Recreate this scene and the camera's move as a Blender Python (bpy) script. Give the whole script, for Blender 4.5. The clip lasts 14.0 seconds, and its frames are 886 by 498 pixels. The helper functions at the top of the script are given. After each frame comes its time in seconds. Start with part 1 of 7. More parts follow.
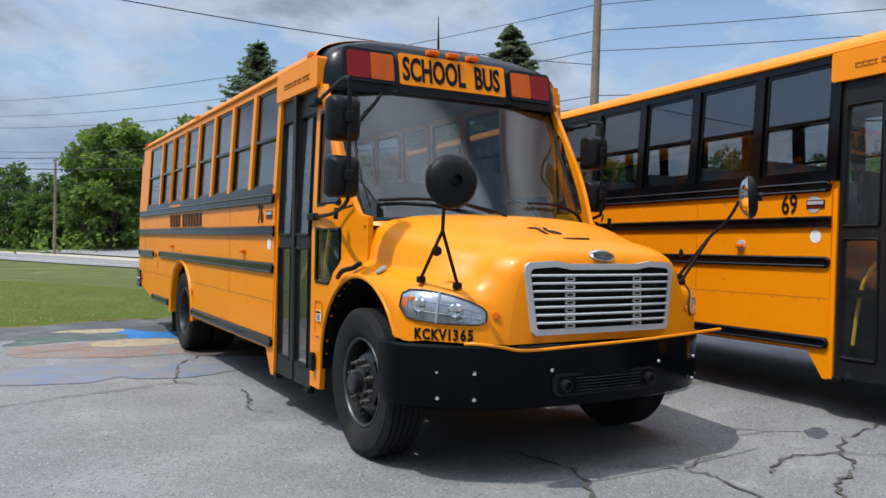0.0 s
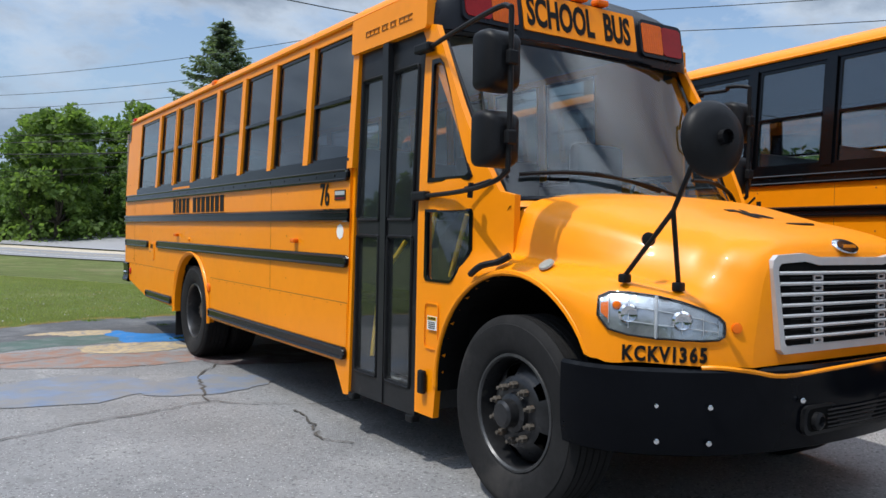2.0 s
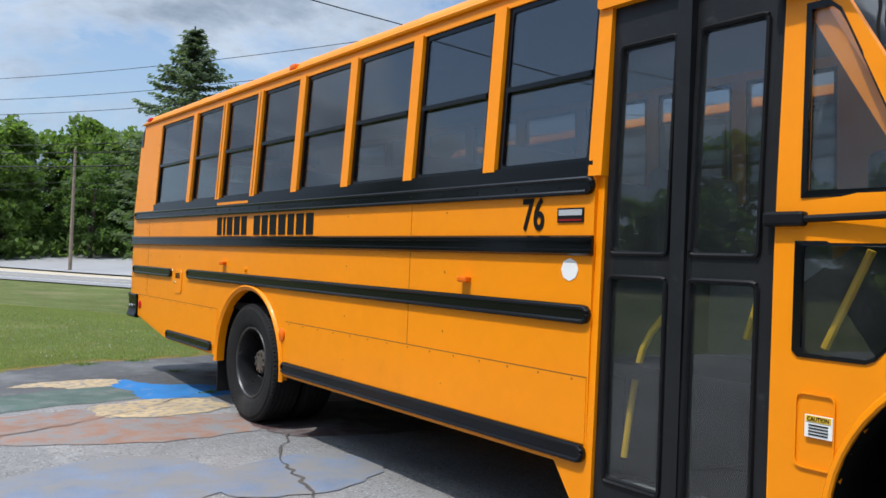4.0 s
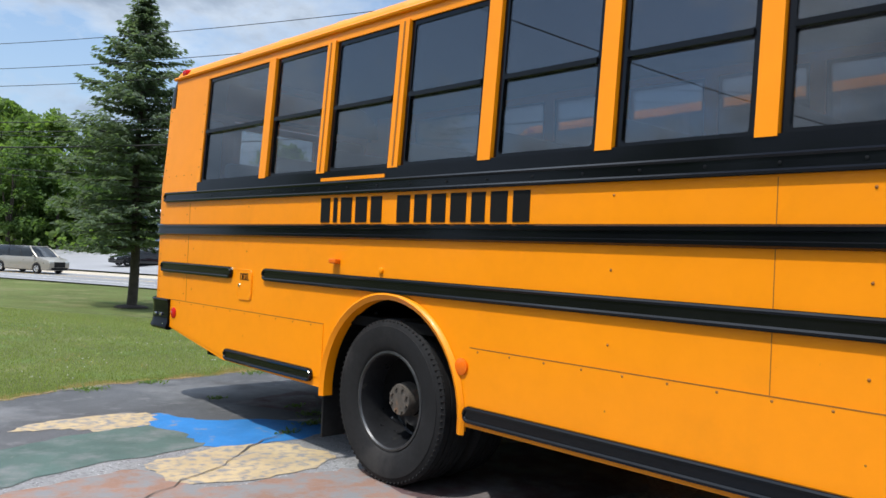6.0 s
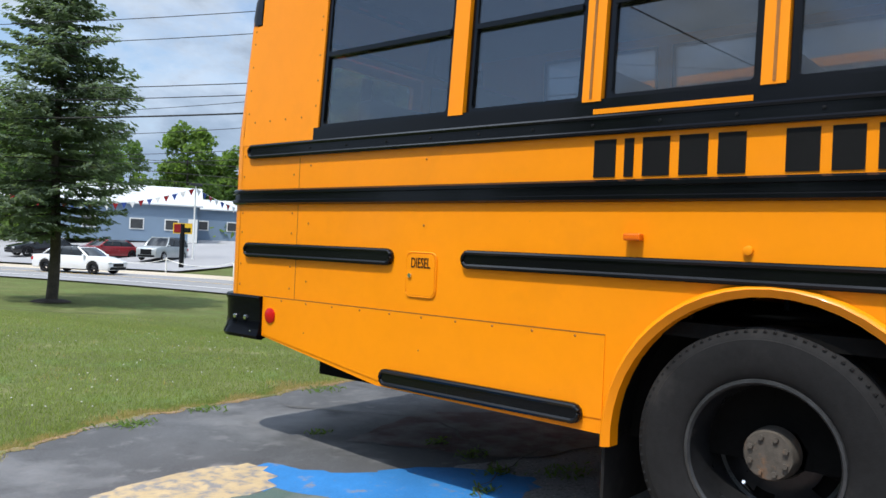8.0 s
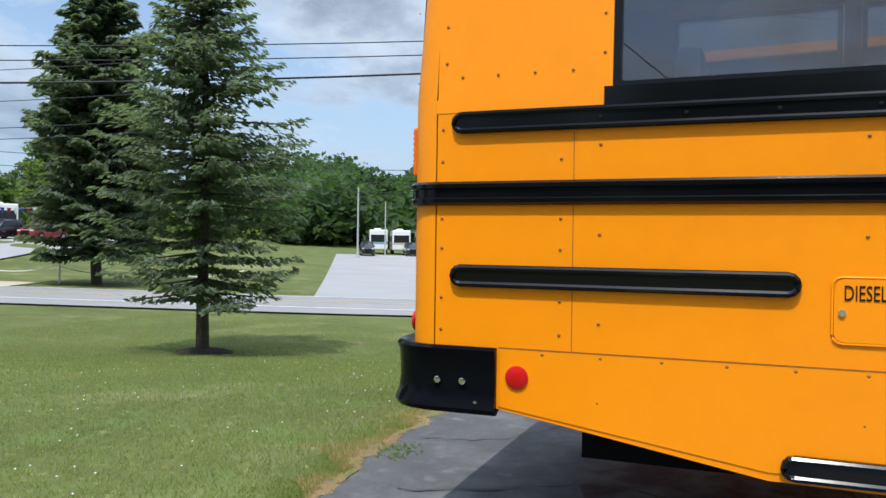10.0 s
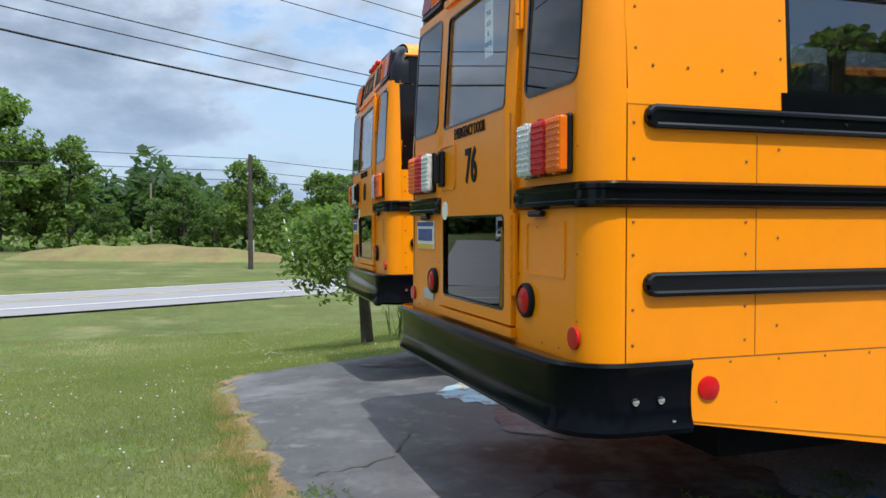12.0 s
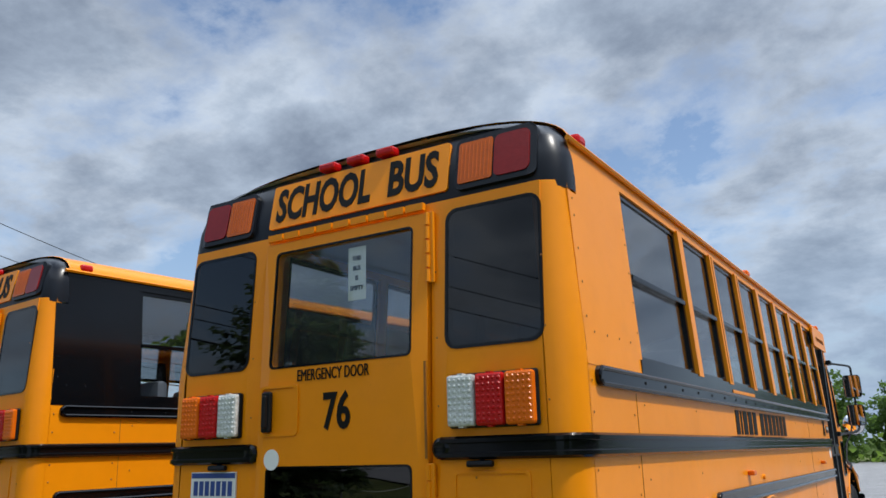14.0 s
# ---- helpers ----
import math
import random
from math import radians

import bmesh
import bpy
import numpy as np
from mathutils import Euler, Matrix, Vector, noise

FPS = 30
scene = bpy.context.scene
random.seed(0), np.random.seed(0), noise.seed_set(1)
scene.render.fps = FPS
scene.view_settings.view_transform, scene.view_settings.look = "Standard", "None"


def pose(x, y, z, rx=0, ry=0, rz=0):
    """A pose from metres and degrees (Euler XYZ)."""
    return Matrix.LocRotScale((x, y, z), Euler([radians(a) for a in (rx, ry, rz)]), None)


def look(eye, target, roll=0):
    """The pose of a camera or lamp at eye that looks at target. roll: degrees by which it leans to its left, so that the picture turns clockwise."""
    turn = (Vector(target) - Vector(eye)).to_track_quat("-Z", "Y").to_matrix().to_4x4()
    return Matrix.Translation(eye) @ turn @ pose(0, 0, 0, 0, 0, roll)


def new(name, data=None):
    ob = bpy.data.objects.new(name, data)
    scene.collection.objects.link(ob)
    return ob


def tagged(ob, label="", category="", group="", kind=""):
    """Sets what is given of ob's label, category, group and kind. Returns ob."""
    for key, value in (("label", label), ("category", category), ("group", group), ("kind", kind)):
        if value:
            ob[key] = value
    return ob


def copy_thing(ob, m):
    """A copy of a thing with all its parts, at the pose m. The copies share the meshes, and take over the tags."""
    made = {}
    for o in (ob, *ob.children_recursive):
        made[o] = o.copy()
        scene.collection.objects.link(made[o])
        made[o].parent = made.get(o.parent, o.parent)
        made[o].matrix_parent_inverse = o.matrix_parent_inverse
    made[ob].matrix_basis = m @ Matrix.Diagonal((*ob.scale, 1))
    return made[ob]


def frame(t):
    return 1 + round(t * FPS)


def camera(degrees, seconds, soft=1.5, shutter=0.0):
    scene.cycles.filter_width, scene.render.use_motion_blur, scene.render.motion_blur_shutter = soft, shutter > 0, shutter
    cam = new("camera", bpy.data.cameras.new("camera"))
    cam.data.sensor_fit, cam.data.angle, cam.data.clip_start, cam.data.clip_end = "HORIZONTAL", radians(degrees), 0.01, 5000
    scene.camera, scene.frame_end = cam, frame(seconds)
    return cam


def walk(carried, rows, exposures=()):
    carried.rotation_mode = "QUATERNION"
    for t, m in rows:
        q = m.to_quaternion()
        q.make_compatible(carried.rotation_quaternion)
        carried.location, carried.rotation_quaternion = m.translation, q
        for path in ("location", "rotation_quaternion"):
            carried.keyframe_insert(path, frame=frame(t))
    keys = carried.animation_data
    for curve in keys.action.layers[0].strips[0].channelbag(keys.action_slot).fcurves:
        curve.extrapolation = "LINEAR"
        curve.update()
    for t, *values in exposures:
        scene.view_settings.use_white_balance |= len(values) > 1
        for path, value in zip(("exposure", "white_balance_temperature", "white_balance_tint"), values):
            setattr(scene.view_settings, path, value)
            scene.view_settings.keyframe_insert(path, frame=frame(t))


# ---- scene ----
from mathutils.bvhtree import BVHTree

cam = camera(58.6, 14.0)
PATH = [
    (0, (-3.363, -4.874, 1.474), (-2.366, -3.14, 1.453), 1.0),
    (0.5, (-3.33, -4.609, 1.455), (-2.34, -2.871, 1.447), 1.4),
    (1, (-3.5, -4.157, 1.417), (-2.494, -2.429, 1.396), 0.9),
    (1.5, (-3.592, -3.693, 1.405), (-2.549, -1.987, 1.365), 0.5),
    (2, (-3.709, -3.134, 1.418), (-2.602, -1.469, 1.379), 1.2),
    (2.5, (-3.844, -2.639, 1.44), (-2.676, -1.015, 1.407), 1.2),
    (3, (-3.914, -1.988, 1.438), (-2.746, -0.365, 1.434), 1.6),
    (5.5, (-4.162, 1.234, 1.418), (-2.826, 2.721, 1.458), 2.7),
    (6, (-4.221, 1.904, 1.395), (-2.857, 3.367, 1.416), 2.6),
    (6.5, (-4.248, 2.539, 1.372), (-2.84, 3.958, 1.385), 2.7),
    (7, (-4.245, 3.276, 1.345), (-2.761, 4.617, 1.331), 2.0),
    (7.5, (-4.237, 3.886, 1.313), (-2.743, 5.216, 1.297), 1.9),
    (8, (-4.244, 4.625, 1.246), (-2.713, 5.912, 1.251), 2.5),
    (8.5, (-4.212, 5.281, 1.228), (-2.624, 6.497, 1.283), 2.6),
    (11, (-4.216, 9.138, 1.387), (-2.24, 9.358, 1.289), 1.4),
    (11.5, (-3.991, 9.734, 1.377), (-1.996, 9.615, 1.291), 1.8),
    (12, (-3.723, 10.385, 1.413), (-1.823, 9.762, 1.357), -0.0),
    (12.5, (-3.424, 10.852, 1.439), (-1.631, 9.966, 1.472), -0.6),
    (13, (-3.197, 11.391, 1.444), (-1.578, 10.223, 1.557), 0.4),
    (13.5, (-2.883, 11.675, 1.471), (-1.532, 10.224, 1.737), 0.3),
    (14, (-2.465, 11.952, 1.507), (-1.436, 10.313, 2.011), -1.4),
]
walk(cam, [(t, look(eye, target, roll)) for t, eye, target, roll in PATH], [(0.0, 0.02), (3.0, 0.06), (5.5, 0.26), (8.5, 0.30), (11.0, 0.28), (12.5, 0.38), (13.5, 0.33), (14.0, 0.05)])

# ---------- light ----------
SUN_TO = Vector((0.51, 0.035, -1.0)).normalized()
world = bpy.data.worlds.new("world")
scene.world = world
world.use_nodes = True
wn, wl = world.node_tree.nodes, world.node_tree.links
wn.clear()
w_out = wn.new("ShaderNodeOutputWorld")
w_sky = wn.new("ShaderNodeTexSky")
w_sky.sky_type, w_sky.sun_disc = "NISHITA", False
w_sky.sun_elevation = math.asin(-SUN_TO.z)
w_sky.sun_rotation = math.atan2(-SUN_TO.x, -SUN_TO.y)
w_sky.air_density, w_sky.dust_density = 1.0, 0.6
bg_sky = wn.new("ShaderNodeBackground")
bg_sky.inputs[1].default_value = 0.15
wl.new(w_sky.outputs[0], bg_sky.inputs[0])
w_tc = wn.new("ShaderNodeTexCoord")
w_sep = wn.new("ShaderNodeSeparateXYZ")
wl.new(w_tc.outputs["Generated"], w_sep.inputs[0])


def wmath(op, a, b=None, c=None):
    n = wn.new("ShaderNodeMath")
    n.operation = op
    for k, v in enumerate((a, b, c)):
        if v is None:
            continue
        if isinstance(v, (int, float)):
            n.inputs[k].default_value = v
        else:
            wl.new(v, n.inputs[k])
    return n.outputs[0]


# clouds lie on a flat layer overhead: project the direction on to it
w_den = wmath("MAXIMUM", wmath("ADD", w_sep.outputs[2], 0.30), 0.05)
w_comb = wn.new("ShaderNodeCombineXYZ")
wl.new(wmath("DIVIDE", w_sep.outputs[0], w_den), w_comb.inputs[0])
wl.new(wmath("DIVIDE", w_sep.outputs[1], w_den), w_comb.inputs[1])


def wnoise(scale, detail, rough, shift, dist=0.3):
    m = wn.new("ShaderNodeMapping")
    m.inputs["Location"].default_value = shift
    wl.new(w_comb.outputs[0], m.inputs[0])
    n = wn.new("ShaderNodeTexNoise")
    n.inputs["Scale"].default_value, n.inputs["Detail"].default_value = scale, detail
    n.inputs["Roughness"].default_value, n.inputs["Distortion"].default_value = rough, dist
    wl.new(m.outputs[0], n.inputs["Vector"])
    return n.outputs[0]


def wramp(value, stops):
    r = wn.new("ShaderNodeValToRGB")
    wl.new(value, r.inputs[0])
    e = r.color_ramp.elements
    while len(e) < len(stops):
        e.new(0.5)
    for k, (p, col) in enumerate(stops):
        e[k].position, e[k].color = p, (*col, 1)
    return r.outputs[0]


thick = wnoise(1.35, 14, 0.60, (2.9, 1.6, 0.0), 0.1)
cover = wramp(thick, [(0.425, (0, 0, 0)), (0.515, (1, 1, 1))])
# thin edges are white, thick hearts grey
body = wramp(thick, [(0.42, (0.80, 0.85, 0.92)), (0.47, (0.60, 0.67, 0.77)), (0.55, (0.38, 0.45, 0.555)), (0.66, (0.20, 0.245, 0.325))])
billow = wramp(wnoise(3.4, 10, 0.6, (5.3, 3.1, 0.0), 0.2), [(0.36, (0.68, 0.69, 0.71)), (0.64, (1.26, 1.25, 1.22))])
w_mul = wn.new("ShaderNodeMix")
w_mul.data_type, w_mul.blend_type = "RGBA", "MULTIPLY"
w_mul.inputs[0].default_value = 1.0
wl.new(body, w_mul.inputs[6])
wl.new(billow, w_mul.inputs[7])
shade = w_mul.outputs[2]
bg_cloud = wn.new("ShaderNodeBackground")


def wstep(lo, hi):
    n = wn.new("ShaderNodeMapRange")
    n.interpolation_type = "SMOOTHSTEP"
    n.inputs[1].default_value, n.inputs[2].default_value = lo, hi
    wl.new(w_sep.outputs[2], n.inputs[0])
    return n.outputs[0]


# the cloud layer overhead, out of view, is brightened to fill the shade; hazy blue-grey towards the horizon
wl.new(wmath("ADD", 1.0, wmath("MULTIPLY", wstep(0.55, 0.88), 4.8)), bg_cloud.inputs[1])
wl.new(shade, bg_cloud.inputs[0])
w_mix = wn.new("ShaderNodeMixShader")
wl.new(wmath("MULTIPLY", cover, 0.9), w_mix.inputs[0])
wl.new(bg_sky.outputs[0], w_mix.inputs[1])
wl.new(bg_cloud.outputs[0], w_mix.inputs[2])
bg_haze = wn.new("ShaderNodeBackground")
bg_haze.inputs[0].default_value = (0.305, 0.42, 0.595, 1)
w_mix2 = wn.new("ShaderNodeMixShader")
wl.new(wmath("MULTIPLY", wmath("SUBTRACT", 1.0, wstep(-0.02, 0.33)), 0.86), w_mix2.inputs[0])
wl.new(w_mix.outputs[0], w_mix2.inputs[1])
wl.new(bg_haze.outputs[0], w_mix2.inputs[2])
wl.new(w_mix2.outputs[0], w_out.inputs[0])

sun = new("sun", bpy.data.lights.new("sun", "SUN"))
sun.data.energy, sun.data.angle, sun.data.color = 3.3, radians(0.6), (1.0, 0.955, 0.88)
sun.matrix_world = look((0, 0, 40), Vector((0, 0, 40)) + SUN_TO)


# ---------- materials ----------
def rgb(c):
    return (*c, 1.0)


def material(name, color, rough=0.5, metal=0.0, dark=0.8, scale=3.0, fine=40.0, bump=0.0, bump_scale=60.0, coat=0.0,
             rough_var=0.1, spots=None, spec=0.5, island=0.0):
    """Base colour varied at two scales, with worn roughness and fine relief."""
    m = bpy.data.materials.new(name)
    m.use_nodes = True
    nt = m.node_tree
    b = nt.nodes["Principled BSDF"]
    tc = nt.nodes.new("ShaderNodeTexCoord")

    def noisy(s, detail=5.0, ro=0.6):
        n = nt.nodes.new("ShaderNodeTexNoise")
        n.inputs["Scale"].default_value, n.inputs["Detail"].default_value = s, detail
        n.inputs["Roughness"].default_value = ro
        nt.links.new(tc.outputs["Object"], n.inputs["Vector"])
        return n.outputs[0]

    def ramp(v, a, c, lo=0.35, hi=0.7):
        r = nt.nodes.new("ShaderNodeValToRGB")
        r.color_ramp.elements[0].position, r.color_ramp.elements[1].position = lo, hi
        r.color_ramp.elements[0].color, r.color_ramp.elements[1].color = a, c
        nt.links.new(v, r.inputs[0])
        return r.outputs[0]

    def mix(kind, f, a, c):
        n = nt.nodes.new("ShaderNodeMix")
        n.data_type, n.blend_type = "RGBA", kind
        for k, v in ((0, f), (6, a), (7, c)):
            if isinstance(v, (float, tuple)):
                n.inputs[k].default_value = v
            else:
                nt.links.new(v, n.inputs[k])
        return n.outputs[2]

    big = ramp(noisy(scale), rgb([x * dark for x in color]), rgb(color))
    col = mix("MULTIPLY", 1.0, big, ramp(noisy(fine, 3), rgb([0.5 + dark / 2] * 3), rgb([1.0] * 3), 0.3, 0.6))
    if spots:
        for tint, s, lo, hi in spots:
            col = mix("MIX", ramp(noisy(s, 7, 0.65), rgb([0] * 3), rgb([1] * 3), lo, hi), col, rgb(tint))
    if island:
        g = nt.nodes.new("ShaderNodeNewGeometry")
        col = mix("MULTIPLY", 1.0, col, ramp(g.outputs["Random Per Island"], rgb([1 - island] * 3), rgb([1.0] * 3), 0.0, 1.0))
    nt.links.new(col, b.inputs["Base Color"])
    rv = nt.nodes.new("ShaderNodeMapRange")
    rv.inputs[3].default_value, rv.inputs[4].default_value = max(0.02, rough - rough_var), min(1.0, rough + rough_var)
    nt.links.new(noisy(scale * 2.3), rv.inputs[0])
    nt.links.new(rv.outputs[0], b.inputs["Roughness"])
    b.inputs["Metallic"].default_value = metal
    b.inputs["Specular IOR Level"].default_value = spec
    b.inputs["Coat Weight"].default_value = coat
    b.inputs["Coat Roughness"].default_value = 0.06
    if bump:
        bp = nt.nodes.new("ShaderNodeBump")
        bp.inputs["Strength"].default_value, bp.inputs["Distance"].default_value = bump, 0.01
        nt.links.new(noisy(bump_scale, 4), bp.inputs["Height"])
        nt.links.new(bp.outputs[0], b.inputs["Normal"])
    return m


def glass(name, tint, gloss=1.0, ior=1.9, dust=0.0):
    """Thin tinted pane: see-through, with a mirror gloss that grows at grazing angles."""
    m = bpy.data.materials.new(name)
    m.use_nodes = True
    nt = m.node_tree
    nt.nodes.clear()
    out, tr = nt.nodes.new("ShaderNodeOutputMaterial"), nt.nodes.new("ShaderNodeBsdfTransparent")
    gl, lw = nt.nodes.new("ShaderNodeBsdfGlossy"), nt.nodes.new("ShaderNodeLayerWeight")
    pw, ma = nt.nodes.new("ShaderNodeMath"), nt.nodes.new("ShaderNodeMath")
    tr.inputs[0].default_value = rgb(tint)
    gl.inputs[0].default_value = rgb([gloss] * 3)
    gl.inputs["Roughness"].default_value = 0.01
    r0 = ((ior - 1) / (ior + 1)) ** 2
    lw.inputs[0].default_value = 0.5
    pw.operation, ma.operation = "POWER", "MULTIPLY_ADD"
    pw.inputs[1].default_value, ma.inputs[1].default_value, ma.inputs[2].default_value = 5.0, 1 - r0, r0
    nt.links.new(lw.outputs["Facing"], pw.inputs[0])
    nt.links.new(pw.outputs[0], ma.inputs[0])
    mx = nt.nodes.new("ShaderNodeMixShader")
    nt.links.new(ma.outputs[0], mx.inputs[0])
    nt.links.new(tr.outputs[0], mx.inputs[1])
    nt.links.new(gl.outputs[0], mx.inputs[2])
    if dust:
        # a thin film of road dust, thicker in streaks
        df, dm = nt.nodes.new("ShaderNodeBsdfDiffuse"), nt.nodes.new("ShaderNodeMixShader")
        df.inputs[0].default_value = (0.62, 0.68, 0.70, 1)
        tc, nz, mr = nt.nodes.new("ShaderNodeTexCoord"), nt.nodes.new("ShaderNodeTexNoise"), nt.nodes.new("ShaderNodeMapRange")
        nz.inputs["Scale"].default_value, nz.inputs["Detail"].default_value, nz.inputs["Distortion"].default_value = 2.2, 5.0, 0.6
        mr.inputs[1].default_value, mr.inputs[2].default_value = 0.3, 0.75
        mr.inputs[3].default_value, mr.inputs[4].default_value = dust * 0.55, dust * 1.6
        nt.links.new(tc.outputs["Object"], nz.inputs["Vector"])
        nt.links.new(nz.outputs[0], mr.inputs[0])
        nt.links.new(mr.outputs[0], dm.inputs[0])
        nt.links.new(mx.outputs[0], dm.inputs[1])
        nt.links.new(df.outputs[0], dm.inputs[2])
        mx = dm
    nt.links.new(mx.outputs[0], out.inputs[0])
    return m


YELLOW = material("bus_yellow", (0.90, 0.278, 0.002), 0.36, dark=0.94, scale=0.9, fine=9, coat=0.10, spec=0.25, bump=0.02, bump_scale=6,
                  spots=[((0.74, 0.235, 0.004), 1.6, 0.58, 0.85), ((0.62, 0.21, 0.01), 34, 0.70, 0.76)])
# rivet heads, seams and header bars are coloured darker than the wall
RIVET = material("dark_rivet", (0.34, 0.12, 0.010), 0.6, dark=0.7, scale=30)
BLACK = material("black_paint", (0.004, 0.0045, 0.006), 0.16, dark=0.7, scale=2, spec=0.22, rough_var=0.06, coat=0.12, bump=0.02, bump_scale=9)
BUMPER = material("bumper_black", (0.004, 0.0048, 0.007), 0.12, dark=0.7, scale=2, spec=0.07, rough_var=0.05, bump=0.02, bump_scale=5)
RIMLIP = material("worn_rim_lip", (0.085, 0.087, 0.092), 0.4, metal=0.6, dark=0.6, scale=9)
BLACKMAT = material("black_plastic", (0.011, 0.0115, 0.013), 0.42, dark=0.7, scale=6, bump=0.08, bump_scale=200, spec=0.16)
CAPBLACK = material("cap_black", (0.010, 0.012, 0.017), 0.3, dark=0.8, scale=3, bump=0.03, bump_scale=30, spec=0.25)
DARKIN = material("interior_dark", (0.055, 0.06, 0.066), 0.8, dark=0.7)
UNDER = material("underbody", (0.010, 0.010, 0.010), 0.9, dark=0.6, scale=4, spec=0.05)
SEATV = material("seat_vinyl", (0.085, 0.10, 0.125), 0.5, dark=0.8, bump=0.05)
CEIL = material("ceiling_panel", (0.50, 0.51, 0.50), 0.5, dark=0.9)
RUBBER = material("tyre_rubber", (0.017, 0.017, 0.018), 0.75, dark=0.7, scale=5, bump=0.1, bump_scale=120,
                  spots=[((0.045, 0.042, 0.04), 2.2, 0.55, 0.8)], spec=0.2)
RIMB = material("rim_black", (0.04, 0.041, 0.045), 0.3, metal=0.5, dark=0.6, scale=6, spots=[((0.10, 0.095, 0.085), 9, 0.6, 0.75)])
HUBM = material("hub_dusty", (0.10, 0.085, 0.07), 0.8, dark=0.6, scale=10, bump=0.2, spots=[((0.16, 0.09, 0.05), 14, 0.55, 0.7)])
SILVER = material("grille_silver", (0.58, 0.59, 0.60), 0.4, metal=0.4, dark=0.9, scale=4)
CHROME = material("chrome", (0.75, 0.76, 0.78), 0.12, metal=1.0, dark=0.9)
STEEL = material("step_steel", (0.55, 0.56, 0.57), 0.4, metal=0.5, dark=0.85)
STEPG = material("step_grey", (0.26, 0.265, 0.27), 0.7, dark=0.8, scale=6)
HANDRAIL = material("yellow_rail", (0.80, 0.50, 0.03), 0.4, dark=0.9)
INK = material("lettering_black", (0.010, 0.010, 0.010), 0.5, dark=0.8, spec=0.12)
DOORF = material("door_frame_black", (0.016, 0.017, 0.019), 0.4, dark=0.7, scale=4, spots=[((0.06, 0.06, 0.06), 7, 0.62, 0.8)], spec=0.25)
REDL = material("red_lens", (0.55, 0.008, 0.008), 0.22, dark=0.85, bump=0.15, bump_scale=90, spec=0.3)
AMBERL = material("amber_lens", (0.85, 0.16, 0.005), 0.22, dark=0.85, bump=0.15, bump_scale=90, spec=0.3)
DKRED = material("dark_red_lens", (0.26, 0.012, 0.012), 0.18, dark=0.8, bump=0.1, bump_scale=80, spec=0.3)
DKAMB = material("dark_amber_lens", (0.62, 0.12, 0.012), 0.2, dark=0.8, bump=0.1, bump_scale=80, spec=0.3)
WHITEL = material("clear_lens", (0.72, 0.74, 0.72), 0.14, dark=0.7, scale=60, bump=0.6, bump_scale=70, coat=0.5)
LAMPIN = material("lamp_reflector", (0.72, 0.75, 0.77), 0.14, metal=0.7, dark=0.6, scale=9, fine=22, bump=0.5, bump_scale=14)
WHITEP = material("white_paint", (0.78, 0.78, 0.76), 0.5, dark=0.92)
PAPER = material("paper", (0.80, 0.80, 0.78), 0.8, dark=0.95)
BLUEP = material("plate_blue", (0.03, 0.07, 0.30), 0.4)
GLASS = glass("window_glass", (0.54, 0.56, 0.58), 1.0, 1.95, 0.003)
DOORGLASS = glass("door_glass", (0.90, 0.92, 0.92), 1.0, 1.58, 0.010)
CLEARGREY = material("clear_grey_lens", (0.33, 0.34, 0.31), 0.3, dark=0.8, scale=20)
CLEARGLASS = glass("clear_window_glass", (0.95, 0.96, 0.96), 1.0, 1.45)
WSGLASS = glass("windshield_glass", (0.64, 0.79, 0.79), 1.0, 1.55, 0.008)
DARKGLASS = glass("dark_glass", (0.13, 0.135, 0.14), 1.0, 1.55)
LENSGLASS = glass("lens_glass", (0.86, 0.88, 0.90), 1.0, 1.5)
MIRROR = material("mirror_face", (0.85, 0.86, 0.87), 0.03, metal=1.0, dark=0.97, rough_var=0.01)


# ---------- mesh helpers ----------
def part(name, bm, mat, parent=None, label="", smooth=False):
    me = bpy.data.meshes.new(name)
    bm.normal_update()
    bm.to_mesh(me)
    bm.free()
    me.materials.append(mat)
    if smooth:
        me.polygons.foreach_set("use_smooth", [True] * len(me.polygons))
        try:
            me.set_sharp_from_angle(angle=radians(38))
        except AttributeError:
            pass
    ob = new(name, me)
    if parent is not None:
        ob.parent = parent
    if label:
        ob["label"] = label
    return ob


def shared(name, me, parent, m):
    ob = new(name, me)
    ob.parent = parent
    ob.matrix_basis = m
    return ob


def box(bm, x0, x1, y0, y1, z0, z1, bevel=0.0):
    vs = [bm.verts.new((x, y, z)) for x in (x0, x1) for y in (y0, y1) for z in (z0, z1)]
    fs = [bm.faces.new([vs[k] for k in f]) for f in ((0, 1, 3, 2), (4, 6, 7, 5), (0, 4, 5, 1), (2, 3, 7, 6), (0, 2, 6, 4), (1, 5, 7, 3))]
    if bevel:
        es = list({e for f in fs for e in f.edges})
        bmesh.ops.bevel(bm, geom=es, offset=bevel, segments=2, affect="EDGES", profile=0.5)
    return bm


def B(*a, **k):
    return box(bmesh.new(), *a, **k)


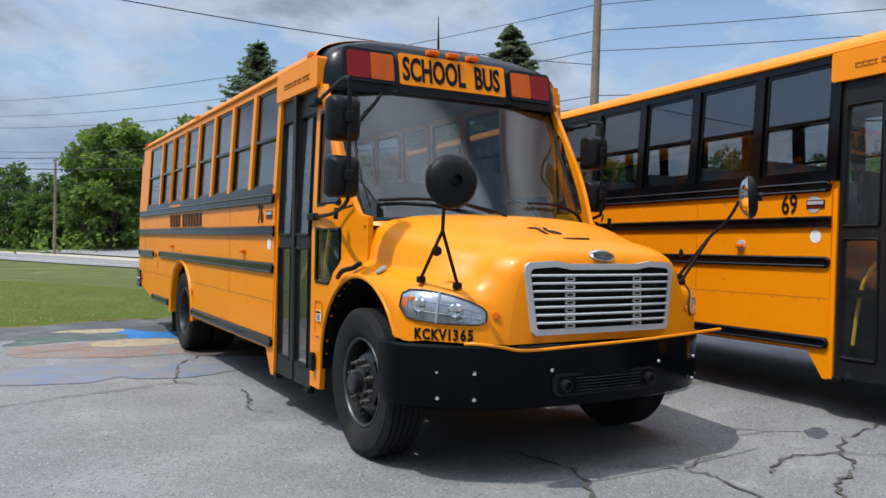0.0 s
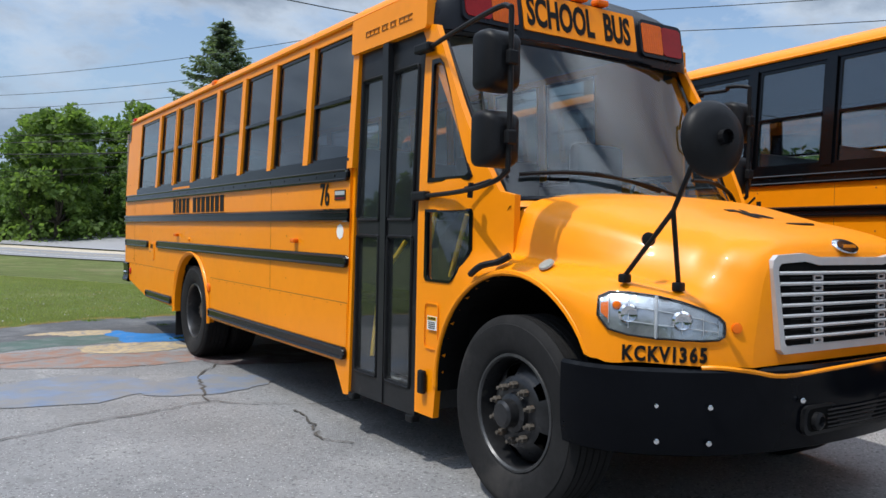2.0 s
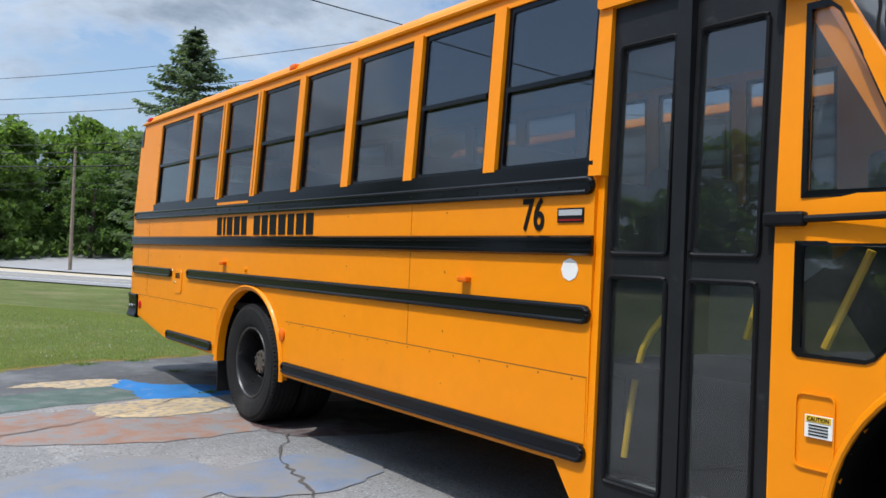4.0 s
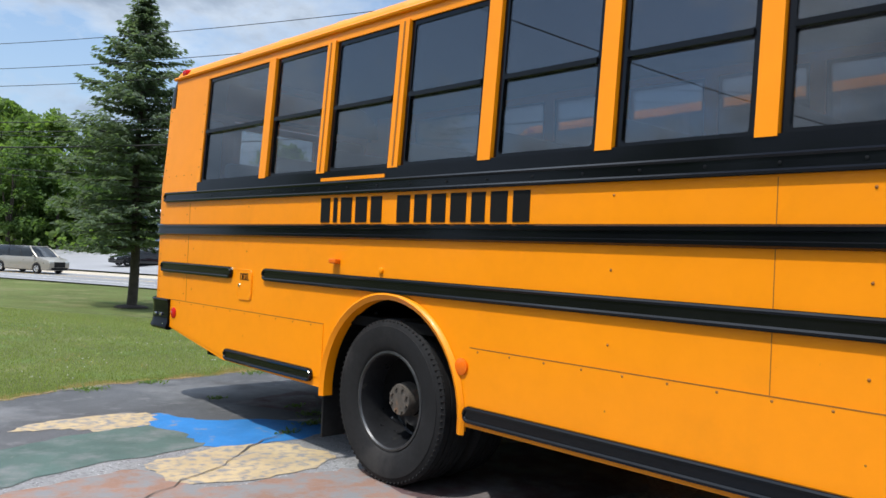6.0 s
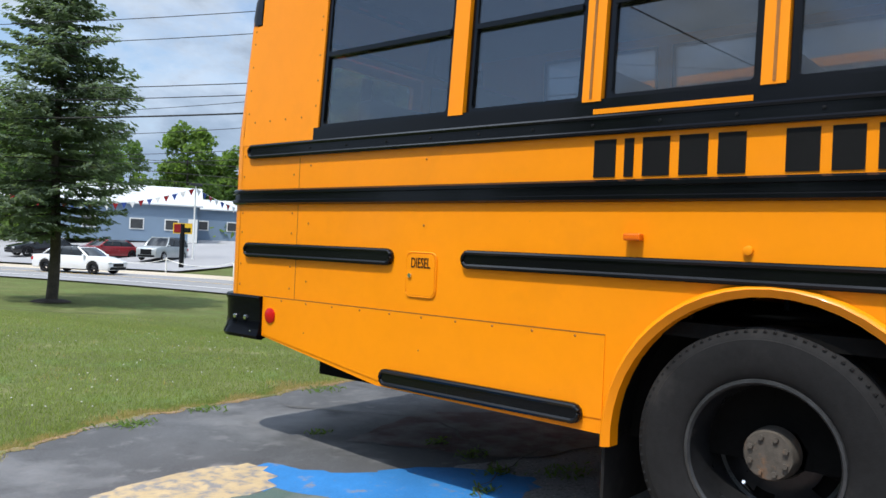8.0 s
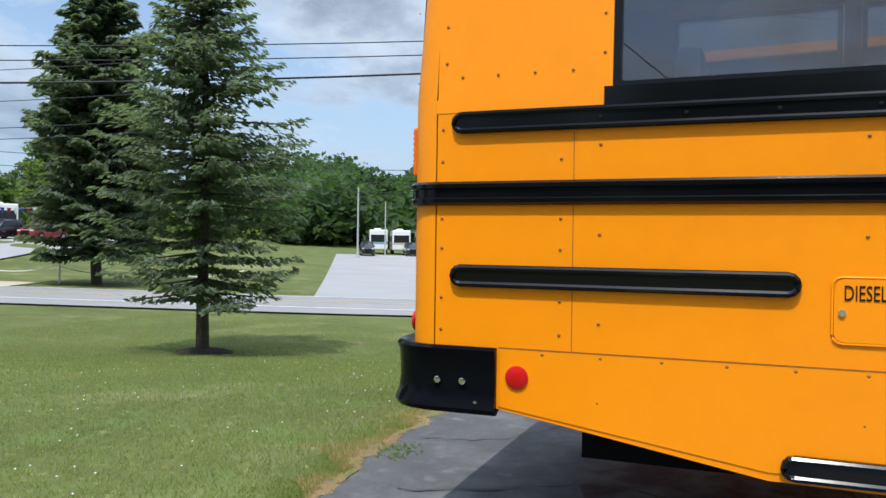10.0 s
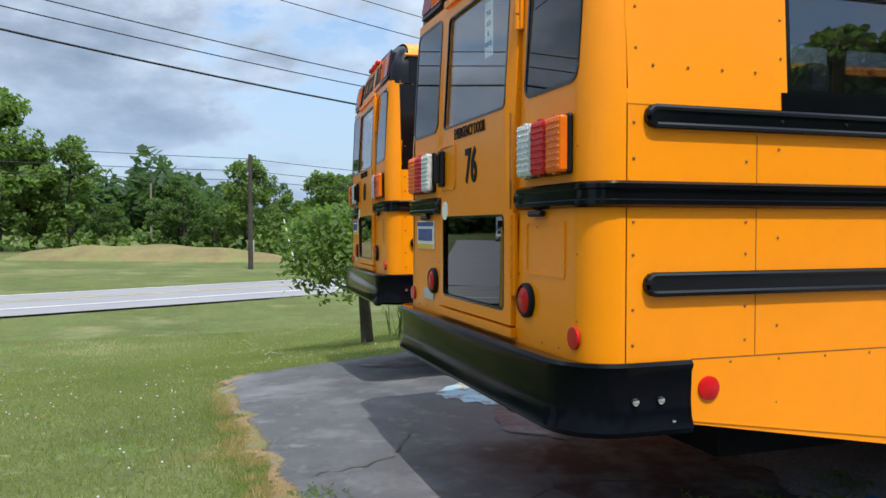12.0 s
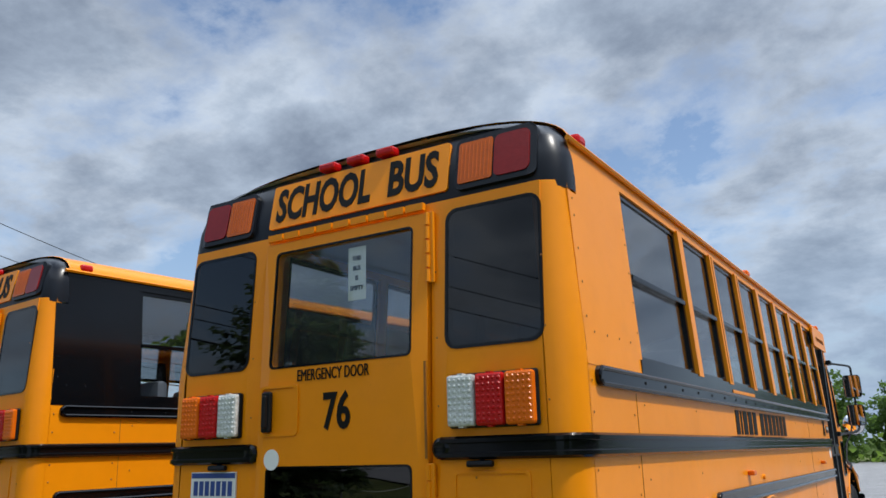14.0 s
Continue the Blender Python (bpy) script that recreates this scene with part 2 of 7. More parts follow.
def tube(bm, pts, r, n=8, closed=False):
    pts = [Vector(p) for p in pts]
    rings = []
    up = Vector((0.13, 0.21, 1)).normalized()
    for k, p in enumerate(pts):
        a, c = pts[max(k - 1, 0)], pts[min(k + 1, len(pts) - 1)]
        t = (c - a).normalized()
        s = t.cross(up)
        s = s.normalized() if s.length > 1e-4 else t.orthogonal().normalized()
        v = s.cross(t)
        rr = r[k] if isinstance(r, (list, tuple)) else r
        rings.append([bm.verts.new(p + rr * (math.cos(q) * s + math.sin(q) * v)) for q in (2 * math.pi * j / n for j in range(n))])
    for a, c in zip(rings, rings[1:]):
        for j in range(n):
            bm.faces.new((a[j], a[(j + 1) % n], c[(j + 1) % n], c[j]))
    bm.faces.new(rings[0][::-1])
    bm.faces.new(rings[-1])
    return bm


def bend(pts, n=5):
    """A smooth line through the points."""
    pts = [Vector(p) for p in pts]
    out = []
    for k in range(len(pts) - 1):
        p0, p1, p2, p3 = pts[max(k - 1, 0)], pts[k], pts[k + 1], pts[min(k + 2, len(pts) - 1)]
        for j in range(n):
            t = j / n
            out.append(0.5 * ((2 * p1) + (p2 - p0) * t + (2 * p0 - 5 * p1 + 4 * p2 - p3) * t * t + (3 * p1 - p0 - 3 * p2 + p3) * t ** 3))
    return out + [pts[-1]]


def lathe(bm, prof, origin, axis=(1, 0, 0), n=32, skip=None):
    """Turns (radius, along) pairs round the axis. skip(ring, segment) leaves holes."""
    a = Vector(axis).normalized()
    u = a.orthogonal().normalized()
    v = a.cross(u)
    o = Vector(origin)
    rings = []
    for r, h in prof:
        if r < 1e-5:
            rings.append([bm.verts.new(o + a * h)])
        else:
            rings.append([bm.verts.new(o + a * h + r * (math.cos(q) * u + math.sin(q) * v)) for q in (2 * math.pi * j / n for j in range(n))])
    for k, (p, c) in enumerate(zip(rings, rings[1:])):
        for j in range(n):
            if skip and skip(k, j):
                continue
            j2 = (j + 1) % n
            if len(p) == 1 and len(c) == 1:
                continue
            if len(p) == 1:
                bm.faces.new((p[0], c[j], c[j2]))
            elif len(c) == 1:
                bm.faces.new((p[j], p[j2], c[0]))
            else:
                bm.faces.new((p[j], p[j2], c[j2], c[j]))
    return bm


def plate(bm, outer, holes, place, thick):
    """A flat or bent plate from an outline with holes. place maps (u, v) to a point; thick: a vector."""
    loops, edges = [], []
    for loop in [outer] + list(holes):
        vs = [bm.verts.new(place(u, v)) for u, v in loop]
        loops.append(vs)
        edges += [bm.edges.new((vs[k], vs[(k + 1) % len(vs)])) for k in range(len(vs))]
    made = bmesh.ops.triangle_fill(bm, edges=edges, use_beauty=True, use_dissolve=False)
    faces = [g for g in made["geom"] if isinstance(g, bmesh.types.BMFace)]
    t = Vector(thick)
    back = {v: bm.verts.new(v.co + t) for vs in loops for v in vs}
    extra = {v for f in faces for v in f.verts} - set(back)
    back.update({v: bm.verts.new(v.co + t) for v in extra})
    for f in faces:
        bm.faces.new([back[v] for v in reversed(f.verts)])
    for vs in loops:
        for k in range(len(vs)):
            a, c = vs[k], vs[(k + 1) % len(vs)]
            bm.faces.new((a, c, back[c], back[a]))
    bmesh.ops.recalc_face_normals(bm, faces=bm.faces[:])
    return bm


def rrect(u0, u1, v0, v1, r, n=4):
    """A rounded rectangle."""
    out = []
    for cu, cv, q0 in ((u1 - r, v1 - r, 0), (u0 + r, v1 - r, 90), (u0 + r, v0 + r, 180), (u1 - r, v0 + r, 270)):
        for j in range(n + 1):
            q = radians(q0 + 90 * j / n)
            out.append((cu + r * math.cos(q), cv + r * math.sin(q)))
    return out


def offset_path(path, d):
    """The plan line moved sideways by d to its right."""
    out = []
    for k, p in enumerate(path):
        a, c = Vector(path[max(k - 1, 0)]), Vector(path[min(k + 1, len(path) - 1)])
        t = (c - a).normalized()
        out.append((p[0] + t.y * d, p[1] - t.x * d))
    return out


def strip(bm, path, prof, closed_ends=True):
    """Sweeps a profile of (outward, z) pairs along a plan line; outward is to the line's right."""
    rings = []
    lines = [offset_path(path, o) for o, _ in prof]
    for k in range(len(path)):
        rings.append([bm.verts.new((lines[j][k][0], lines[j][k][1], prof[j][1])) for j in range(len(prof))])
    n = len(prof)
    for a, c in zip(rings, rings[1:]):
        for j in range(n):
            bm.faces.new((a[j], a[(j + 1) % n], c[(j + 1) % n], c[j]))
    bm.faces.new(rings[0])
    bm.faces.new(rings[-1][::-1])
    bmesh.ops.recalc_face_normals(bm, faces=bm.faces[:])
    return bm


def grid_faces(bm, rows):
    vs = [[bm.verts.new(p) for p in row] for row in rows]
    for a, c in zip(vs, vs[1:]):
        for j in range(len(a) - 1):
            bm.faces.new((a[j], a[j + 1], c[j + 1], c[j]))
    return bm


def frame_of(origin, xdir, ydir):
    x, y = Vector(xdir).normalized(), Vector(ydir).normalized()
    z = x.cross(y)
    m = Matrix((x, y, z)).transposed().to_4x4()
    m.translation = Vector(origin)
    return m


def lettering(text, size, m, mat, parent, squeeze=1.0, bold=0.0, name="lettering", align="CENTER", depth=0.002):
    cu = bpy.data.curves.new("text", "FONT")
    cu.body, cu.size, cu.offset, cu.extrude = text, size, bold, depth
    cu.align_x, cu.align_y, cu.resolution_u = align, "CENTER", 3
    tmp = bpy.data.objects.new("text", cu)
    scene.collection.objects.link(tmp)
    me = bpy.data.meshes.new_from_object(tmp.evaluated_get(bpy.context.evaluated_depsgraph_get()))
    bpy.data.objects.remove(tmp)
    bpy.data.curves.remove(cu)
    me.transform(Matrix.Diagonal((squeeze, 1, 1, 1)))
    me.materials.clear()
    me.materials.append(mat)
    me.transform(m)
    me.name = name
    ob = new(name, me)
    if parent is not None:
        ob.parent = parent
    return ob


# ---------- school bus ----------
SIDE = 1.22


def side_x(z):
    return SIDE if z < 1.9 else SIDE - 0.055 * (z - 1.9) / 0.98


def arc(cy, cz, r, a0, a1, n=18):
    return [(cy + r * math.cos(radians(a0 + (a1 - a0) * k / n)), cz + r * math.sin(radians(a0 + (a1 - a0) * k / n))) for k in range(n + 1)]


CAP_LEVELS = [(2.62, 1.185, 0.0, 0.16), (2.68, 1.185, 0.0, 0.16), (2.78, 1.178, 0.01, 0.16), (2.88, 1.155, 0.03, 0.17), (2.95, 1.10, 0.055, 0.18),
              (3.00, 1.0, 0.09, 0.2), (3.04, 0.85, 0.13, 0.2), (3.07, 0.62, 0.18, 0.2), (3.085, 0.36, 0.23, 0.18)]


def cap(bm, y_face, y_back, sign, tight=1.0, narrow=1.0, shift=0.0):
    """End cap of the roof. sign: -1 where the face looks to -y."""
    rings = []
    for z, w, back, r in CAP_LEVELS:
        yf, r = y_face - sign * back, r * tight
        ring = [(-w, y_back, z)]
        for k in range(7):
            q = radians(180 + 90 * k / 6)
            ring.append((-w + r + r * math.cos(q), yf + sign * (-r) - sign * r * math.sin(q), z))
        for x in (-0.15 * w, 0.0, 0.15 * w):
            ring.append((x, yf, z))
        for k in range(7):
            q = radians(270 + 90 * k / 6)
            ring.append((w - r + r * math.cos(q), yf + sign * (-r) - sign * r * math.sin(q), z))
        ring.append((w, y_back, z))
        rings.append(ring)
    rings = [[(x * narrow + shift, y, z) for x, y, z in ring] for ring in rings]
    grid_faces(bm, rings)
    top = [v for v in bm.verts if abs(v.co.z - 3.085) < 1e-4]
    bm.faces.new(top)
    bmesh.ops.recalc_face_normals(bm, faces=bm.faces[:])
    return bm


def roof_profile(n=22):
    pts = []
    for k in range(n + 1):
        q = math.pi * k / n
        c, s = math.cos(q), math.sin(q)
        pts.append((1.17 * math.copysign(abs(c) ** 0.62, c), 2.865 + 0.222 * s ** 0.9))
    return pts


def capsule_rail(bm, y0, y1, z, h, x, out, tip=True):
    """A pressed rub rail on the side wall: rounded ends, a flat face and two raised beads."""
    r = h / 2
    loop = [(y1 - r + r * math.cos(radians(a)), z + r * math.sin(radians(a))) for a in range(-90, 91, 30)]
    loop += [(y0 + r + r * math.cos(radians(a)), z + r * math.sin(radians(a))) for a in range(90, 271, 30)]
    plate(bm, loop, [], lambda u, v: (x, u, v), (out * 0.018, 0, 0))
    for dz in (-r * 0.72, r * 0.72):
        tube(bm, [(x + out * 0.018, y0 + r * 0.8, z + dz), (x + out * 0.018, y1 - r * 0.8, z + dz)], 0.011, 6)
    for ye, a0 in ((y0 + r, 90), (y1 - r, -90)):
        tube(bm, [(x + out * 0.018, ye + 0.72 * r * math.cos(radians(a0 + k * 30)), z + 0.72 * r * math.sin(radians(a0 + k * 30))) for k in range(7)], 0.011, 6)
    return bm


def rivets(bm, pts, n, r=0.0068):
    n = Vector(n)
    u = n.orthogonal().normalized()
    v = n.cross(u)
    for p in pts:
        p = Vector(p)
        ring = [bm.verts.new(p + r * (math.cos(k * math.pi / 3) * u + math.sin(k * math.pi / 3) * v)) for k in range(6)]
        tip = bm.verts.new(p + n * 0.0035)
        for k in range(6):
            bm.faces.new((ring[k], ring[(k + 1) % 6], tip))
    return bm


def wheel(parent, x, y, side, front, z=0.5):
    """side: -1 on the door side. The outer face looks to side * x."""
    w = new("wheel")
    w.parent = parent
    w.matrix_basis = pose(x, y, z)
    ax = (side, 0, 0)
    tyre = [(0.30, -0.12), (0.36, -0.135), (0.44, -0.14), (0.475, -0.125)]
    for k in range(5):
        a = -0.105 + k * 0.044
        tyre += [(0.497, a), (0.497, a + 0.034), (0.487, a + 0.036), (0.487, a + 0.042)]
    tyre += [(0.498, 0.115), (0.478, 0.132), (0.455, 0.14), (0.452, 0.145), (0.425, 0.146), (0.40, 0.143), (0.36, 0.138), (0.325, 0.128), (0.305, 0.118), (0.292, 0.10)]
    bm = lathe(bmesh.new(), tyre, (0, 0, 0), ax, 64)
    if not front:
        lathe(bm, [(r, h - 0.31) for r, h in tyre], (0, 0, 0), ax, 48)
        for k in range(84):
            q = 2 * math.pi * k / 84
            c, s = math.cos(q), math.sin(q)
            tube(bm, [(side * 0.10, 0.491 * c, 0.491 * s), (side * 0.134, 0.480 * c, 0.480 * s)], 0.008, 4)
    part("tyre", bm, RUBBER, w, "worn black rubber tyre", True)
    n = 60
    hole = lambda k, j: k in (3, 4) and j % 12 < 5
    rim = bmesh.new()
    lip = [(0.292, 0.09), (0.302, 0.112), (0.298, 0.12), (0.286, 0.118), (0.276, 0.09), (0.268, 0.02)]
    if front:
        lathe(rim, lip, (0, 0, 0), ax, n)
        lathe(rim, [(0.268, 0.02), (0.266, 0.0), (0.262, 0.012), (0.245, 0.035), (0.215, 0.062), (0.185, 0.085), (0.165, 0.098), (0.115, 0.10), (0.0, 0.10)], (0, 0, 0), ax, n, lambda k, j: k in (3, 4) and j % 12 < 4)
        part("rim", rim, RIMB, w, "", True)
        hub = lathe(bmesh.new(), [(0.105, 0.095), (0.10, 0.125), (0.075, 0.135), (0.07, 0.185), (0.055, 0.198), (0.0, 0.2)], (0, 0, 0), ax, 24)
        part("hub", hub, RIMB, w, "", True)
        r_nut, h_nut = 0.143, 0.10
    else:
        lathe(rim, lip + [(0.262, -0.06), (0.255, -0.10)], (0, 0, 0), ax, n)
        lathe(rim, [(0.255, -0.10), (0.25, -0.125), (0.235, -0.13), (0.21, -0.115), (0.18, -0.10), (0.15, -0.09), (0.0, -0.09)], (0, 0, 0), ax, n, lambda k, j: k in (2, 3) and j % 12 < 4)
        part("rim", rim, RIMB, w, "", True)
        hub = lathe(bmesh.new(), [(0.115, -0.09), (0.105, -0.06), (0.10, 0.02), (0.092, 0.035), (0.03, 0.04), (0.0, 0.042)], (0, 0, 0), ax, 24)
        part("hub", hub, HUBM, w, "dusty brown hub", True)
        tube_bm = tube(bmesh.new(), [(side * -0.09, 0.09, -0.19), (side * 0.0, 0.10, -0.13)], 0.008, 6)
        part("valve", tube_bm, CHROME, w)
        r_nut, h_nut = 0.072, 0.035
    for k in range(10 if front else 8):
        q = 2 * math.pi * (k + 0.5) / (10 if front else 8)
        c, s = r_nut * math.cos(q), r_nut * math.sin(q)
        nb = lathe(bmesh.new(), [(0.02, h_nut), (0.02, h_nut + 0.03), (0.012, h_nut + 0.034), (0.011, h_nut + 0.055), (0.0, h_nut + 0.056)] if front else
                   [(0.011, h_nut), (0.011, h_nut + 0.014), (0.0, h_nut + 0.014)], (0, c, s), ax, 6)
        part("nut", nb, HUBM, w)
    part("rim_lip", lathe(bmesh.new(), [(0.280, 0.112), (0.288, 0.1235), (0.299, 0.1225), (0.304, 0.112)], (0, 0, 0), ax, 60), RIMLIP, w, "worn bright edge of the rim", True)
    back = lathe(bmesh.new(), [(0.29, -0.13), (0.0, -0.13)], (0, 0, 0), ax, 24)
    part("brake_drum", back, UNDER, w)
    return w


HOOD = [  # y, then half sections from the crown to the lower edge
    (0.15, [(0, 1.668), (.45, 1.658), (.82, 1.622), (.99, 1.555), (1.05, 1.43), (1.075, 1.315), (1.15, 1.275), (1.20, 1.215), (1.208, None)]),
    (-0.15, [(0, 1.638), (.45, 1.628), (.78, 1.588), (.95, 1.50), (1.015, 1.39), (1.05, 1.285), (1.13, 1.255), (1.20, 1.195), (1.208, None)]),
    (-0.42, [(0, 1.580), (.43, 1.570), (.72, 1.515), (.88, 1.445), (.95, 1.34), (1.0, 1.262), (1.11, 1.23), (1.205, 1.14), (1.212, None)]),
    (-0.62, [(0, 1.53), (.41, 1.52), (.65, 1.475), (.80, 1.40), (.88, 1.305), (.97, 1.235), (1.10, 1.20), (1.195, 1.08), (1.21, None)]),
    (-0.78, [(0, 1.50), (.39, 1.49), (.60, 1.445), (.72, 1.37), (.80, 1.275), (.89, 1.20), (1.02, 1.165), (1.10, 1.05), (1.115, .87)]),
    (-0.90, [(0, 1.47), (.42, 1.46), (.62, 1.415), (.72, 1.34), (.78, 1.245), (.85, 1.17), (.93, 1.125), (.985, 1.0), (.995, .865)]),
    (-0.985, [(0, 1.435), (.45, 1.425), (.61, 1.385), (.69, 1.31), (.735, 1.215), (.78, 1.135), (.82, 1.075), (.855, .97), (.865, .86)]),
    (-1.03, [(0, 1.40), (.45, 1.392), (.59, 1.36), (.665, 1.285), (.70, 1.185), (.725, 1.10), (.745, 1.03), (.765, .94), (.77, .858)]),
    (-1.055, [(0, 1.355), (.44, 1.352), (.565, 1.325), (.635, 1.25), (.665, 1.15), (.68, 1.06), (.69, 1.0), (.70, .93), (.705, .855)]),
]


def hood_mesh():
    """Hood and front wings in one moulding, with open wheel arches."""
    def low(y):
        d = 0.655 ** 2 - (y - 0.02) ** 2
        return 0.55 + math.sqrt(d) if d > 0.1 else 0.87
    half = []
    for y, sec in HOOD:
        half.append([(x, y, low(y) if z is None else z) for x, z in sec])
    cols = [bend([row[k] for row in half], 5) for k in range(len(half[0]))]
    rows = []
    for j in range(len(cols[0])):
        sec = bend([c[j] for c in cols], 4)
        y = cols[0][j].y
        if y > -0.6:
            sec[-1].z = low(y)
        for k in range(3):
            f = (k + 1) / 4
            sec[-4 + k].z = min(sec[-4 + k].z, sec[-5].z + (sec[-1].z - sec[-5].z) * f)
        rows.append([Vector((-p.x, p.y, p.z)) for p in reversed(sec)] + sec[1:])
    bm = grid_faces(bmesh.new(), rows)
    bm.verts.ensure_lookup_table()
    n = len(rows[0])
    last = [bm.verts[(len(rows) - 1) * n + k] for k in range(n)]
    bm.faces.new(last)
    bmesh.ops.recalc_face_normals(bm, faces=bm.faces[:])
    return bm


def on_hood(tree, x, z, off=0.004):
    """The place on the hood's front met from ahead at x, z."""
    hit, nor, _, _ = tree.ray_cast(Vector((x * 1.25, -3.0, z + 0.15)), Vector((-x * 0.25, 2.2, -0.165)).normalized())
    if hit is None:
        return Vector((x, -0.9, z)), Vector((0, -1, 0))
    if nor.y > 0:
        nor = -nor
    return hit + nor * off, nor


def school_bus(m, n_win, extra, number, black_pillars, label):
    L = extra
    bus = tagged(new("school_bus"), label, "bus", "parked school buses")
    ya = 5.575 + L
    yend = 8.87 + L
    last0, last1 = 8.16 + L - (0.99 if not extra else 1.02), 8.16 + L
    step = (last0 - 1.83) / (n_win - 1)
    wins = [(1.83 + k * step, 1.83 + k * step + step - 0.102) for k in range(n_win - 1)] + [(last0 - 0.0, last1)]
    pillar_mat = BLACK if black_pillars else YELLOW
    riv, riv_b = bmesh.new(), bmesh.new()
    lower_glass = CLEARGLASS if black_pillars else GLASS

    # side walls below the windows
    for s in (-1, 1):
        y_front = 1.79 if s < 0 else 0.14
        low_front = [(y_front, 0.27), (y_front + 0.05, 0.27), (y_front + 0.2, 0.485)] if s < 0 else \
            [(0.14, 1.2)] + arc(0.02, 0.55, 0.655, 80, 0, 10) + [(0.68, 0.42)]
        outer = low_front + [(ya - 0.69, 0.485)] + arc(ya - 0.005, 0.485, 0.645, 180, 0, 22) + [(ya + 0.66, 0.485), (7.60 + L, 0.50), (8.60 + L, 0.665), (8.60 + L, 0.90), (yend, 0.90), (yend, 1.85)] + ([(y_front, 1.85)] if s < 0 else [(0.97, 1.85), (0.97, 1.40), (0.5, 1.24)])
        bm = plate(bmesh.new(), outer, [], lambda u, v: (s * SIDE, u, v), (-s * 0.04, 0, 0))
        part("side_wall", bm, YELLOW, bus, "riveted yellow steel side wall")
        # lower skirt sheet, laid over the wall, with its rivets
        for y0, y1 in ((y_front + 0.01, ya - 0.70), (ya + 0.67, 8.59 + L)):
            zb = [(y0, 0.60), (y1, 0.60)] if y1 < ya else [(y0, 0.55), (7.60 + L, 0.53), (y1, 0.675)]
            bm = plate(bmesh.new(), zb + [(y1, 0.905), (y0, 0.905)], [], lambda u, v: (s * SIDE, u, v), (s * 0.004, 0, 0))
            if s < 0 or y1 > ya:
                part("skirt_sheet", bm, YELLOW, bus)
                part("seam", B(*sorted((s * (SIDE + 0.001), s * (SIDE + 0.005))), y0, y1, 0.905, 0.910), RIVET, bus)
            else:
                bm.free()
        pts = []
        y = y_front + 0.1
        while y < yend - 0.1:
            if abs(y - ya) > 0.62:
                pts.append((s * (SIDE + 0.004), y, 0.89))
            y += 0.225
        for yk in (2.9, 4.0, 7.3 + L, 8.2 + L):
            for zk in (0.72, 1.02, 1.36, 1.70):
                pts.append((s * (SIDE + 0.003), yk, zk))
        for zk in (0.97, 1.1, 1.3, 1.42, 1.65, 1.78):
            pts.append((s * (SIDE + 0.003), yend - 0.03, zk))
            pts.append((s * (SIDE + 0.003), 8.35 + L, zk))
        rivets(riv, pts, (s, 0, 0))
        for yk in (3.25, 8.30 + L):
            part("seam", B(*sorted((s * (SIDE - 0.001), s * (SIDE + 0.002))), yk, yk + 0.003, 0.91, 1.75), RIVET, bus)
        # flare round the rear arch
        bm = bmesh.new()
        a0 = arc(ya - 0.005, 0.485, 0.63, 184, -4, 26)
        a1 = arc(ya - 0.005, 0.485, 0.68, 184, -4, 26)
        rows = [[(s * (SIDE + 0.002), *p) for p in a1], [(s * (SIDE + 0.02), *q) for q in arc(ya - 0.005, 0.485, 0.672, 184, -4, 26)],
                [(s * (SIDE + 0.028), *q) for q in arc(ya - 0.005, 0.485, 0.66, 184, -4, 26)], [(s * (SIDE + 0.01), *p) for p in a0], [(s * (SIDE - 0.06), *p) for p in a0]]
        grid_faces(bm, rows)
        part("wheel_arch", bm, YELLOW, bus, "", True)
        bm = bmesh.new()
        grid_faces(bm, [[(s * (SIDE - 0.03), *p) for p in arc(ya - 0.02, 0.485, 0.66, 180, 0, 20)], [(s * 0.55, *p) for p in arc(ya - 0.02, 0.485, 0.66, 180, 0, 20)]])
        part("wheel_well", bm, UNDER, bus)

        # rub rails
        xr = s * SIDE
        yf = 1.785 if s < 0 else 0.95
        part("rub_rail", capsule_rail(bmesh.new(), yf, 8.80 + L, 1.803, 0.088, xr, s), BLACK, bus)
        part("rub_rail", capsule_rail(bmesh.new(), yf, 7.04 + L, 1.198, 0.09, xr, s), BLACK, bus)
        part("rub_rail", capsule_rail(bmesh.new(), 7.50 + L, 8.80 + L, 1.19, 0.09, xr, s), BLACK, bus)
        part("skirt_rail", capsule_rail(bmesh.new(), yf, ya - 0.68, 0.555, 0.09, s * (SIDE + 0.004), s), BLACK, bus)
        part("skirt_rail", capsule_rail(bmesh.new(), ya + 0.76, 7.56 + L, 0.555, 0.09, s * (SIDE + 0.004), s), BLACK, bus)

        for yk in range(int((yend - 2.2) / 0.31)):
            part("rail_bolt", lathe(bmesh.new(), [(0.009, 0.0), (0.007, 0.005), (0, 0.006)], (s * (SIDE + 0.017), 2.0 + 0.31 * yk, 1.803), (s, 0, 0), 6), BLACKMAT, bus) if s < 0 else None
        # window band
        def xs(z):
            return s * side_x(z)
        bm = plate(bmesh.new(), [(yf + 0.02, 1.84), (last1 + 0.03, 1.84), (last1 + 0.03, 1.918), (yf + 0.02, 1.918)], [], lambda u, v: (s * (side_x(v) + 0.006), u, v), (-s * 0.06, 0, 0))
        part("window_sill", bm, BLACK, bus)
        bm = plate(bmesh.new(), [(yf - 0.02, 2.80), (yend - 0.08, 2.80), (yend - 0.08, 2.885), (yf - 0.02, 2.885)], [], lambda u, v: (xs(v), u, v), (-s * 0.05, 0, 0))
        part("window_header", bm, pillar_mat, bus)
        wall_mat = BLACK if black_pillars else YELLOW
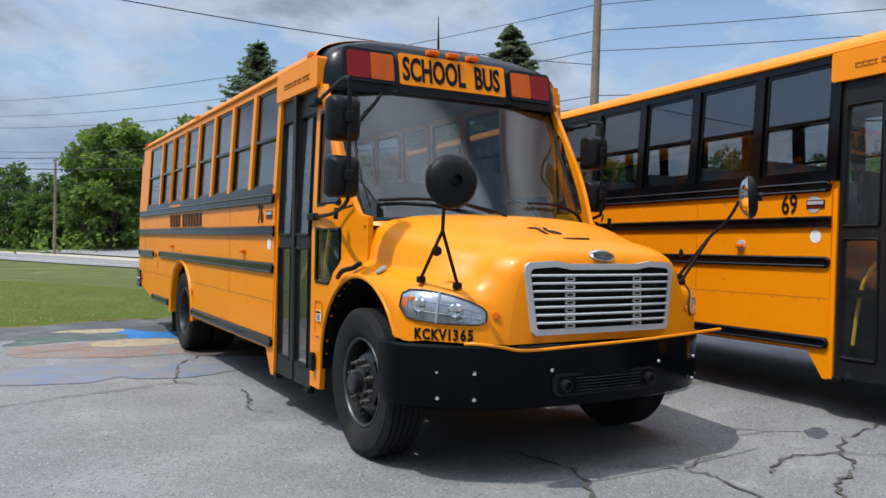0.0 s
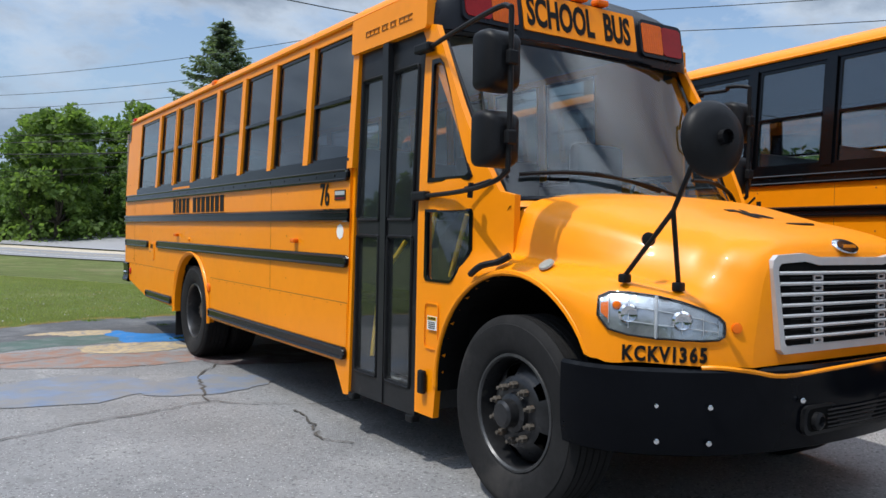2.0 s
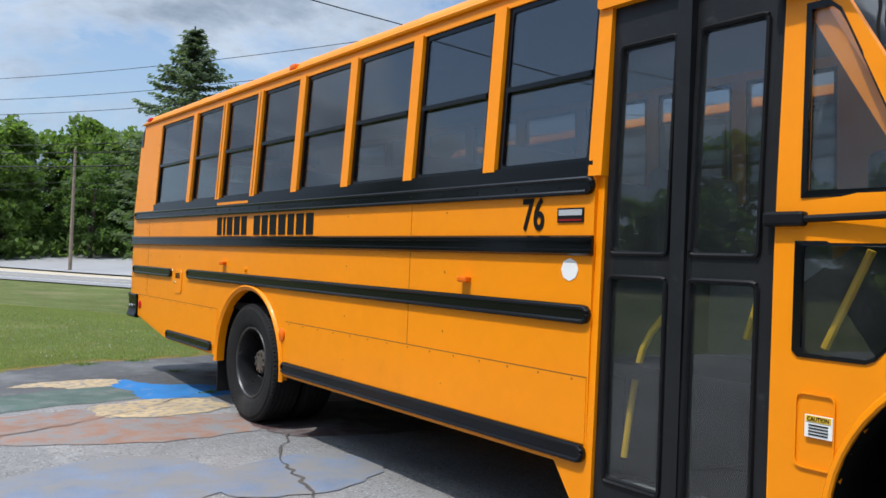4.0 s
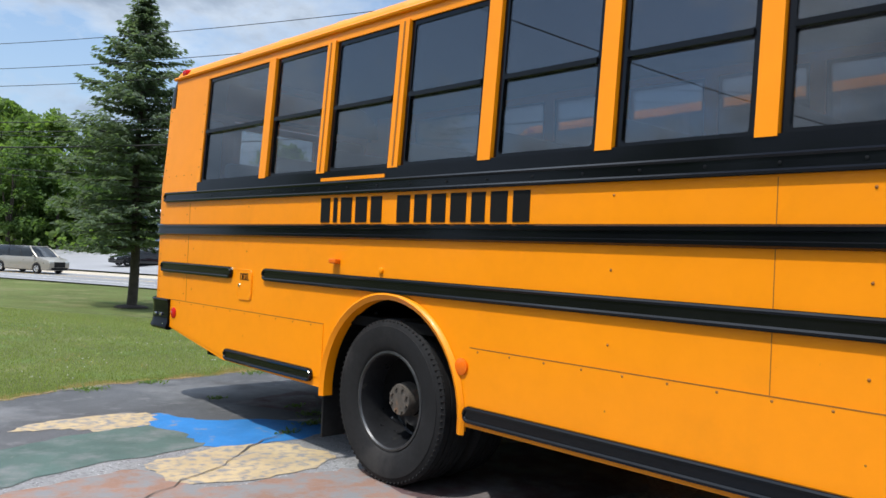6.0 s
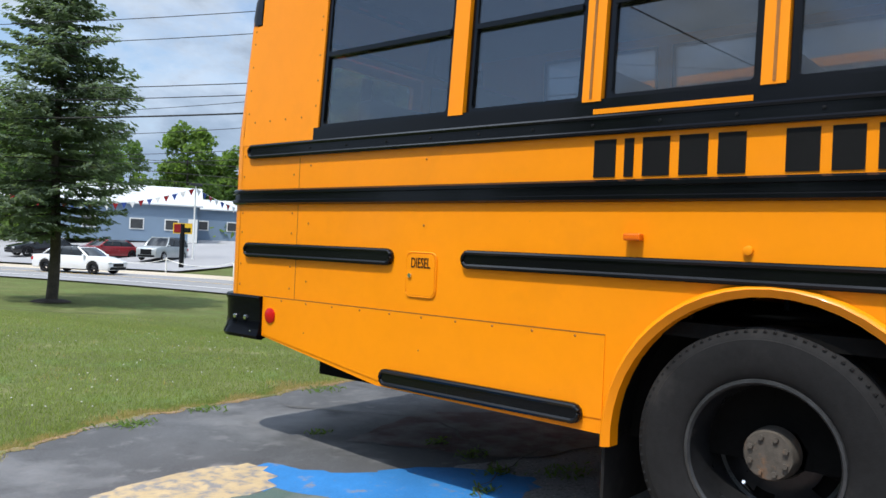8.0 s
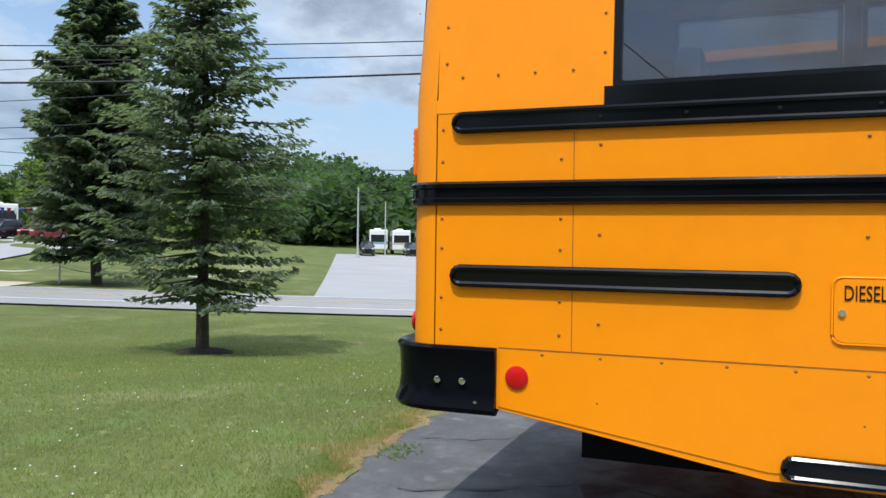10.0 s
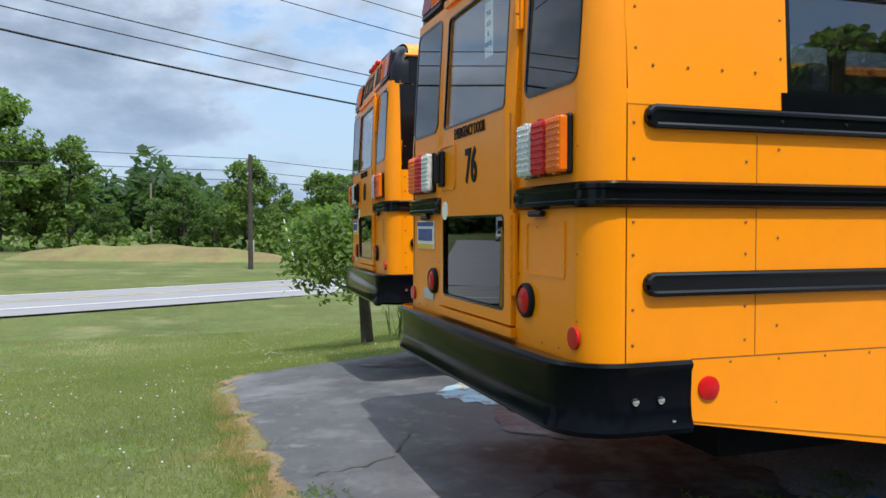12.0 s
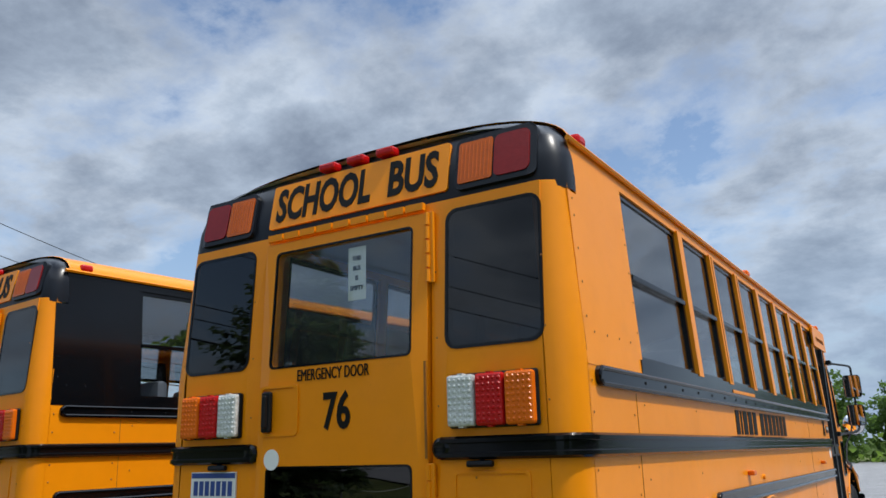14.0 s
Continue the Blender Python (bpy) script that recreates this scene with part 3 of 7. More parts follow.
        bm = plate(bmesh.new(), [(last1, 1.846), (yend, 1.846), (yend, 2.612), (8.775 + L, 2.612), (8.775 + L, 2.805), (last1, 2.805)], [], lambda u, v: (s * (side_x(v) + 0.002), u, v), (-s * 0.05, 0, 0))
        part("rear_quarter_panel", bm, wall_mat, bus)
        pts = [(s * (side_x(z) + 0.003), yy, z) for yy in (last1 + 0.03, yend - 0.04) for z in (2.05, 2.2, 2.35, 2.5, 2.58)] + [(s * (side_x(1.99) + .003), last1 + 0.15 * k, 1.99) for k in (1, 2, 3, 4)]
        rivets(riv if not black_pillars else riv_b, pts, (s, 0, 0))
        edges = [w[1] for w in wins[:-1]]
        for k, e in enumerate(edges):
            nxt = wins[k + 1][0]
            bm = plate(bmesh.new(), [(e + 0.005, 1.908), (nxt - 0.005, 1.908), (nxt - 0.005, 2.81), (e + 0.005, 2.81)], [], lambda u, v: (s * (side_x(v) + 0.012), u, v), (-s * 0.07, 0, 0))
            part("window_pillar", bm, pillar_mat, bus)
        bm = plate(bmesh.new(), [(yf - 0.035, 1.846), (wins[0][0], 1.846), (wins[0][0], 2.83), (yf - 0.035, 2.83)], [], lambda u, v: (s * (side_x(v) + 0.008), u, v), (-s * 0.06, 0, 0))
        part("window_pillar", bm, pillar_mat, bus)
        for k, (y0, y1) in enumerate(wins):
            win = new("window")
            win.parent = bus
            ztop, zmid = 2.80, 2.345
            bm = plate(bmesh.new(), [(y0, 1.908), (y1, 1.908), (y1, ztop + 0.01), (y0, ztop + 0.01)],
                       [rrect(y0 + 0.03, y1 - 0.03, 1.938, zmid - 0.014, 0.015, 2), rrect(y0 + 0.03, y1 - 0.03, zmid + 0.016, ztop - 0.03, 0.015, 2)],
                       lambda u, v: (s * (side_x(v) - 0.012), u, v), (-s * 0.025, 0, 0))
            box(bm, *sorted((s * (side_x(2.3) - 0.016), s * (side_x(2.3) + 0.0))), y0 + 0.03, y1 - 0.03, zmid - 0.014, zmid + 0.012)
            part("frame", bm, BLACK, win)
            for za, zb_, dx in ((1.93, zmid - 0.01, 0.028), (zmid + 0.01, ztop - 0.02, 0.020)):
                bm = plate(bmesh.new(), [(y0 + 0.03, za), (y1 - 0.03, za), (y1 - 0.03, zb_), (y0 + 0.03, zb_)], [], lambda u, v: (s * (side_x(v) - dx), u, v), (-s * 0.004, 0, 0))
                part("pane", bm, lower_glass if za < 2.0 else GLASS, win, "tinted glass pane")

    # the emergency exit window: a yellow strip in its sill and a seam in its posts
    k_e = n_win - 3
    e0, e1 = wins[k_e][0], wins[k_e][1]
    part("sill_strip", B(-SIDE - 0.010, -SIDE - 0.004, e0 + 0.02, e1 + 0.04, 1.852, 1.874), YELLOW if not black_pillars else BLACK, bus)
    for yy in (e0 - 0.055, e1 + 0.055):
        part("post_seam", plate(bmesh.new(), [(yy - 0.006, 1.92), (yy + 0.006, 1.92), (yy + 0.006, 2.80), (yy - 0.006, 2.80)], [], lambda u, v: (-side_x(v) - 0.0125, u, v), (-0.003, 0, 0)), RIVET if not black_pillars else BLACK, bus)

    # roof
    prof = roof_profile()
    bm = bmesh.new()
    ys = [1.0] + [1.83 + k * step for k in range(n_win)] + [yend - 0.1]
    rows = []
    for y in ys:
        for dy, lift in ((-0.012, 0.0), (0.0, 0.004), (0.012, 0.0)):
            rows.append([(x, y + dy, z + lift) for x, z in prof])
    grid_faces(bm, rows)
    bmesh.ops.recalc_face_normals(bm, faces=bm.faces[:])
    part("roof", bm, YELLOW, bus, "ribbed yellow roof", True)
    bm = grid_faces(bmesh.new(), [[(x * 0.97, y, z - 0.06) for x, z in prof] for y in (0.95, yend)])
    part("headliner", bm, CEIL, bus, "", True)
    for s in (-1, 1):
        bm = bmesh.new()
        tube(bm, [(s * 1.178, 0.98, 2.875), (s * 1.178, yend - 0.05, 2.875)], 0.014, 6)
        part("drip_rail", bm, YELLOW, bus)
        for yk, mt in ((8.64 + L, REDL), (5.045 + L * 0.5, AMBERL), (1.12, AMBERL)):
            bm = box(bmesh.new(), s * 1.145 - 0.035, s * 1.145 + 0.035, yk - 0.05, yk + 0.05, 2.89, 2.945, 0.018)
            part("clearance_lamp", bm, mt, bus)

    # end caps
    part("front_cap", cap(bmesh.new(), 0.755, 1.04, -1, 1.0, 0.945, -0.045), CAPBLACK, bus, "black moulded front cap", True)
    part("rear_cap", cap(bmesh.new(), 8.94 + L, 8.78 + L, 1, 0.7), CAPBLACK, bus, "black moulded rear cap", True)
    for yf_, sg, zl in ((0.755, -1, 0.10), (8.94 + L, 1, 0.12)):
        n_out = Vector((0, sg, 0.17)).normalized()
        up = Vector((0, -sg * 0.17, 1)).normalized()
        right = up.cross(n_out)
        base = Vector((0, yf_ + sg * 0.004, 2.70))
        def pl(u, v, o=0.0):
            return base + right * u + up * v + n_out * o
        mid, w0, h0 = (-0.043, 0.505, 0.26) if sg < 0 else (0.035, 0.575, 0.26)
        lamp_c, lamp_w, lens_at, lens_w = (0.765, 0.22, (0.663, 0.865), 0.099) if sg < 0 else (0.865, 0.21, (0.765, 0.955), 0.09)
        bm = plate(bmesh.new(), rrect(mid - w0, mid + w0, 0.0, h0, 0.015, 2), [], lambda u, v: pl(u, v, 0.006), -n_out * 0.03)
        sign = part("sign_board", bm, YELLOW, bus, "yellow board with black capital letters")
        lettering("SCHOOL", 0.265, frame_of(pl(mid - 0.37 * w0, h0 / 2 - 0.008, 0.008), right, up), INK, sign, 0.545 if sg < 0 else 0.60, 0.008)
        lettering("BUS", 0.265, frame_of(pl(mid + 0.64 * w0, h0 / 2 - 0.008, 0.008), right, up), INK, sign, 0.56 if sg < 0 else 0.66, 0.008)
        for sd in (-1, 1):
            c0 = sd * lamp_c + (mid if sg < 0 else 0.0)
            bm = plate(bmesh.new(), rrect(c0 - lamp_w, c0 + lamp_w, -0.02, 0.25, 0.04, 4), [], lambda u, v: pl(u, v, 0.016 - 0.5 * max(0, abs(u) - 1.05)), -n_out * 0.05)
            wl_ = part("warning_lamp", bm, CAPBLACK, bus, "", False)
            for cu, mt in zip(lens_at, (DKAMB, DKRED)):
                cl = sd * cu + (mid if sg < 0 else 0.0)
                loop = rrect(cl - lens_w, cl + lens_w, 0.008, 0.222, 0.012 if mt is DKAMB else 0.03, 3)
                bm = plate(bmesh.new(), loop, [], lambda u, v: pl(u, v, 0.022 - 0.5 * max(0, abs(u) - 1.05)), -n_out * 0.05)
                part("lens", bm, mt, wl_)
                for k in range(8 if mt is DKAMB else 0):
                    cx_ = cl - lens_w * 0.8 + lens_w * 0.229 * k
                    part("lens_rib", tube(bmesh.new(), [pl(cx_, v, 0.0225 - 0.5 * max(0, abs(cx_) - 1.05)) for v in (0.022, 0.115, 0.208)], 0.0025, 4), mt, wl_)
        for cx in (-0.19, 0.0, 0.19):
            p = base + right * (cx + mid) + up * (h0 + 0.03)
            bm = box(bmesh.new(), p.x - 0.055, p.x + 0.055, p.y - 0.035, p.y + 0.035, p.z - 0.012, p.z + 0.03, 0.012)
            part("clearance_lamp", bm, AMBERL if sg < 0 else REDL, bus)

    # rear wall with the emergency door
    yr = 9.0 + L
    rear_holes = [rrect(-1.08, -0.62, 1.955, 2.585, 0.05), rrect(0.62, 1.08, 1.955, 2.585, 0.05), [(-0.525, 0.955), (0.525, 0.955), (0.525, 2.61), (-0.525, 2.61)]]
    bm = plate(bmesh.new(), [(-1.09, 0.89), (1.09, 0.89), (1.09, 2.65), (-1.09, 2.65)], rear_holes, lambda u, v: (u, yr - 0.055 * max(0, v - 1.9) / 0.98, v), (0, -0.05, 0))
    part("rear_wall", bm, YELLOW, bus, "yellow riveted rear wall")
    for s in (-1, 1):
        rows = []
        for z in (0.89, 1.2, 1.55, 1.9, 2.2, 2.65):
            w, yb = side_x(z), yr - 0.055 * max(0, z - 1.9) / 0.98
            rows.append([(s * w, yend - 0.005, z)] + [(s * (w - 0.13 + 0.13 * math.cos(q)), yb - 0.13 + 0.13 * math.sin(q), z) for q in (radians(a) for a in range(0, 91, 15))])
        part("corner_post", grid_faces(bmesh.new(), rows), YELLOW, bus, "", True)
        bm = plate(bmesh.new(), rrect(s * 0.85 - 0.243, s * 0.85 + 0.243, 1.942, 2.598, 0.06), [rrect(s * 0.85 - 0.229, s * 0.85 + 0.229, 1.956, 2.584, 0.05)], lambda u, v: (u, yr + 0.004 - 0.055 * max(0, v - 1.9) / 0.98, v), (0, -0.02, 0))
        rw = part("rear_window", bm, BLACK, bus)
        bm = plate(bmesh.new(), rrect(s * 0.85 - 0.23, s * 0.85 + 0.23, 1.955, 2.585, 0.05), [], lambda u, v: (u, yr + 0.001 - 0.055 * max(0, v - 1.9) / 0.98, v), (0, -0.005, 0))
        part("pane", bm, DARKGLASS, rw)
        # tail lamps
        bm = box(bmesh.new(), s * 0.845 - 0.215, s * 0.845 + 0.215, yr - 0.005, yr + 0.02, 1.60, 1.83, 0.012)
        tl = part("tail_lamp", bm, BLACKMAT, bus)
        for k, mt in enumerate((WHITEL, REDL, AMBERL)):
            cx = s * (0.705 + 0.14 * k)
            bm = box(bmesh.new(), cx - 0.066, cx + 0.066, yr + 0.01, yr + 0.05, 1.607, 1.823, 0.012)
            for i in range(5):
                for j in range(8):
                    lathe(bm, [(0.0105, 0.048), (0.006, 0.053), (0, 0.054)], (cx + (i - 2) * 0.0245, yr, 1.629 + j * 0.0245), (0, 1, 0), 6)
            for j in (-1, 1):
                box(bm, cx - 0.012, cx + 0.012, yr + 0.008, yr + 0.042, 1.715 + j * 0.108 - 0.006, 1.715 + j * 0.108 + 0.006)
            part("lens", bm, mt, tl)
        # round lamps
        for cx, cz, r in ((0.655, 1.09, 0.074), (1.083, 0.985, 0.042)):
            bm = lathe(bmesh.new(), [(r, 0.0), (r, 0.018), (r * 0.86, 0.026), (r * 0.8, 0.02), (0, 0.02)] if r > 0.06 else [(r, 0), (r, 0.012), (0, 0.014)], (s * cx, yr, cz), (0, 1, 0), 24)
            lp = part("round_lamp" if r > 0.06 else "reflector", bm, BLACKMAT if r > 0.06 else REDL, bus, "", True)
            if r > 0.06:
                part("lens", lathe(bmesh.new(), [(r * 0.8, 0.018), (r * 0.6, 0.028), (0, 0.032)], (s * cx, yr, cz), (0, 1, 0), 24), REDL, lp, "", True)
        # rail round the corner
        x_in = 0.585 if s < 0 else 0.555
        path = [(s * SIDE, yf_side) for yf_side in ((1.785 if s < 0 else 0.95), 3.0, 6.0, yend - 0.02)]
        path += [(s * (SIDE - 0.13 + 0.13 * math.cos(radians(a))), yr - 0.13 + 0.13 * math.sin(radians(a))) for a in range(15, 91, 15)] + [(s * x_in, yr)]
        prof_r = [(0, 1.474), (0.012, 1.472), (0.026, 1.482), (0.026, 1.498), (0.016, 1.503), (0.016, 1.537), (0.026, 1.542), (0.026, 1.558), (0.012, 1.568), (0, 1.566)]
        bm = strip(bmesh.new(), path, prof_r if s > 0 else [(-o, z) for o, z in prof_r])
        lathe(bm, [(0.046, -0.005), (0.046, 0.014), (0.03, 0.024), (0, 0.02)], (s * x_in, yr, 1.52), (0, 1, 0), 16)
        part("rub_rail", bm, BLACK, bus, "", True)
        # side reflector and marker lamps
        bm = lathe(bmesh.new(), [(0.046, 0), (0.046, 0.012), (0.03, 0.018), (0, 0.02)], (s * SIDE, 8.515 + L, 0.795), (s, 0, 0), 20)
        part("reflector", bm, REDL, bus, "", True)
        bm = lathe(bmesh.new(), [(0.046, 0), (0.046, 0.012), (0.03, 0.018), (0, 0.02)], (s * SIDE, 4.93 + L, 0.80), (s, 0, 0), 20)
        part("reflector", bm, AMBERL, bus, "", True)
        for yk in (6.125 + L, 2.70):
            bm = box(bmesh.new(), *sorted((s * SIDE, s * (SIDE + 0.045))), yk - 0.038, yk + 0.038, 1.310, 1.342, 0.008)
            part("marker_lamp", bm, AMBERL, bus)
        part("side_knob", lathe(bmesh.new(), [(0.02, 0.0), (0.018, 0.014), (0, 0.02)], (s * SIDE, 5.66 + L, 1.285), (s, 0, 0), 14), YELLOW, bus, "", True)
        # mud flap
        part("mud_flap", B(s * 0.9 - 0.3, s * 0.9 + 0.29, ya + 0.66, ya + 0.675, 0.16, 0.62), RUBBER, bus)

    door = part("emergency_door", plate(bmesh.new(), [(-0.515, 0.965), (0.515, 0.965), (0.515, 2.60), (-0.515, 2.60)],
                [rrect(-0.43, 0.43, 1.94, 2.54, 0.03), rrect(-0.435, 0.435, 1.03, 1.45, 0.02)], lambda u, v: (u, yr + 0.02 - 0.055 * max(0, v - 1.9) / 0.98, v), (0, -0.05, 0)), YELLOW, bus, "yellow rear emergency door")
    for z0, z1, mt in ((1.93, 2.55, DOORGLASS), (1.02, 1.46, DARKGLASS)):
        part("pane", plate(bmesh.new(), [(-0.44, z0), (0.44, z0), (0.44, z1), (-0.44, z1)], [], lambda u, v: (u, yr + 0.008 - 0.055 * max(0, v - 1.9) / 0.98, v), (0, -0.005, 0)), mt, door)
        part("gasket", plate(bmesh.new(), rrect(-0.438, 0.438, z0 + 0.002, z1 - 0.002, 0.03), [rrect(-0.428, 0.428, z0 + 0.012, z1 - 0.012, 0.025)], lambda u, v: (u, yr + 0.0225 - 0.055 * max(0, v - 1.9) / 0.98, v), (0, -0.012, 0)), BLACK, door)
    for z0, z1 in ((1.10, 1.46), (2.26, 2.60)):
        back = -0.055 * max(0, z1 - 2.1) / 0.98
        hb = B(-0.552, -0.512, yr + back, yr + back + 0.018, z0, z1, bevel=0.003)
        n_k = int((z1 - z0) / 0.06)
        for k in range(n_k):
            za = z0 + (z1 - z0) * k / n_k
            tube(hb, [(-0.522, yr + back + 0.02, za + 0.004), (-0.522, yr + back + 0.02, za + (z1 - z0) / n_k - 0.006)], 0.012, 8)
        part("hinge", hb, YELLOW, door)
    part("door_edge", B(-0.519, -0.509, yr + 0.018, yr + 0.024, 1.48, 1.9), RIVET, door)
    bm = box(bmesh.new(), 0.40, 0.455, yr + 0.02, yr + 0.05, 1.62, 1.82, 0.01)
    box(bm, 0.405, 0.43, yr + 0.05, yr + 0.075, 1.64, 1.80, 0.008)
    part("door_handle", bm, BLACKMAT, door)
    part("handle_recess", plate(bmesh.new(), rrect(0.23, 0.49, 1.60, 1.85, 0.03), [rrect(0.245, 0.475, 1.615, 1.835, 0.025)], lambda u, v: (u, yr + 0.026, v), (0, -0.01, 0)), YELLOW, door)
    rear = lambda x, z, o=0.022: frame_of((x, yr + o, z), (-1, 0, 0), (0, 0, 1))
    lettering("EMERGENCY DOOR", 0.080, rear(0.02, 1.885), INK, door, 0.62, 0.0)
    lettering(number, 0.235, rear(-0.01, 1.70), INK, door, 0.72, 0.006)
    part("step_trim", B(-0.54, 0.54, yr - 0.01, yr + 0.03, 0.915, 0.955), YELLOW, bus)
    for k in range(9):
        part("drip_hinge", B(-0.5 + 0.112 * k, -0.4 + 0.112 * k, yr - 0.03, yr - 0.005, 2.615, 2.65), YELLOW, bus)
    part("sticker", lathe(bmesh.new(), [(0.05, 0.0), (0.05, 0.003), (0, 0.003)], (0.40, yr + 0.02, 1.49), (0, 1, 0), 20), PAPER, bus, "round white sticker")
    # plate with plain bars
    pb = part("number_plate", B(0.655, 0.985, yr, yr + 0.008, 1.27, 1.435), WHITEP, bus, "white number plate with blue edge and plain bars")
    part("plate_band", B(0.66, 0.98, yr + 0.008, yr + 0.010, 1.405, 1.43), BLUEP, pb)
    part("plate_band", B(0.66, 0.98, yr + 0.008, yr + 0.010, 1.273, 1.30), HANDRAIL, pb)
    for k in range(7):
        part("plate_bar", B(0.68 + k * 0.042, 0.708 + k * 0.042, yr + 0.008, yr + 0.011, 1.318, 1.39), BLUEP, pb)
    for s in (-1, 1):
        bm = tube(bmesh.new(), [(s * 0.72, yr + 0.02, 1.455), (s * 0.84, yr + 0.02, 1.455)], 0.014, 6)
        tube(bm, [(s * 0.78, yr, 1.47), (s * 0.78, yr + 0.02, 1.455)], 0.012, 6)
        part("plate_lamp", bm, BLACKMAT, bus)
    part("maker_badge", B(0.66, 0.84, yr, yr + 0.008, 0.975, 1.035), SILVER, bus, "plain silver badge")
    part("access_panel", plate(bmesh.new(), rrect(-1.0, -0.64, 1.20, 1.425, 0.015, 2), [rrect(-0.99, -0.65, 1.21, 1.415, 0.015, 2)], lambda u, v: (u, yr + 0.004, v), (0, -0.01, 0)), YELLOW, bus)
    pts = [(s * x, yr + 0.002, z) for s in (-1, 1) for x, z in ((1.1, 1.05), (1.1, 1.3), (1.1, 1.7), (1.1, 2.0), (1.1, 2.3), (0.57, 1.2), (0.57, 1.7), (0.57, 2.0), (0.57, 2.3), (0.8, 0.93), (0.95, 0.93), (0.75, 1.40))]
    rivets(riv, pts, (0, 1, 0), 0.005)
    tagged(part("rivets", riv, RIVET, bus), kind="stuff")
    if black_pillars:
        tagged(part("rivets", riv_b, BLACK, bus), kind="stuff")
    else:
        riv_b.free()
    notice = part("notice", B(-0.13, -0.02, yr - 0.05, yr - 0.049, 2.24, 2.51), PAPER, bus, "white paper notice behind the glass")
    for k, wd in enumerate(("THIS", "BUS", "IS", "EMPTY")):
        lettering(wd, 0.034, rear(-0.075, 2.45 - 0.05 * k, -0.046), INK, notice, 0.8)

    # rear bumper
    path = [(-SIDE, 8.60 + L), (-SIDE, 8.86 + L)] + [(-SIDE + 0.2 - 0.2 * math.cos(radians(a)), 8.87 + L + 0.2 * math.sin(radians(a))) for a in range(10, 91, 16)]
    path += [(-0.5, 9.075 + L), (0.5, 9.075 + L)] + [(-p[0], p[1]) for p in reversed(path)]
    bm = strip(bmesh.new(), path, [(0.06, 0.90), (-0.02, 0.908), (-0.034, 0.895), (-0.022, 0.865), (-0.018, 0.76), (-0.024, 0.70), (-0.04, 0.66), (-0.03, 0.64), (0.0, 0.635), (0.05, 0.66)])
    rb = part("rear_bumper", bm, BUMPER, bus, "glossy black steel rear bumper", True)
    for s in (-1, 1):
        for yk in (8.842 + L, 8.735 + L):
            part("bolt", lathe(bmesh.new(), [(0.016, 0), (0.014, 0.01), (0, 0.014)], (s * (SIDE + 0.022), yk, 0.768), (s, 0, 0), 12), CHROME, rb, "", True)
        part("bolt", lathe(bmesh.new(), [(0.010, 0), (0.008, 0.008), (0, 0.01)], (s * (SIDE + 0.022), 8.68 + L, 0.685), (s, 0, 0), 12), CHROME, rb, "", True)
        part("tow_hook", tube(bmesh.new(), bend([(s * 0.45, 8.85 + L, 0.66), (s * 0.45, 8.95 + L, 0.58), (s * 0.45, 9.0 + L, 0.60), (s * 0.45, 8.98 + L, 0.66)]), 0.018, 6), BLACKMAT, bus, "", True)

    # floor, seats and steps
    part("floor", B(-1.17, 1.17, 0.7, yend, 0.93, 0.99), UNDER, bus)
    part("underbody", B(-1.0, 1.0, 1.0, 8.3 + L, 0.45, 0.93), UNDER, bus)
    for s in (-1, 1):
        part("inner_lining", B(*sorted((s * 1.10, s * 1.17)), 1.85, yend, 1.17, 1.86), SEATV, bus)
    part("rear_lining", plate(bmesh.new(), [(-1.1, 1.0), (1.1, 1.0), (1.1, 1.93), (-1.1, 1.93)], [rrect(-0.45, 0.45, 1.02, 1.46, 0.02)], lambda u, v: (u, yr - 0.06, v), (0, -0.02, 0)), DARKIN, bus)
    seat = None
    for k in range(n_win):
        for s in (-1, 1):
            y0 = 2.15 + k * step
            if y0 > yend - 0.7:
                continue
            if seat is None:
                bm = box(bmesh.new(), -0.46, 0.46, 0.0, 0.11, 0.0, 0.90, 0.04)
                box(bm, -0.46, 0.46, -0.42, 0.02, 0.20, 0.34, 0.04)
                tube(bm, [(-0.35, -0.35, -0.25), (-0.35, -0.35, 0.22)], 0.015, 6)
                seat = part("seat", bm, SEATV, bus, "blue-grey vinyl bench seat", True)
                seat.matrix_basis = pose(s * 0.66, y0 + 0.35, 1.18)
            else:
                shared("seat", seat.data, bus, pose(s * 0.66, y0 + 0.35, 1.18))

    # hood and front
    bm = hood_mesh()
    tree = BVHTree.FromBMesh(bm)
    hood = part("hood", bm, YELLOW, bus, "yellow moulded hood with wheel arches", True)
    # grille
    def gr(u, v, o=0.0):
        return (u * 0.915 - 0.008, -1.092 + 0.020 * (u / 0.62) ** 2 + 0.030 * (v - 0.93) - o, v)
    outer = [(-0.575, 0.905), (0.575, 0.905), (0.60, 0.925), (0.66, 1.285), (0.652, 1.32), (0.62, 1.342), (0.42, 1.352), (0.30, 1.335), (-0.30, 1.335), (-0.42, 1.352), (-0.62, 1.342), (-0.652, 1.32), (-0.66, 1.285), (-0.60, 0.925)]
    inner = [(-0.555, 0.94), (0.555, 0.94), (0.57, 0.955), (0.618, 1.27), (0.612, 1.292), (0.595, 1.305), (0.41, 1.315), (0.30, 1.298), (-0.30, 1.298), (-0.41, 1.315), (-0.595, 1.305), (-0.612, 1.292), (-0.618, 1.27), (-0.57, 0.955)]
    grille = part("grille", plate(bmesh.new(), outer, [inner], lambda u, v: gr(u, v, 0.012), (0, 0.03, 0)), SILVER, bus, "silver grille with seven bars")
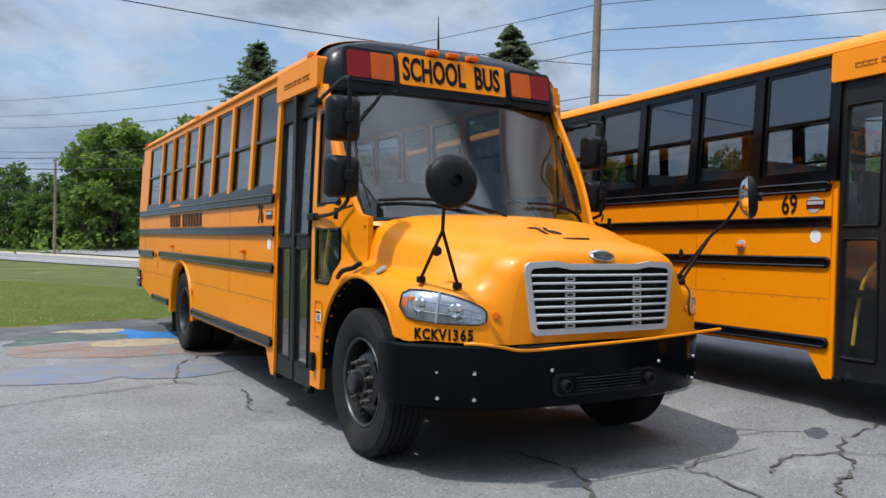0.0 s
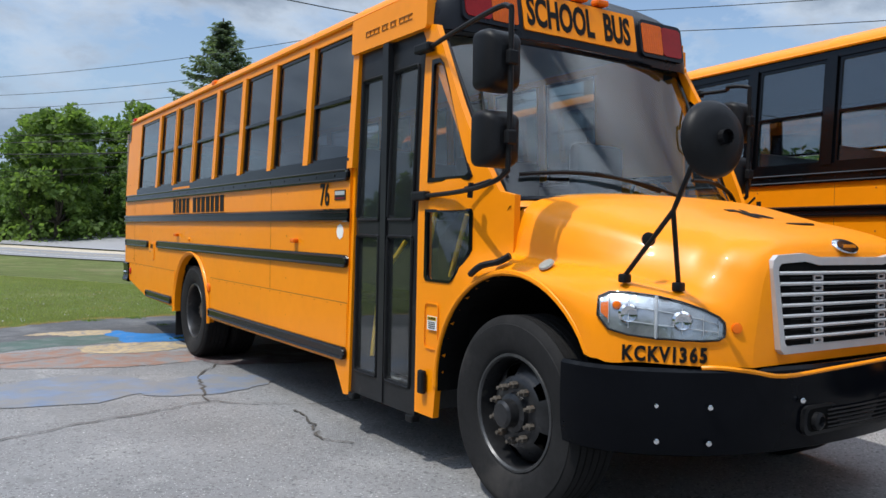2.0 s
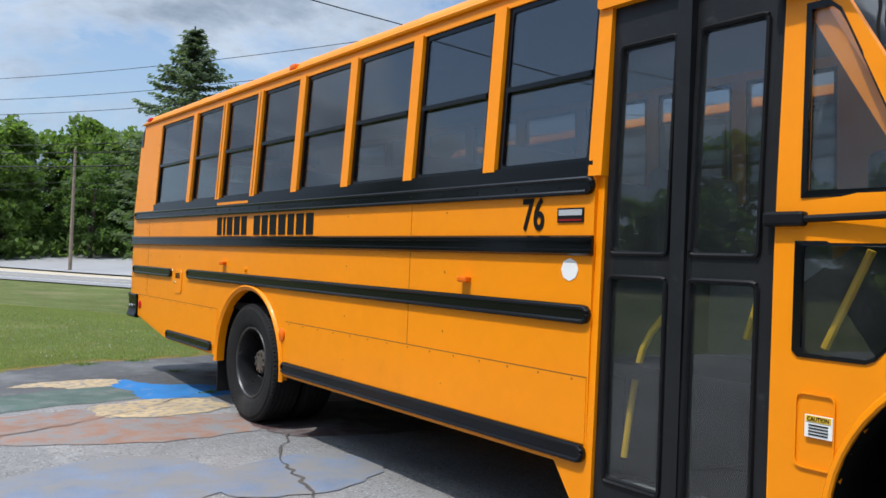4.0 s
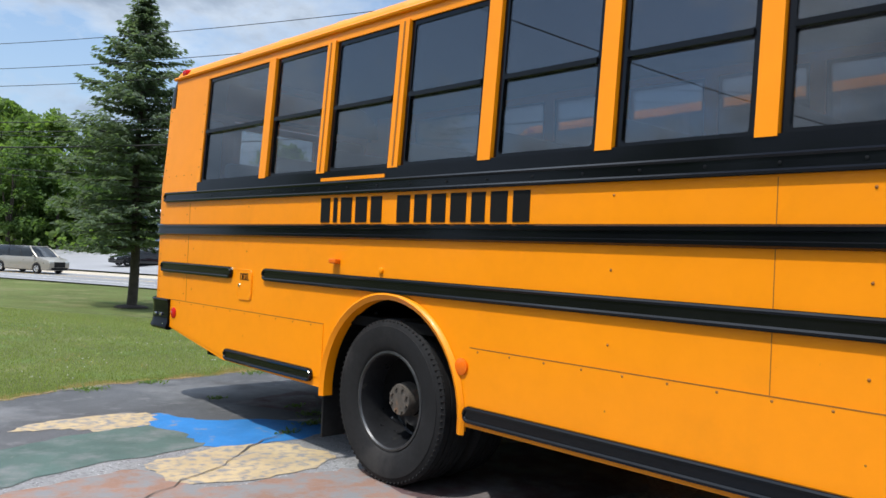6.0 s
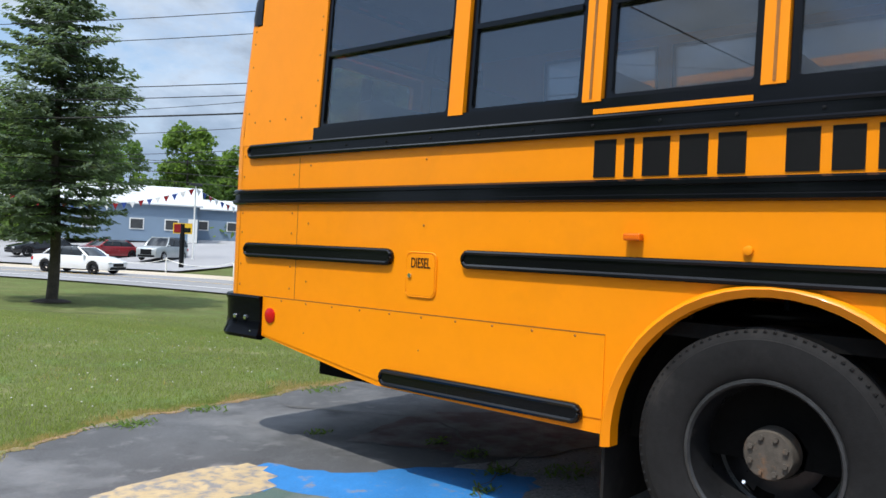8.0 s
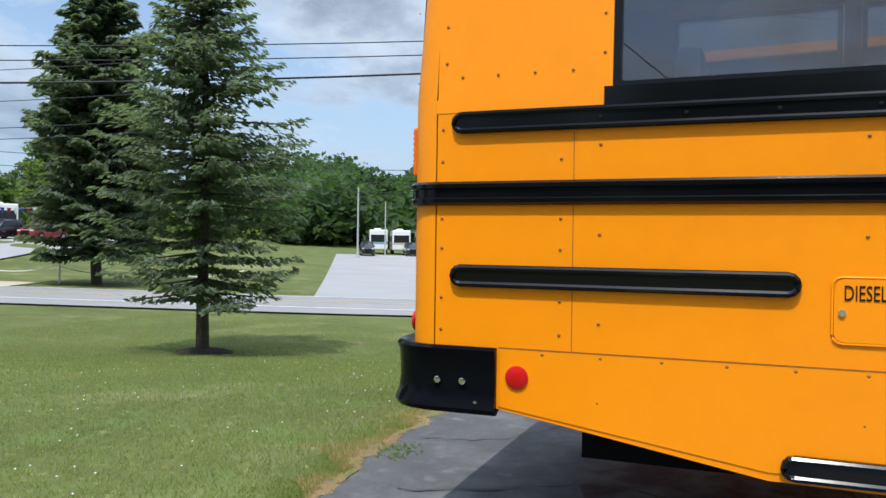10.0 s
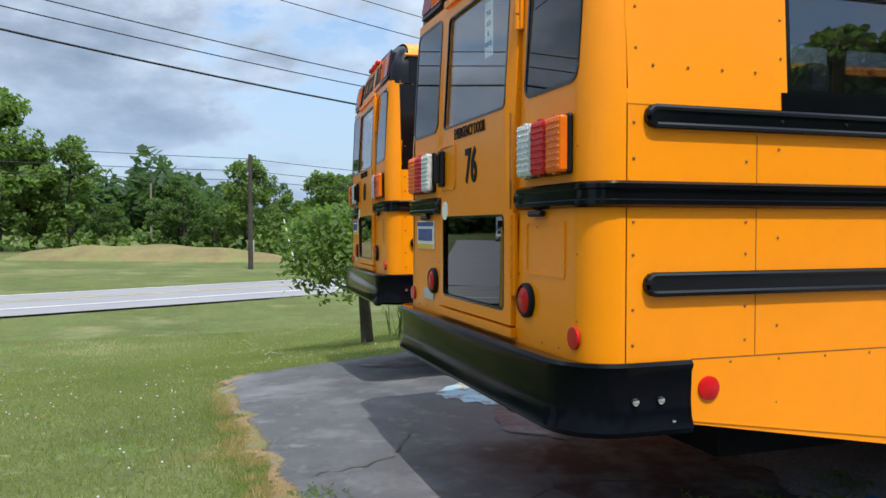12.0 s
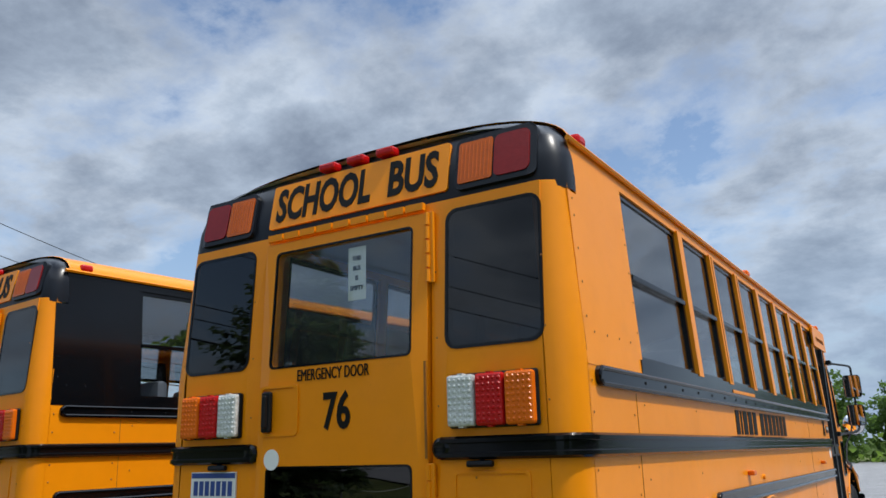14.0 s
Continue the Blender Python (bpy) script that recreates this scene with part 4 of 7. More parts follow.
    part("grille_core", plate(bmesh.new(), inner, [], lambda u, v: gr(u, v, 0.001), (0, 0.012, 0)), UNDER, grille)
    for k in range(7):
        v = 0.978 + k * 0.0475
        hw = 0.565 + 0.048 * (v - 0.945) / 0.33
        part("slat", tube(bmesh.new(), [gr(u * hw, v, 0.008) for u in (-1, -0.75, -0.5, -0.25, 0, 0.25, 0.5, 0.75, 1)], 0.0085, 6), SILVER, grille, "", True)
        for cx in (-0.30, 0.30):
            bm = plate(bmesh.new(), rrect(cx - 0.04, cx + 0.04, v - 0.036, v - 0.010, 0.005, 1), [rrect(cx - 0.026, cx + 0.026, v - 0.03, v - 0.016, 0.003, 1)], lambda u, w: gr(u, w, 0.006), (0, 0.015, 0))
            part("grille_tab", bm, SILVER, grille)
    for k in range(14):
        part("grille_fin", tube(bmesh.new(), [gr(u, 0.965 + k * 0.023, 0.003) for u in (-0.52, -0.26, 0, 0.26, 0.52)], 0.003, 5), RUBBER, grille)
    em = lathe(bmesh.new(), [(0.10, 0.0), (0.098, 0.012), (0.085, 0.02), (0, 0.02)], (0, 0, 0), (0, -1, 0.35), 28)
    bmesh.ops.scale(em, vec=(1, 1, 0.38), verts=em.verts[:])
    bmesh.ops.translate(em, vec=(0, -1.035, 1.385), verts=em.verts[:])
    emb = part("emblem", em, CHROME, bus, "plain oval chrome emblem", True)
    em = lathe(bmesh.new(), [(0.082, 0.022), (0, 0.024)], (0, 0, 0), (0, -1, 0.35), 28)
    bmesh.ops.scale(em, vec=(1, 1, 0.34), verts=em.verts[:])
    bmesh.ops.translate(em, vec=(0, -1.037, 1.385), verts=em.verts[:])
    part("emblem_field", em, BLACK, emb)
    part("emblem_bar", B(-0.055, 0.055, -1.067, -1.063, 1.379, 1.395), CHROME, emb)
    # number on the hood
    hit, nor, _, _ = tree.ray_cast(Vector((-0.10, -0.76, 3)), Vector((0, 0, -1)))
    if hit:
        mark = lettering(number, 0.27, frame_of((-0.10, -0.60, 0), (1, 0.04, 0), (-0.04, 1, 0)), INK, hood, 0.66, 0.007)
        for v in mark.data.vertices:
            top = tree.ray_cast(Vector((v.co.x, v.co.y, 3)), Vector((0, 0, -1)))[0]
            v.co.z = top.z + 0.003 + max(0.0, v.co.z)
        part("hood_mark", tube(bmesh.new(), [(x, -0.83 - 0.012 * (1 - (x / 0.09) ** 2), tree.ray_cast(Vector((x, -0.835, 3)), Vector((0, 0, -1)))[0].z + 0.002) for x in (-0.13, -0.09, -0.05, -0.01, 0.03, 0.07)], 0.008, 5), INK, hood)

    # headlamps, code letters and small lamps on the wings
    for s in (-1, 1):
        spans = [(1.205, 1.06, 1.135), (1.175, 1.005, 1.158), (1.12, 0.985, 1.16), (1.04, 0.975, 1.148), (0.96, 0.971, 1.128), (0.89, 0.97, 1.10), (0.835, 0.974, 1.07), (0.812, 0.99, 1.045)]
        def wing(x, z, off):
            """The wing's outer skin at a half width and height, seen along the diagonal."""
            d = Vector((-s * 0.75, 0.66, 0)).normalized()
            o = Vector((s * x, -1.02 + 0.42 * ((x - 0.68) / 0.54) ** 1.6, z)) - d * 0.8
            h, nn, _, _ = tree.ray_cast(o, d)
            if h is None:
                return o + d * 0.8
            nn = -nn if nn.dot(d) > 0 else nn
            return h + nn * off
        def lens_rows(off, shrink=0.0):
            rows = []
            for x, z0, z1 in spans:
                zz = (z1 - z0) * shrink
                rows.append([wing(x, z0 + zz + (z1 - z0 - 2 * zz) * k / 6, off) for k in range(7)])
            return rows
        def rim_line(rows):
            return [r[0] for r in rows] + [v for v in rows[-1][1:]] + [r[-1] for r in reversed(rows[:-1])] + [v for v in reversed(rows[0][:-1])]
        hl = part("headlight", grid_faces(bmesh.new(), lens_rows(0.004)), LAMPIN, bus, "clear headlight in a chrome reflector", True)
        part("lens", grid_faces(bmesh.new(), lens_rows(0.018)), LENSGLASS, hl, "", True)
        line = rim_line(lens_rows(0.010))
        part("bezel", tube(bmesh.new(), line, 0.005, 6), BLACKMAT, hl, "", True)
        rws = lens_rows(0.009)
        part("indicator", grid_faces(bmesh.new(), [[v.lerp(rws[1][3], 0.25) for v in r[1:-1]] for r in rws[0:2]]), AMBERL, hl)
        part("divider", tube(bmesh.new(), rws[3], 0.008, 5), SILVER, hl)
        for k in (1, 2, 4, 5, 6):
            part("reflector_rib", tube(bmesh.new(), rws[k][1:-1], 0.0022, 5), SILVER, hl)
        for j in (2, 4):
            part("reflector_rib", tube(bmesh.new(), [r[j] for r in rws[2:-1]], 0.002, 5), SILVER, hl)
        part("indicator_bulb", lathe(bmesh.new(), [(0.02, 0.0), (0.016, 0.01), (0, 0.013)], rws[1][4].lerp(rws[2][4], 0.4), (s * 0.7, -0.7, 0), 14), AMBERL, hl, "amber bulb cover", True)
        for k in (2, 4):
            c = rws[k][3]
            part("bulb_bowl", lathe(bmesh.new(), [(0.045, 0.0), (0.035, 0.012), (0.02, 0.004), (0, 0.002)], c, (s * 0.6, -0.8, 0), 18), CHROME, hl, "", True)
        p = wing(0.76, 1.026, 0.002)
        part("indicator", lathe(bmesh.new(), [(0.024, 0), (0.022, 0.012), (0, 0.016)], p, (s * 0.6, -0.8, 0), 14), AMBERL, bus, "", True)
        part("side_lamp", lathe(bmesh.new(), [(0.042, 0.0), (0.038, 0.010), (0.022, 0.014), (0, 0.015)], (s * 1.13, -0.18, 1.262), (s * 0.6, 0, 0.8), 18), CLEARGREY, bus, "", True)
        # code letters on the wing
        if number == "76" and s < 0:
            word = "KCKV1365"
            for k, ch in enumerate(word):
                x = 1.122 - 0.0355 * (0, 1.05, 2.1, 3.1, 3.95, 4.75, 5.7, 6.65)[k]
                c0, c1 = wing(x + 0.016, 0.905, 0.004), wing(x - 0.016, 0.905, 0.004)
                t = (c1 - c0)
                t.z = 0
                lettering(ch, 0.088, frame_of((c0 + c1) / 2, t, (0, 0, 1)), INK, hood, 0.78, 0.0034, "code_letter")

    # bumper
    plan = [(-1.222, -0.50), (-1.215, -0.62), (-1.16, -0.74), (-1.03, -0.87), (-0.85, -0.985), (-0.6, -1.065), (-0.3, -1.11), (0.0, -1.125)]
    plan = plan + [(-x, y) for x, y in reversed(plan[:-1])]
    pts = bend([(x, y, 0) for x, y in plan], 3)
    path = [(p.x, p.y) for p in pts]
    bp_prof = [(-0.03, 0.845), (0.035, 0.85), (0.05, 0.835), (0.052, 0.70), (0.046, 0.56), (0.03, 0.475), (0.0, 0.462), (-0.04, 0.47)]
    bp = part("front_bumper", strip(bmesh.new(), [(x, y + 0.045) for x, y in path], bp_prof), BUMPER, bus, "glossy black moulded front bumper", True)
    part("bumper_intake", plate(bmesh.new(), rrect(-0.42, 0.42, 0.535, 0.67, 0.04), [rrect(-0.40, 0.40, 0.55, 0.655, 0.035)], lambda u, v: (u, -1.138 + 0.10 * u * u, v), (0, 0.02, 0)), BLACKMAT, bp)
    part("intake_well", plate(bmesh.new(), rrect(-0.40, 0.40, 0.55, 0.655, 0.035), [], lambda u, v: (u, -1.136 + 0.10 * u * u, v), (0, 0.01, 0)), UNDER, bp)
    for k in range(5):
        part("intake_slat", tube(bmesh.new(), [(u, -1.141 + 0.10 * u * u, 0.565 + k * 0.019) for u in (-0.26, -0.1, 0.1, 0.26)], 0.004, 5), BLACKMAT, bp)
    for s in (-1, 1):
        part("tow_eye", lathe(bmesh.new(), [(0.04, 0.0), (0.04, 0.02), (0.025, 0.03), (0.02, 0.01), (0, 0.008)], (s * 0.34, -1.127, 0.60), (0, -1, 0), 18), BLACKMAT, bp, "", True)
        for x, y, z in ((1.072, -0.845, 0.69), (1.068, -0.842, 0.535), (0.90, -0.985, 0.69), (0.897, -0.98, 0.535), (0.437, -1.118, 0.70)):
            part("bolt", lathe(bmesh.new(), [(0.013, -0.006), (0.012, 0.008), (0, 0.012)], (s * x, y, z), (s * 0.5, -0.8, 0), 10), CHROME, bp, "", True)
    part("valance", B(-0.9, 0.9, -0.95, -0.90, 0.80, 0.90), UNDER, bus)
    # crossing arm
    part("crossing_arm", tube(bmesh.new(), bend([(-0.98, -1.0, 0.868), (-0.93, -1.06, 0.872), (-0.80, -1.12, 0.855), (-0.68, -1.185, 0.838), (-0.3, -1.19, 0.845), (0.3, -1.185, 0.862), (1.0, -1.13, 0.89)], 4), 0.0095, 8), YELLOW, bus, "thin yellow crossing arm folded along the bumper", True)

    # windshield
    def ws(u, v):
        """u across -1..1, v up 0..1."""
        xb, xt = 1.02, 1.08
        yb, yt = -0.05 + 0.36 * abs(u) ** 2.4, 0.755 + 0.12 * abs(u) ** 3
        zb, zt = 1.625 - 0.03 * abs(u), 2.635
        return Vector((u * (xb + (xt - xb) * v) - 0.055 + 0.025 * v, yb + (yt - yb) * (v + 0.05 * v * (1 - v)), zb + (zt - zb) * v))
    us = [k / 12 - 1 for k in range(25)]
    part("windshield", grid_faces(bmesh.new(), [[ws(u * 0.985, v / 8) for u in us] for v in range(9)]), WSGLASS, bus, "one-piece curved windshield", True)
    bm = bmesh.new()
    tube(bm, [ws(u, 0.0) for u in us], 0.022, 6)
    tube(bm, [ws(u, 0.99) for u in us], 0.022, 6)
    for u in (-1, 1):
        tube(bm, [ws(u * 0.97, v / 8) for v in range(9)], 0.012, 6)
    part("windshield_gasket", bm, BLACK, bus, "", True)
    bm = grid_faces(bmesh.new(), [[ws(u * 0.98, 0.02) + Vector((0, dy, dz)) for u in us] for dy, dz in ((0.03, -0.03), (0.35, -0.06), (0.6, -0.25), (0.6, -0.6))])
    part("dashboard", bm, DARKIN, bus, "", True)
    bm = grid_faces(bmesh.new(), [[(x, y, z) for x in (-1.1, 1.1)] for y, z in ((0.16, 1.56), (0.5, 1.2), (0.5, 0.6))])
    part("firewall", bm, UNDER, bus)
    # yellow scuttle corners and screen pillars
    def hood_edge(x):
        sec = HOOD[0][1]
        for (xa, za), (xb, zb) in zip(sec, sec[1:-1]):
            if xa <= x <= xb:
                return za + (zb - za) * (x - xa) / (xb - xa)
        return 1.215
    for s in (-1, 1):
        rows = []
        for k in range(9):
            u = 0.55 + 0.45 * k / 8
            g = ws(s * u, 0.0) + Vector((0, 0.0, 0.012))
            x = min(1.06, 0.56 + 0.50 * k / 8)
            e = Vector((s * x, 0.155, hood_edge(x)))
            if g.y < e.y:
                e = Vector((s * x, g.y - 0.02, g.z + 0.0))
            rows.append([g, (g + e) / 2, e])
        part("scuttle", grid_faces(bmesh.new(), rows), YELLOW, bus, "", True)
        if s > 0:
            part("screen_trim", tube(bmesh.new(), [ws(0.99, k / 8) + Vector((0.0, 0.02, 0)) for k in range(9)], 0.012, 6), BLACK, bus, "", True)
            continue
        rows = []
        for k in range(9):
            v = k / 8
            g = ws(s * 0.985, v) + Vector((0, -0.004, 0))
            o = Vector((s * (1.10 + 0.065 * v), 0.23 + 0.575 * v + 0.10 * (1 - v), 1.60 + 1.04 * v))
            f = Vector((s * (1.115 + 0.05 * v), g.y - 0.006 + 0.02 * v, g.z))
            rows.append([g, f, Vector((s * (1.125 + 0.045 * v), f.y + 0.07, f.z)), o + Vector((0, 0.08, 0))])
        part("screen_pillar", grid_faces(bmesh.new(), rows), YELLOW, bus, "", True)
    for s in (-1, 1):
        a = ws(s * 0.15 if s < 0 else 0.3, 0.02) + Vector((0, -0.03, 0.02))
        if s < 0:
            pts = [ws(-0.12, 0.03), ws(-0.35, 0.10), ws(-0.62, 0.13), ws(-0.88, 0.12)]
            arm = [ws(-0.02, 0.0), ws(-0.2, 0.06), ws(-0.5, 0.12)]
        else:
            pts = [ws(0.25, 0.12), ws(0.5, 0.13), ws(0.75, 0.10), ws(0.9, 0.06)]
            arm = [ws(0.92, 0.0), ws(0.8, 0.08), ws(0.55, 0.13)]
        o = Vector((0, -0.03, 0.02))
        bm = tube(bmesh.new(), [p + o for p in bend(pts)], 0.012, 6)
        tube(bm, [p + o * 1.3 for p in bend(arm)], 0.010, 6)
        part("wiper", bm, BLACKMAT, bus, "", True)
    bm = tube(bmesh.new(), bend([ws(-0.62, 1.0) + Vector((0, -0.03, 0)), ws(-0.70, 0.9) + Vector((0, -0.03, 0)), ws(-0.86, 0.72) + Vector((0, -0.03, 0)), ws(-0.93, 0.45) + Vector((0, -0.03, 0)), ws(-0.93, 0.12) + Vector((0, -0.03, 0))]), 0.008, 5)
    part("cable", bm, BLACKMAT, bus, "", True)
    part("antenna", tube(bmesh.new(), [(0.02, 1.15, 3.03), (0.02, 1.15, 3.09), (0.02, 1.16, 3.42)], [0.02, 0.012, 0.003], 6), BLACKMAT, bus)
    # steering wheel and driver seat
    bm = bmesh.new()
    c = Vector((0.55, 0.62, 1.62))
    tube(bm, [c + Vector((0.22 * math.cos(q), 0.09 * math.sin(q), 0.20 * math.sin(q))) for q in (2 * math.pi * k / 24 for k in range(25))], 0.015, 6)
    tube(bm, [c, c + Vector((0, -0.25, -0.3))], 0.03, 6)
    tube(bm, [c + Vector((-0.2, 0, 0)), c + Vector((0.2, 0, 0))], 0.012, 6)
    part("steering_wheel", bm, BLACKMAT, bus, "", True)
    bm = box(bmesh.new(), 0.32, 0.80, 1.15, 1.28, 1.25, 2.1, 0.05)
    box(bm, 0.32, 0.80, 0.85, 1.25, 1.2, 1.35, 0.05)
    part("driver_seat", bm, SEATV, bus, "", True)

    # cab sides: on the door side a post, two panes and the wing's rear arch
    for s in (-1, 1):
        y_d = 0.905
        outer = [(y_d, 0.33)] + [(0.70, 0.33)] + arc(0.02, 0.55, 0.655, 0, 79, 12) + [(0.145, 1.62), (0.225, 1.64), (0.80, 2.64), (y_d, 2.66)]
        hole_a = [(0.812, 2.42), (0.735, 2.42), (0.69, 2.38), (0.40, 1.735), (0.42, 1.715), (0.80, 1.715)]
        hole_b = [(0.81, 1.54), (0.395, 1.54), (0.385, 1.52), (0.385, 1.32), (0.40, 1.29), (0.53, 1.145), (0.56, 1.13), (0.79, 1.13), (0.81, 1.15)]
        def cab(u, v):
            x = SIDE - 0.012 if v < 1.6 else SIDE - 0.012 - 0.035 * (v - 1.6)
            if u < 0.5 and v > 1.15:
                x -= 0.13 * ((0.5 - u) / 0.36) ** 1.5 * min(1.0, (v - 1.15) / 0.15)
            if s > 0:
                x -= 0.11
            return (s * x, u, v)
        bm = plate(bmesh.new(), outer, [hole_a, hole_b], lambda u, v: (0, u, v), (-s * 0.04, 0, 0))
        for _ in range(3):
            long = [e for e in bm.edges if e.calc_length() > 0.12]
            bmesh.ops.subdivide_edges(bm, edges=long, cuts=1)
            bmesh.ops.triangulate(bm, faces=[f for f in bm.faces if len(f.verts) > 4])
        for v in bm.verts:
            v.co.x += cab(v.co.y, v.co.z)[0]
        part("cab_side", bm, YELLOW, bus, "", True)
        for hole in (hole_a, hole_b):
            cu = sum(p[0] for p in hole) / len(hole)
            cv = sum(p[1] for p in hole) / len(hole)
            small = [(cu + (p[0] - cu) * 0.93, cv + (p[1] - cv) * 0.955) for p in hole]
            big = [(cu + (p[0] - cu) * 1.05, cv + (p[1] - cv) * 1.03) for p in hole]
            off = lambda u, v: Vector(cab(u, v)) + Vector((s * 0.006, 0, 0))
            win = part("cab_window", plate(bmesh.new(), big, [small], off, (-s * 0.02, 0, 0)), BLACK, bus)
            part("pane", plate(bmesh.new(), hole, [], lambda u, v: Vector(cab(u, v)) + Vector((-s * 0.012, 0, 0)), (-s * 0.004, 0, 0)), DOORGLASS, win)
        # arch lining and flare
        grid = [[(s * x, *p) for p in arc(0.02, 0.55, 0.65, 180, -5, 20)] for x in (1.20, 0.6)]
        part("wheel_well", grid_faces(bmesh.new(), grid), UNDER, bus)
        rows = [[(s * (1.212 + o), *p) for p in arc(0.02, 0.55, r, 150, -3, 24)] for r, o in ((0.682, -0.002), (0.676, 0.006), (0.66, 0.008), (0.652, 0.0), (0.65, -0.05))]
        part("wheel_arch", grid_faces(bmesh.new(), rows), YELLOW, bus, "", True)
        part("bonnet_latch", tube(bmesh.new(), bend([(s * 1.225, 0.33, 1.19), (s * 1.235, 0.22, 1.24), (s * 1.20, 0.12, 1.265), (s * 1.17, 0.06, 1.30)]), 0.018, 6), BLACKMAT, bus, "", True)
        part("door_latch", B(*sorted((s * 1.215, s * 1.25)), 0.76, 0.82, 0.46, 0.60, bevel=0.012), BLACKMAT, bus)
        if s < 0:
            part("caution_label", B(-SIDE - 0.001, -SIDE + 0.002, 0.66, 0.76, 0.845, 0.925), PAPER, bus, "white caution label with yellow heading")
            part("label_heading", B(-SIDE - 0.003, -SIDE, 0.665, 0.755, 0.90, 0.922), HANDRAIL, bus)
            lettering("CAUTION", 0.022, frame_of((-SIDE - 0.0035, 0.71, 0.911), (0, -1, 0), (0, 0, 1)), INK, bus, 0.8)
            for k in range(4):
                part("label_bar", B(-SIDE - 0.003, -SIDE, 0.675, 0.745, 0.853 + k * 0.011, 0.858 + k * 0.011), INK, bus)
            part("fuse_hatch", plate(bmesh.new(), rrect(0.655, 0.80, 0.73, 1.0, 0.02, 2), [rrect(0.66, 0.795, 0.735, 0.995, 0.02, 2)], lambda u, v: (-SIDE + 0.008, u, v), (-0.006, 0, 0)), YELLOW, bus)
    # driver side wall above the belt beside the driver
    part("driver_window_post", plate(bmesh.new(), [(0.90, 1.9), (1.0, 1.9), (1.0, 2.86), (0.90, 2.70)], [], lambda u, v: (side_x(v), u, v), (-0.05, 0, 0)), YELLOW, bus)

    # entrance door
    ed = new("entrance_door")
    ed.parent = bus
    yd0, yd1, ym = 0.915, 1.755, 1.335
    part("door_post", plate(bmesh.new(), [(1.752, 0.28), (1.80, 0.28), (1.80, 2.68), (1.752, 2.68)], [], lambda u, v: (-side_x(v) - 0.004, u, v), (0.06, 0, 0)), YELLOW, ed)
    header = part("door_header", plate(bmesh.new(), rrect(0.86, 1.83, 2.63, 2.865, 0.02, 2), [], lambda u, v: (-1.205 + 0.02 * (v - 2.63), u, v), (0.12, 0, 0)), YELLOW, bus, "raised yellow panel over the door")
    for k, wdt in enumerate((0.045, 0.045, 0.045, 0.02, 0.045, 0.02, 0.045, 0.015, 0.045, 0.045, 0.045)):
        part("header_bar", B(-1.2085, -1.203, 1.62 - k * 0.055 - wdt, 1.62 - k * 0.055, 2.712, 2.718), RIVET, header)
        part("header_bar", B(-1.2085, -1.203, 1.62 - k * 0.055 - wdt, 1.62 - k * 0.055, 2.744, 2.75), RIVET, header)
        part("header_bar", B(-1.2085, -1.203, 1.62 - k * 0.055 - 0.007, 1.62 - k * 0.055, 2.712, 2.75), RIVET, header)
    for y0, y1 in ((yd0, ym), (ym, yd1)):
        xd = lambda v: -side_x(v) + 0.018
        a, c = y0 + 0.07, y1 - 0.07
        holes = [rrect(a, c, 0.47, 1.37, 0.015, 2), rrect(a, c, 1.50, 2.42, 0.015, 2)]
        leaf = part("door_leaf", plate(bmesh.new(), [(y0, 0.30), (y1, 0.30), (y1, 2.63), (y0, 2.63)], holes, lambda u, v: (xd(v), u, v), (0.035, 0, 0)), DOORF, ed, "black aluminium door leaf with two panes")
        for z0, z1 in ((0.46, 1.38), (1.49, 2.43)):
            part("pane", plate(bmesh.new(), [(a - 0.01, z0), (c + 0.01, z0), (c + 0.01, z1), (a - 0.01, z1)], [], lambda u, v: (xd(v) + 0.012, u, v), (0.004, 0, 0)), DOORGLASS, leaf)
            bm = bmesh.new()
            loop = rrect(a - 0.012, c + 0.012, z0 - 0.004, z1 + 0.004, 0.02, 2)
            tube(bm, [(xd(v) - 0.003, u, v) for u, v in loop + loop[:1]], 0.011, 6)
            part("gasket", bm, BLACKMAT, leaf, "", True)
    part("door_seal", B(-SIDE + 0.008, -SIDE + 0.05, ym - 0.035, ym + 0.035, 0.305, 2.62), DOORF, ed)
    for k, (yy, zz) in enumerate(((0.95, 0.285), (1.72, 0.285))):
        part("door_pivot", B(-SIDE - 0.005, -SIDE + 0.06, yy - 0.04, yy + 0.04, 0.255, 0.30, bevel=0.01), BLACKMAT, ed)
    for k, z in enumerate((0.42, 0.68, 0.93)):
        part("step", B(-1.17 + 0.22 * k, -0.3, 0.92, 1.75, z - 0.05, z), STEPG, bus)
        part("step_edge", B(-1.175 + 0.22 * k, -1.15 + 0.22 * k, 0.92, 1.75, z - 0.045, z + 0.004), STEEL, bus)
    part("step_wall", B(-0.34, -0.30, 0.92, 1.75, 0.3, 1.5), STEPG, bus)
    for k, (z0, z1) in enumerate(((0.46, 0.63), (0.71, 0.88))):
        part("step_riser", B(-0.965 + 0.22 * k, -0.955 + 0.22 * k, 0.92, 1.75, z0, z1), STEPG, bus)
    part("step_side", B(-1.15, -0.3, 1.755, 1.785, 0.3, 1.5), DARKIN, bus)
    part("step_side", B(-1.15, -0.3, 0.885, 0.905, 0.33, 1.1), DARKIN, bus)
    part("handrail", tube(bmesh.new(), bend([(-1.08, 1.68, 0.55), (-1.05, 1.62, 1.05), (-1.0, 1.45, 1.3), (-0.98, 1.42, 1.35)], 4), 0.016, 8), HANDRAIL, bus, "yellow handrail", True)
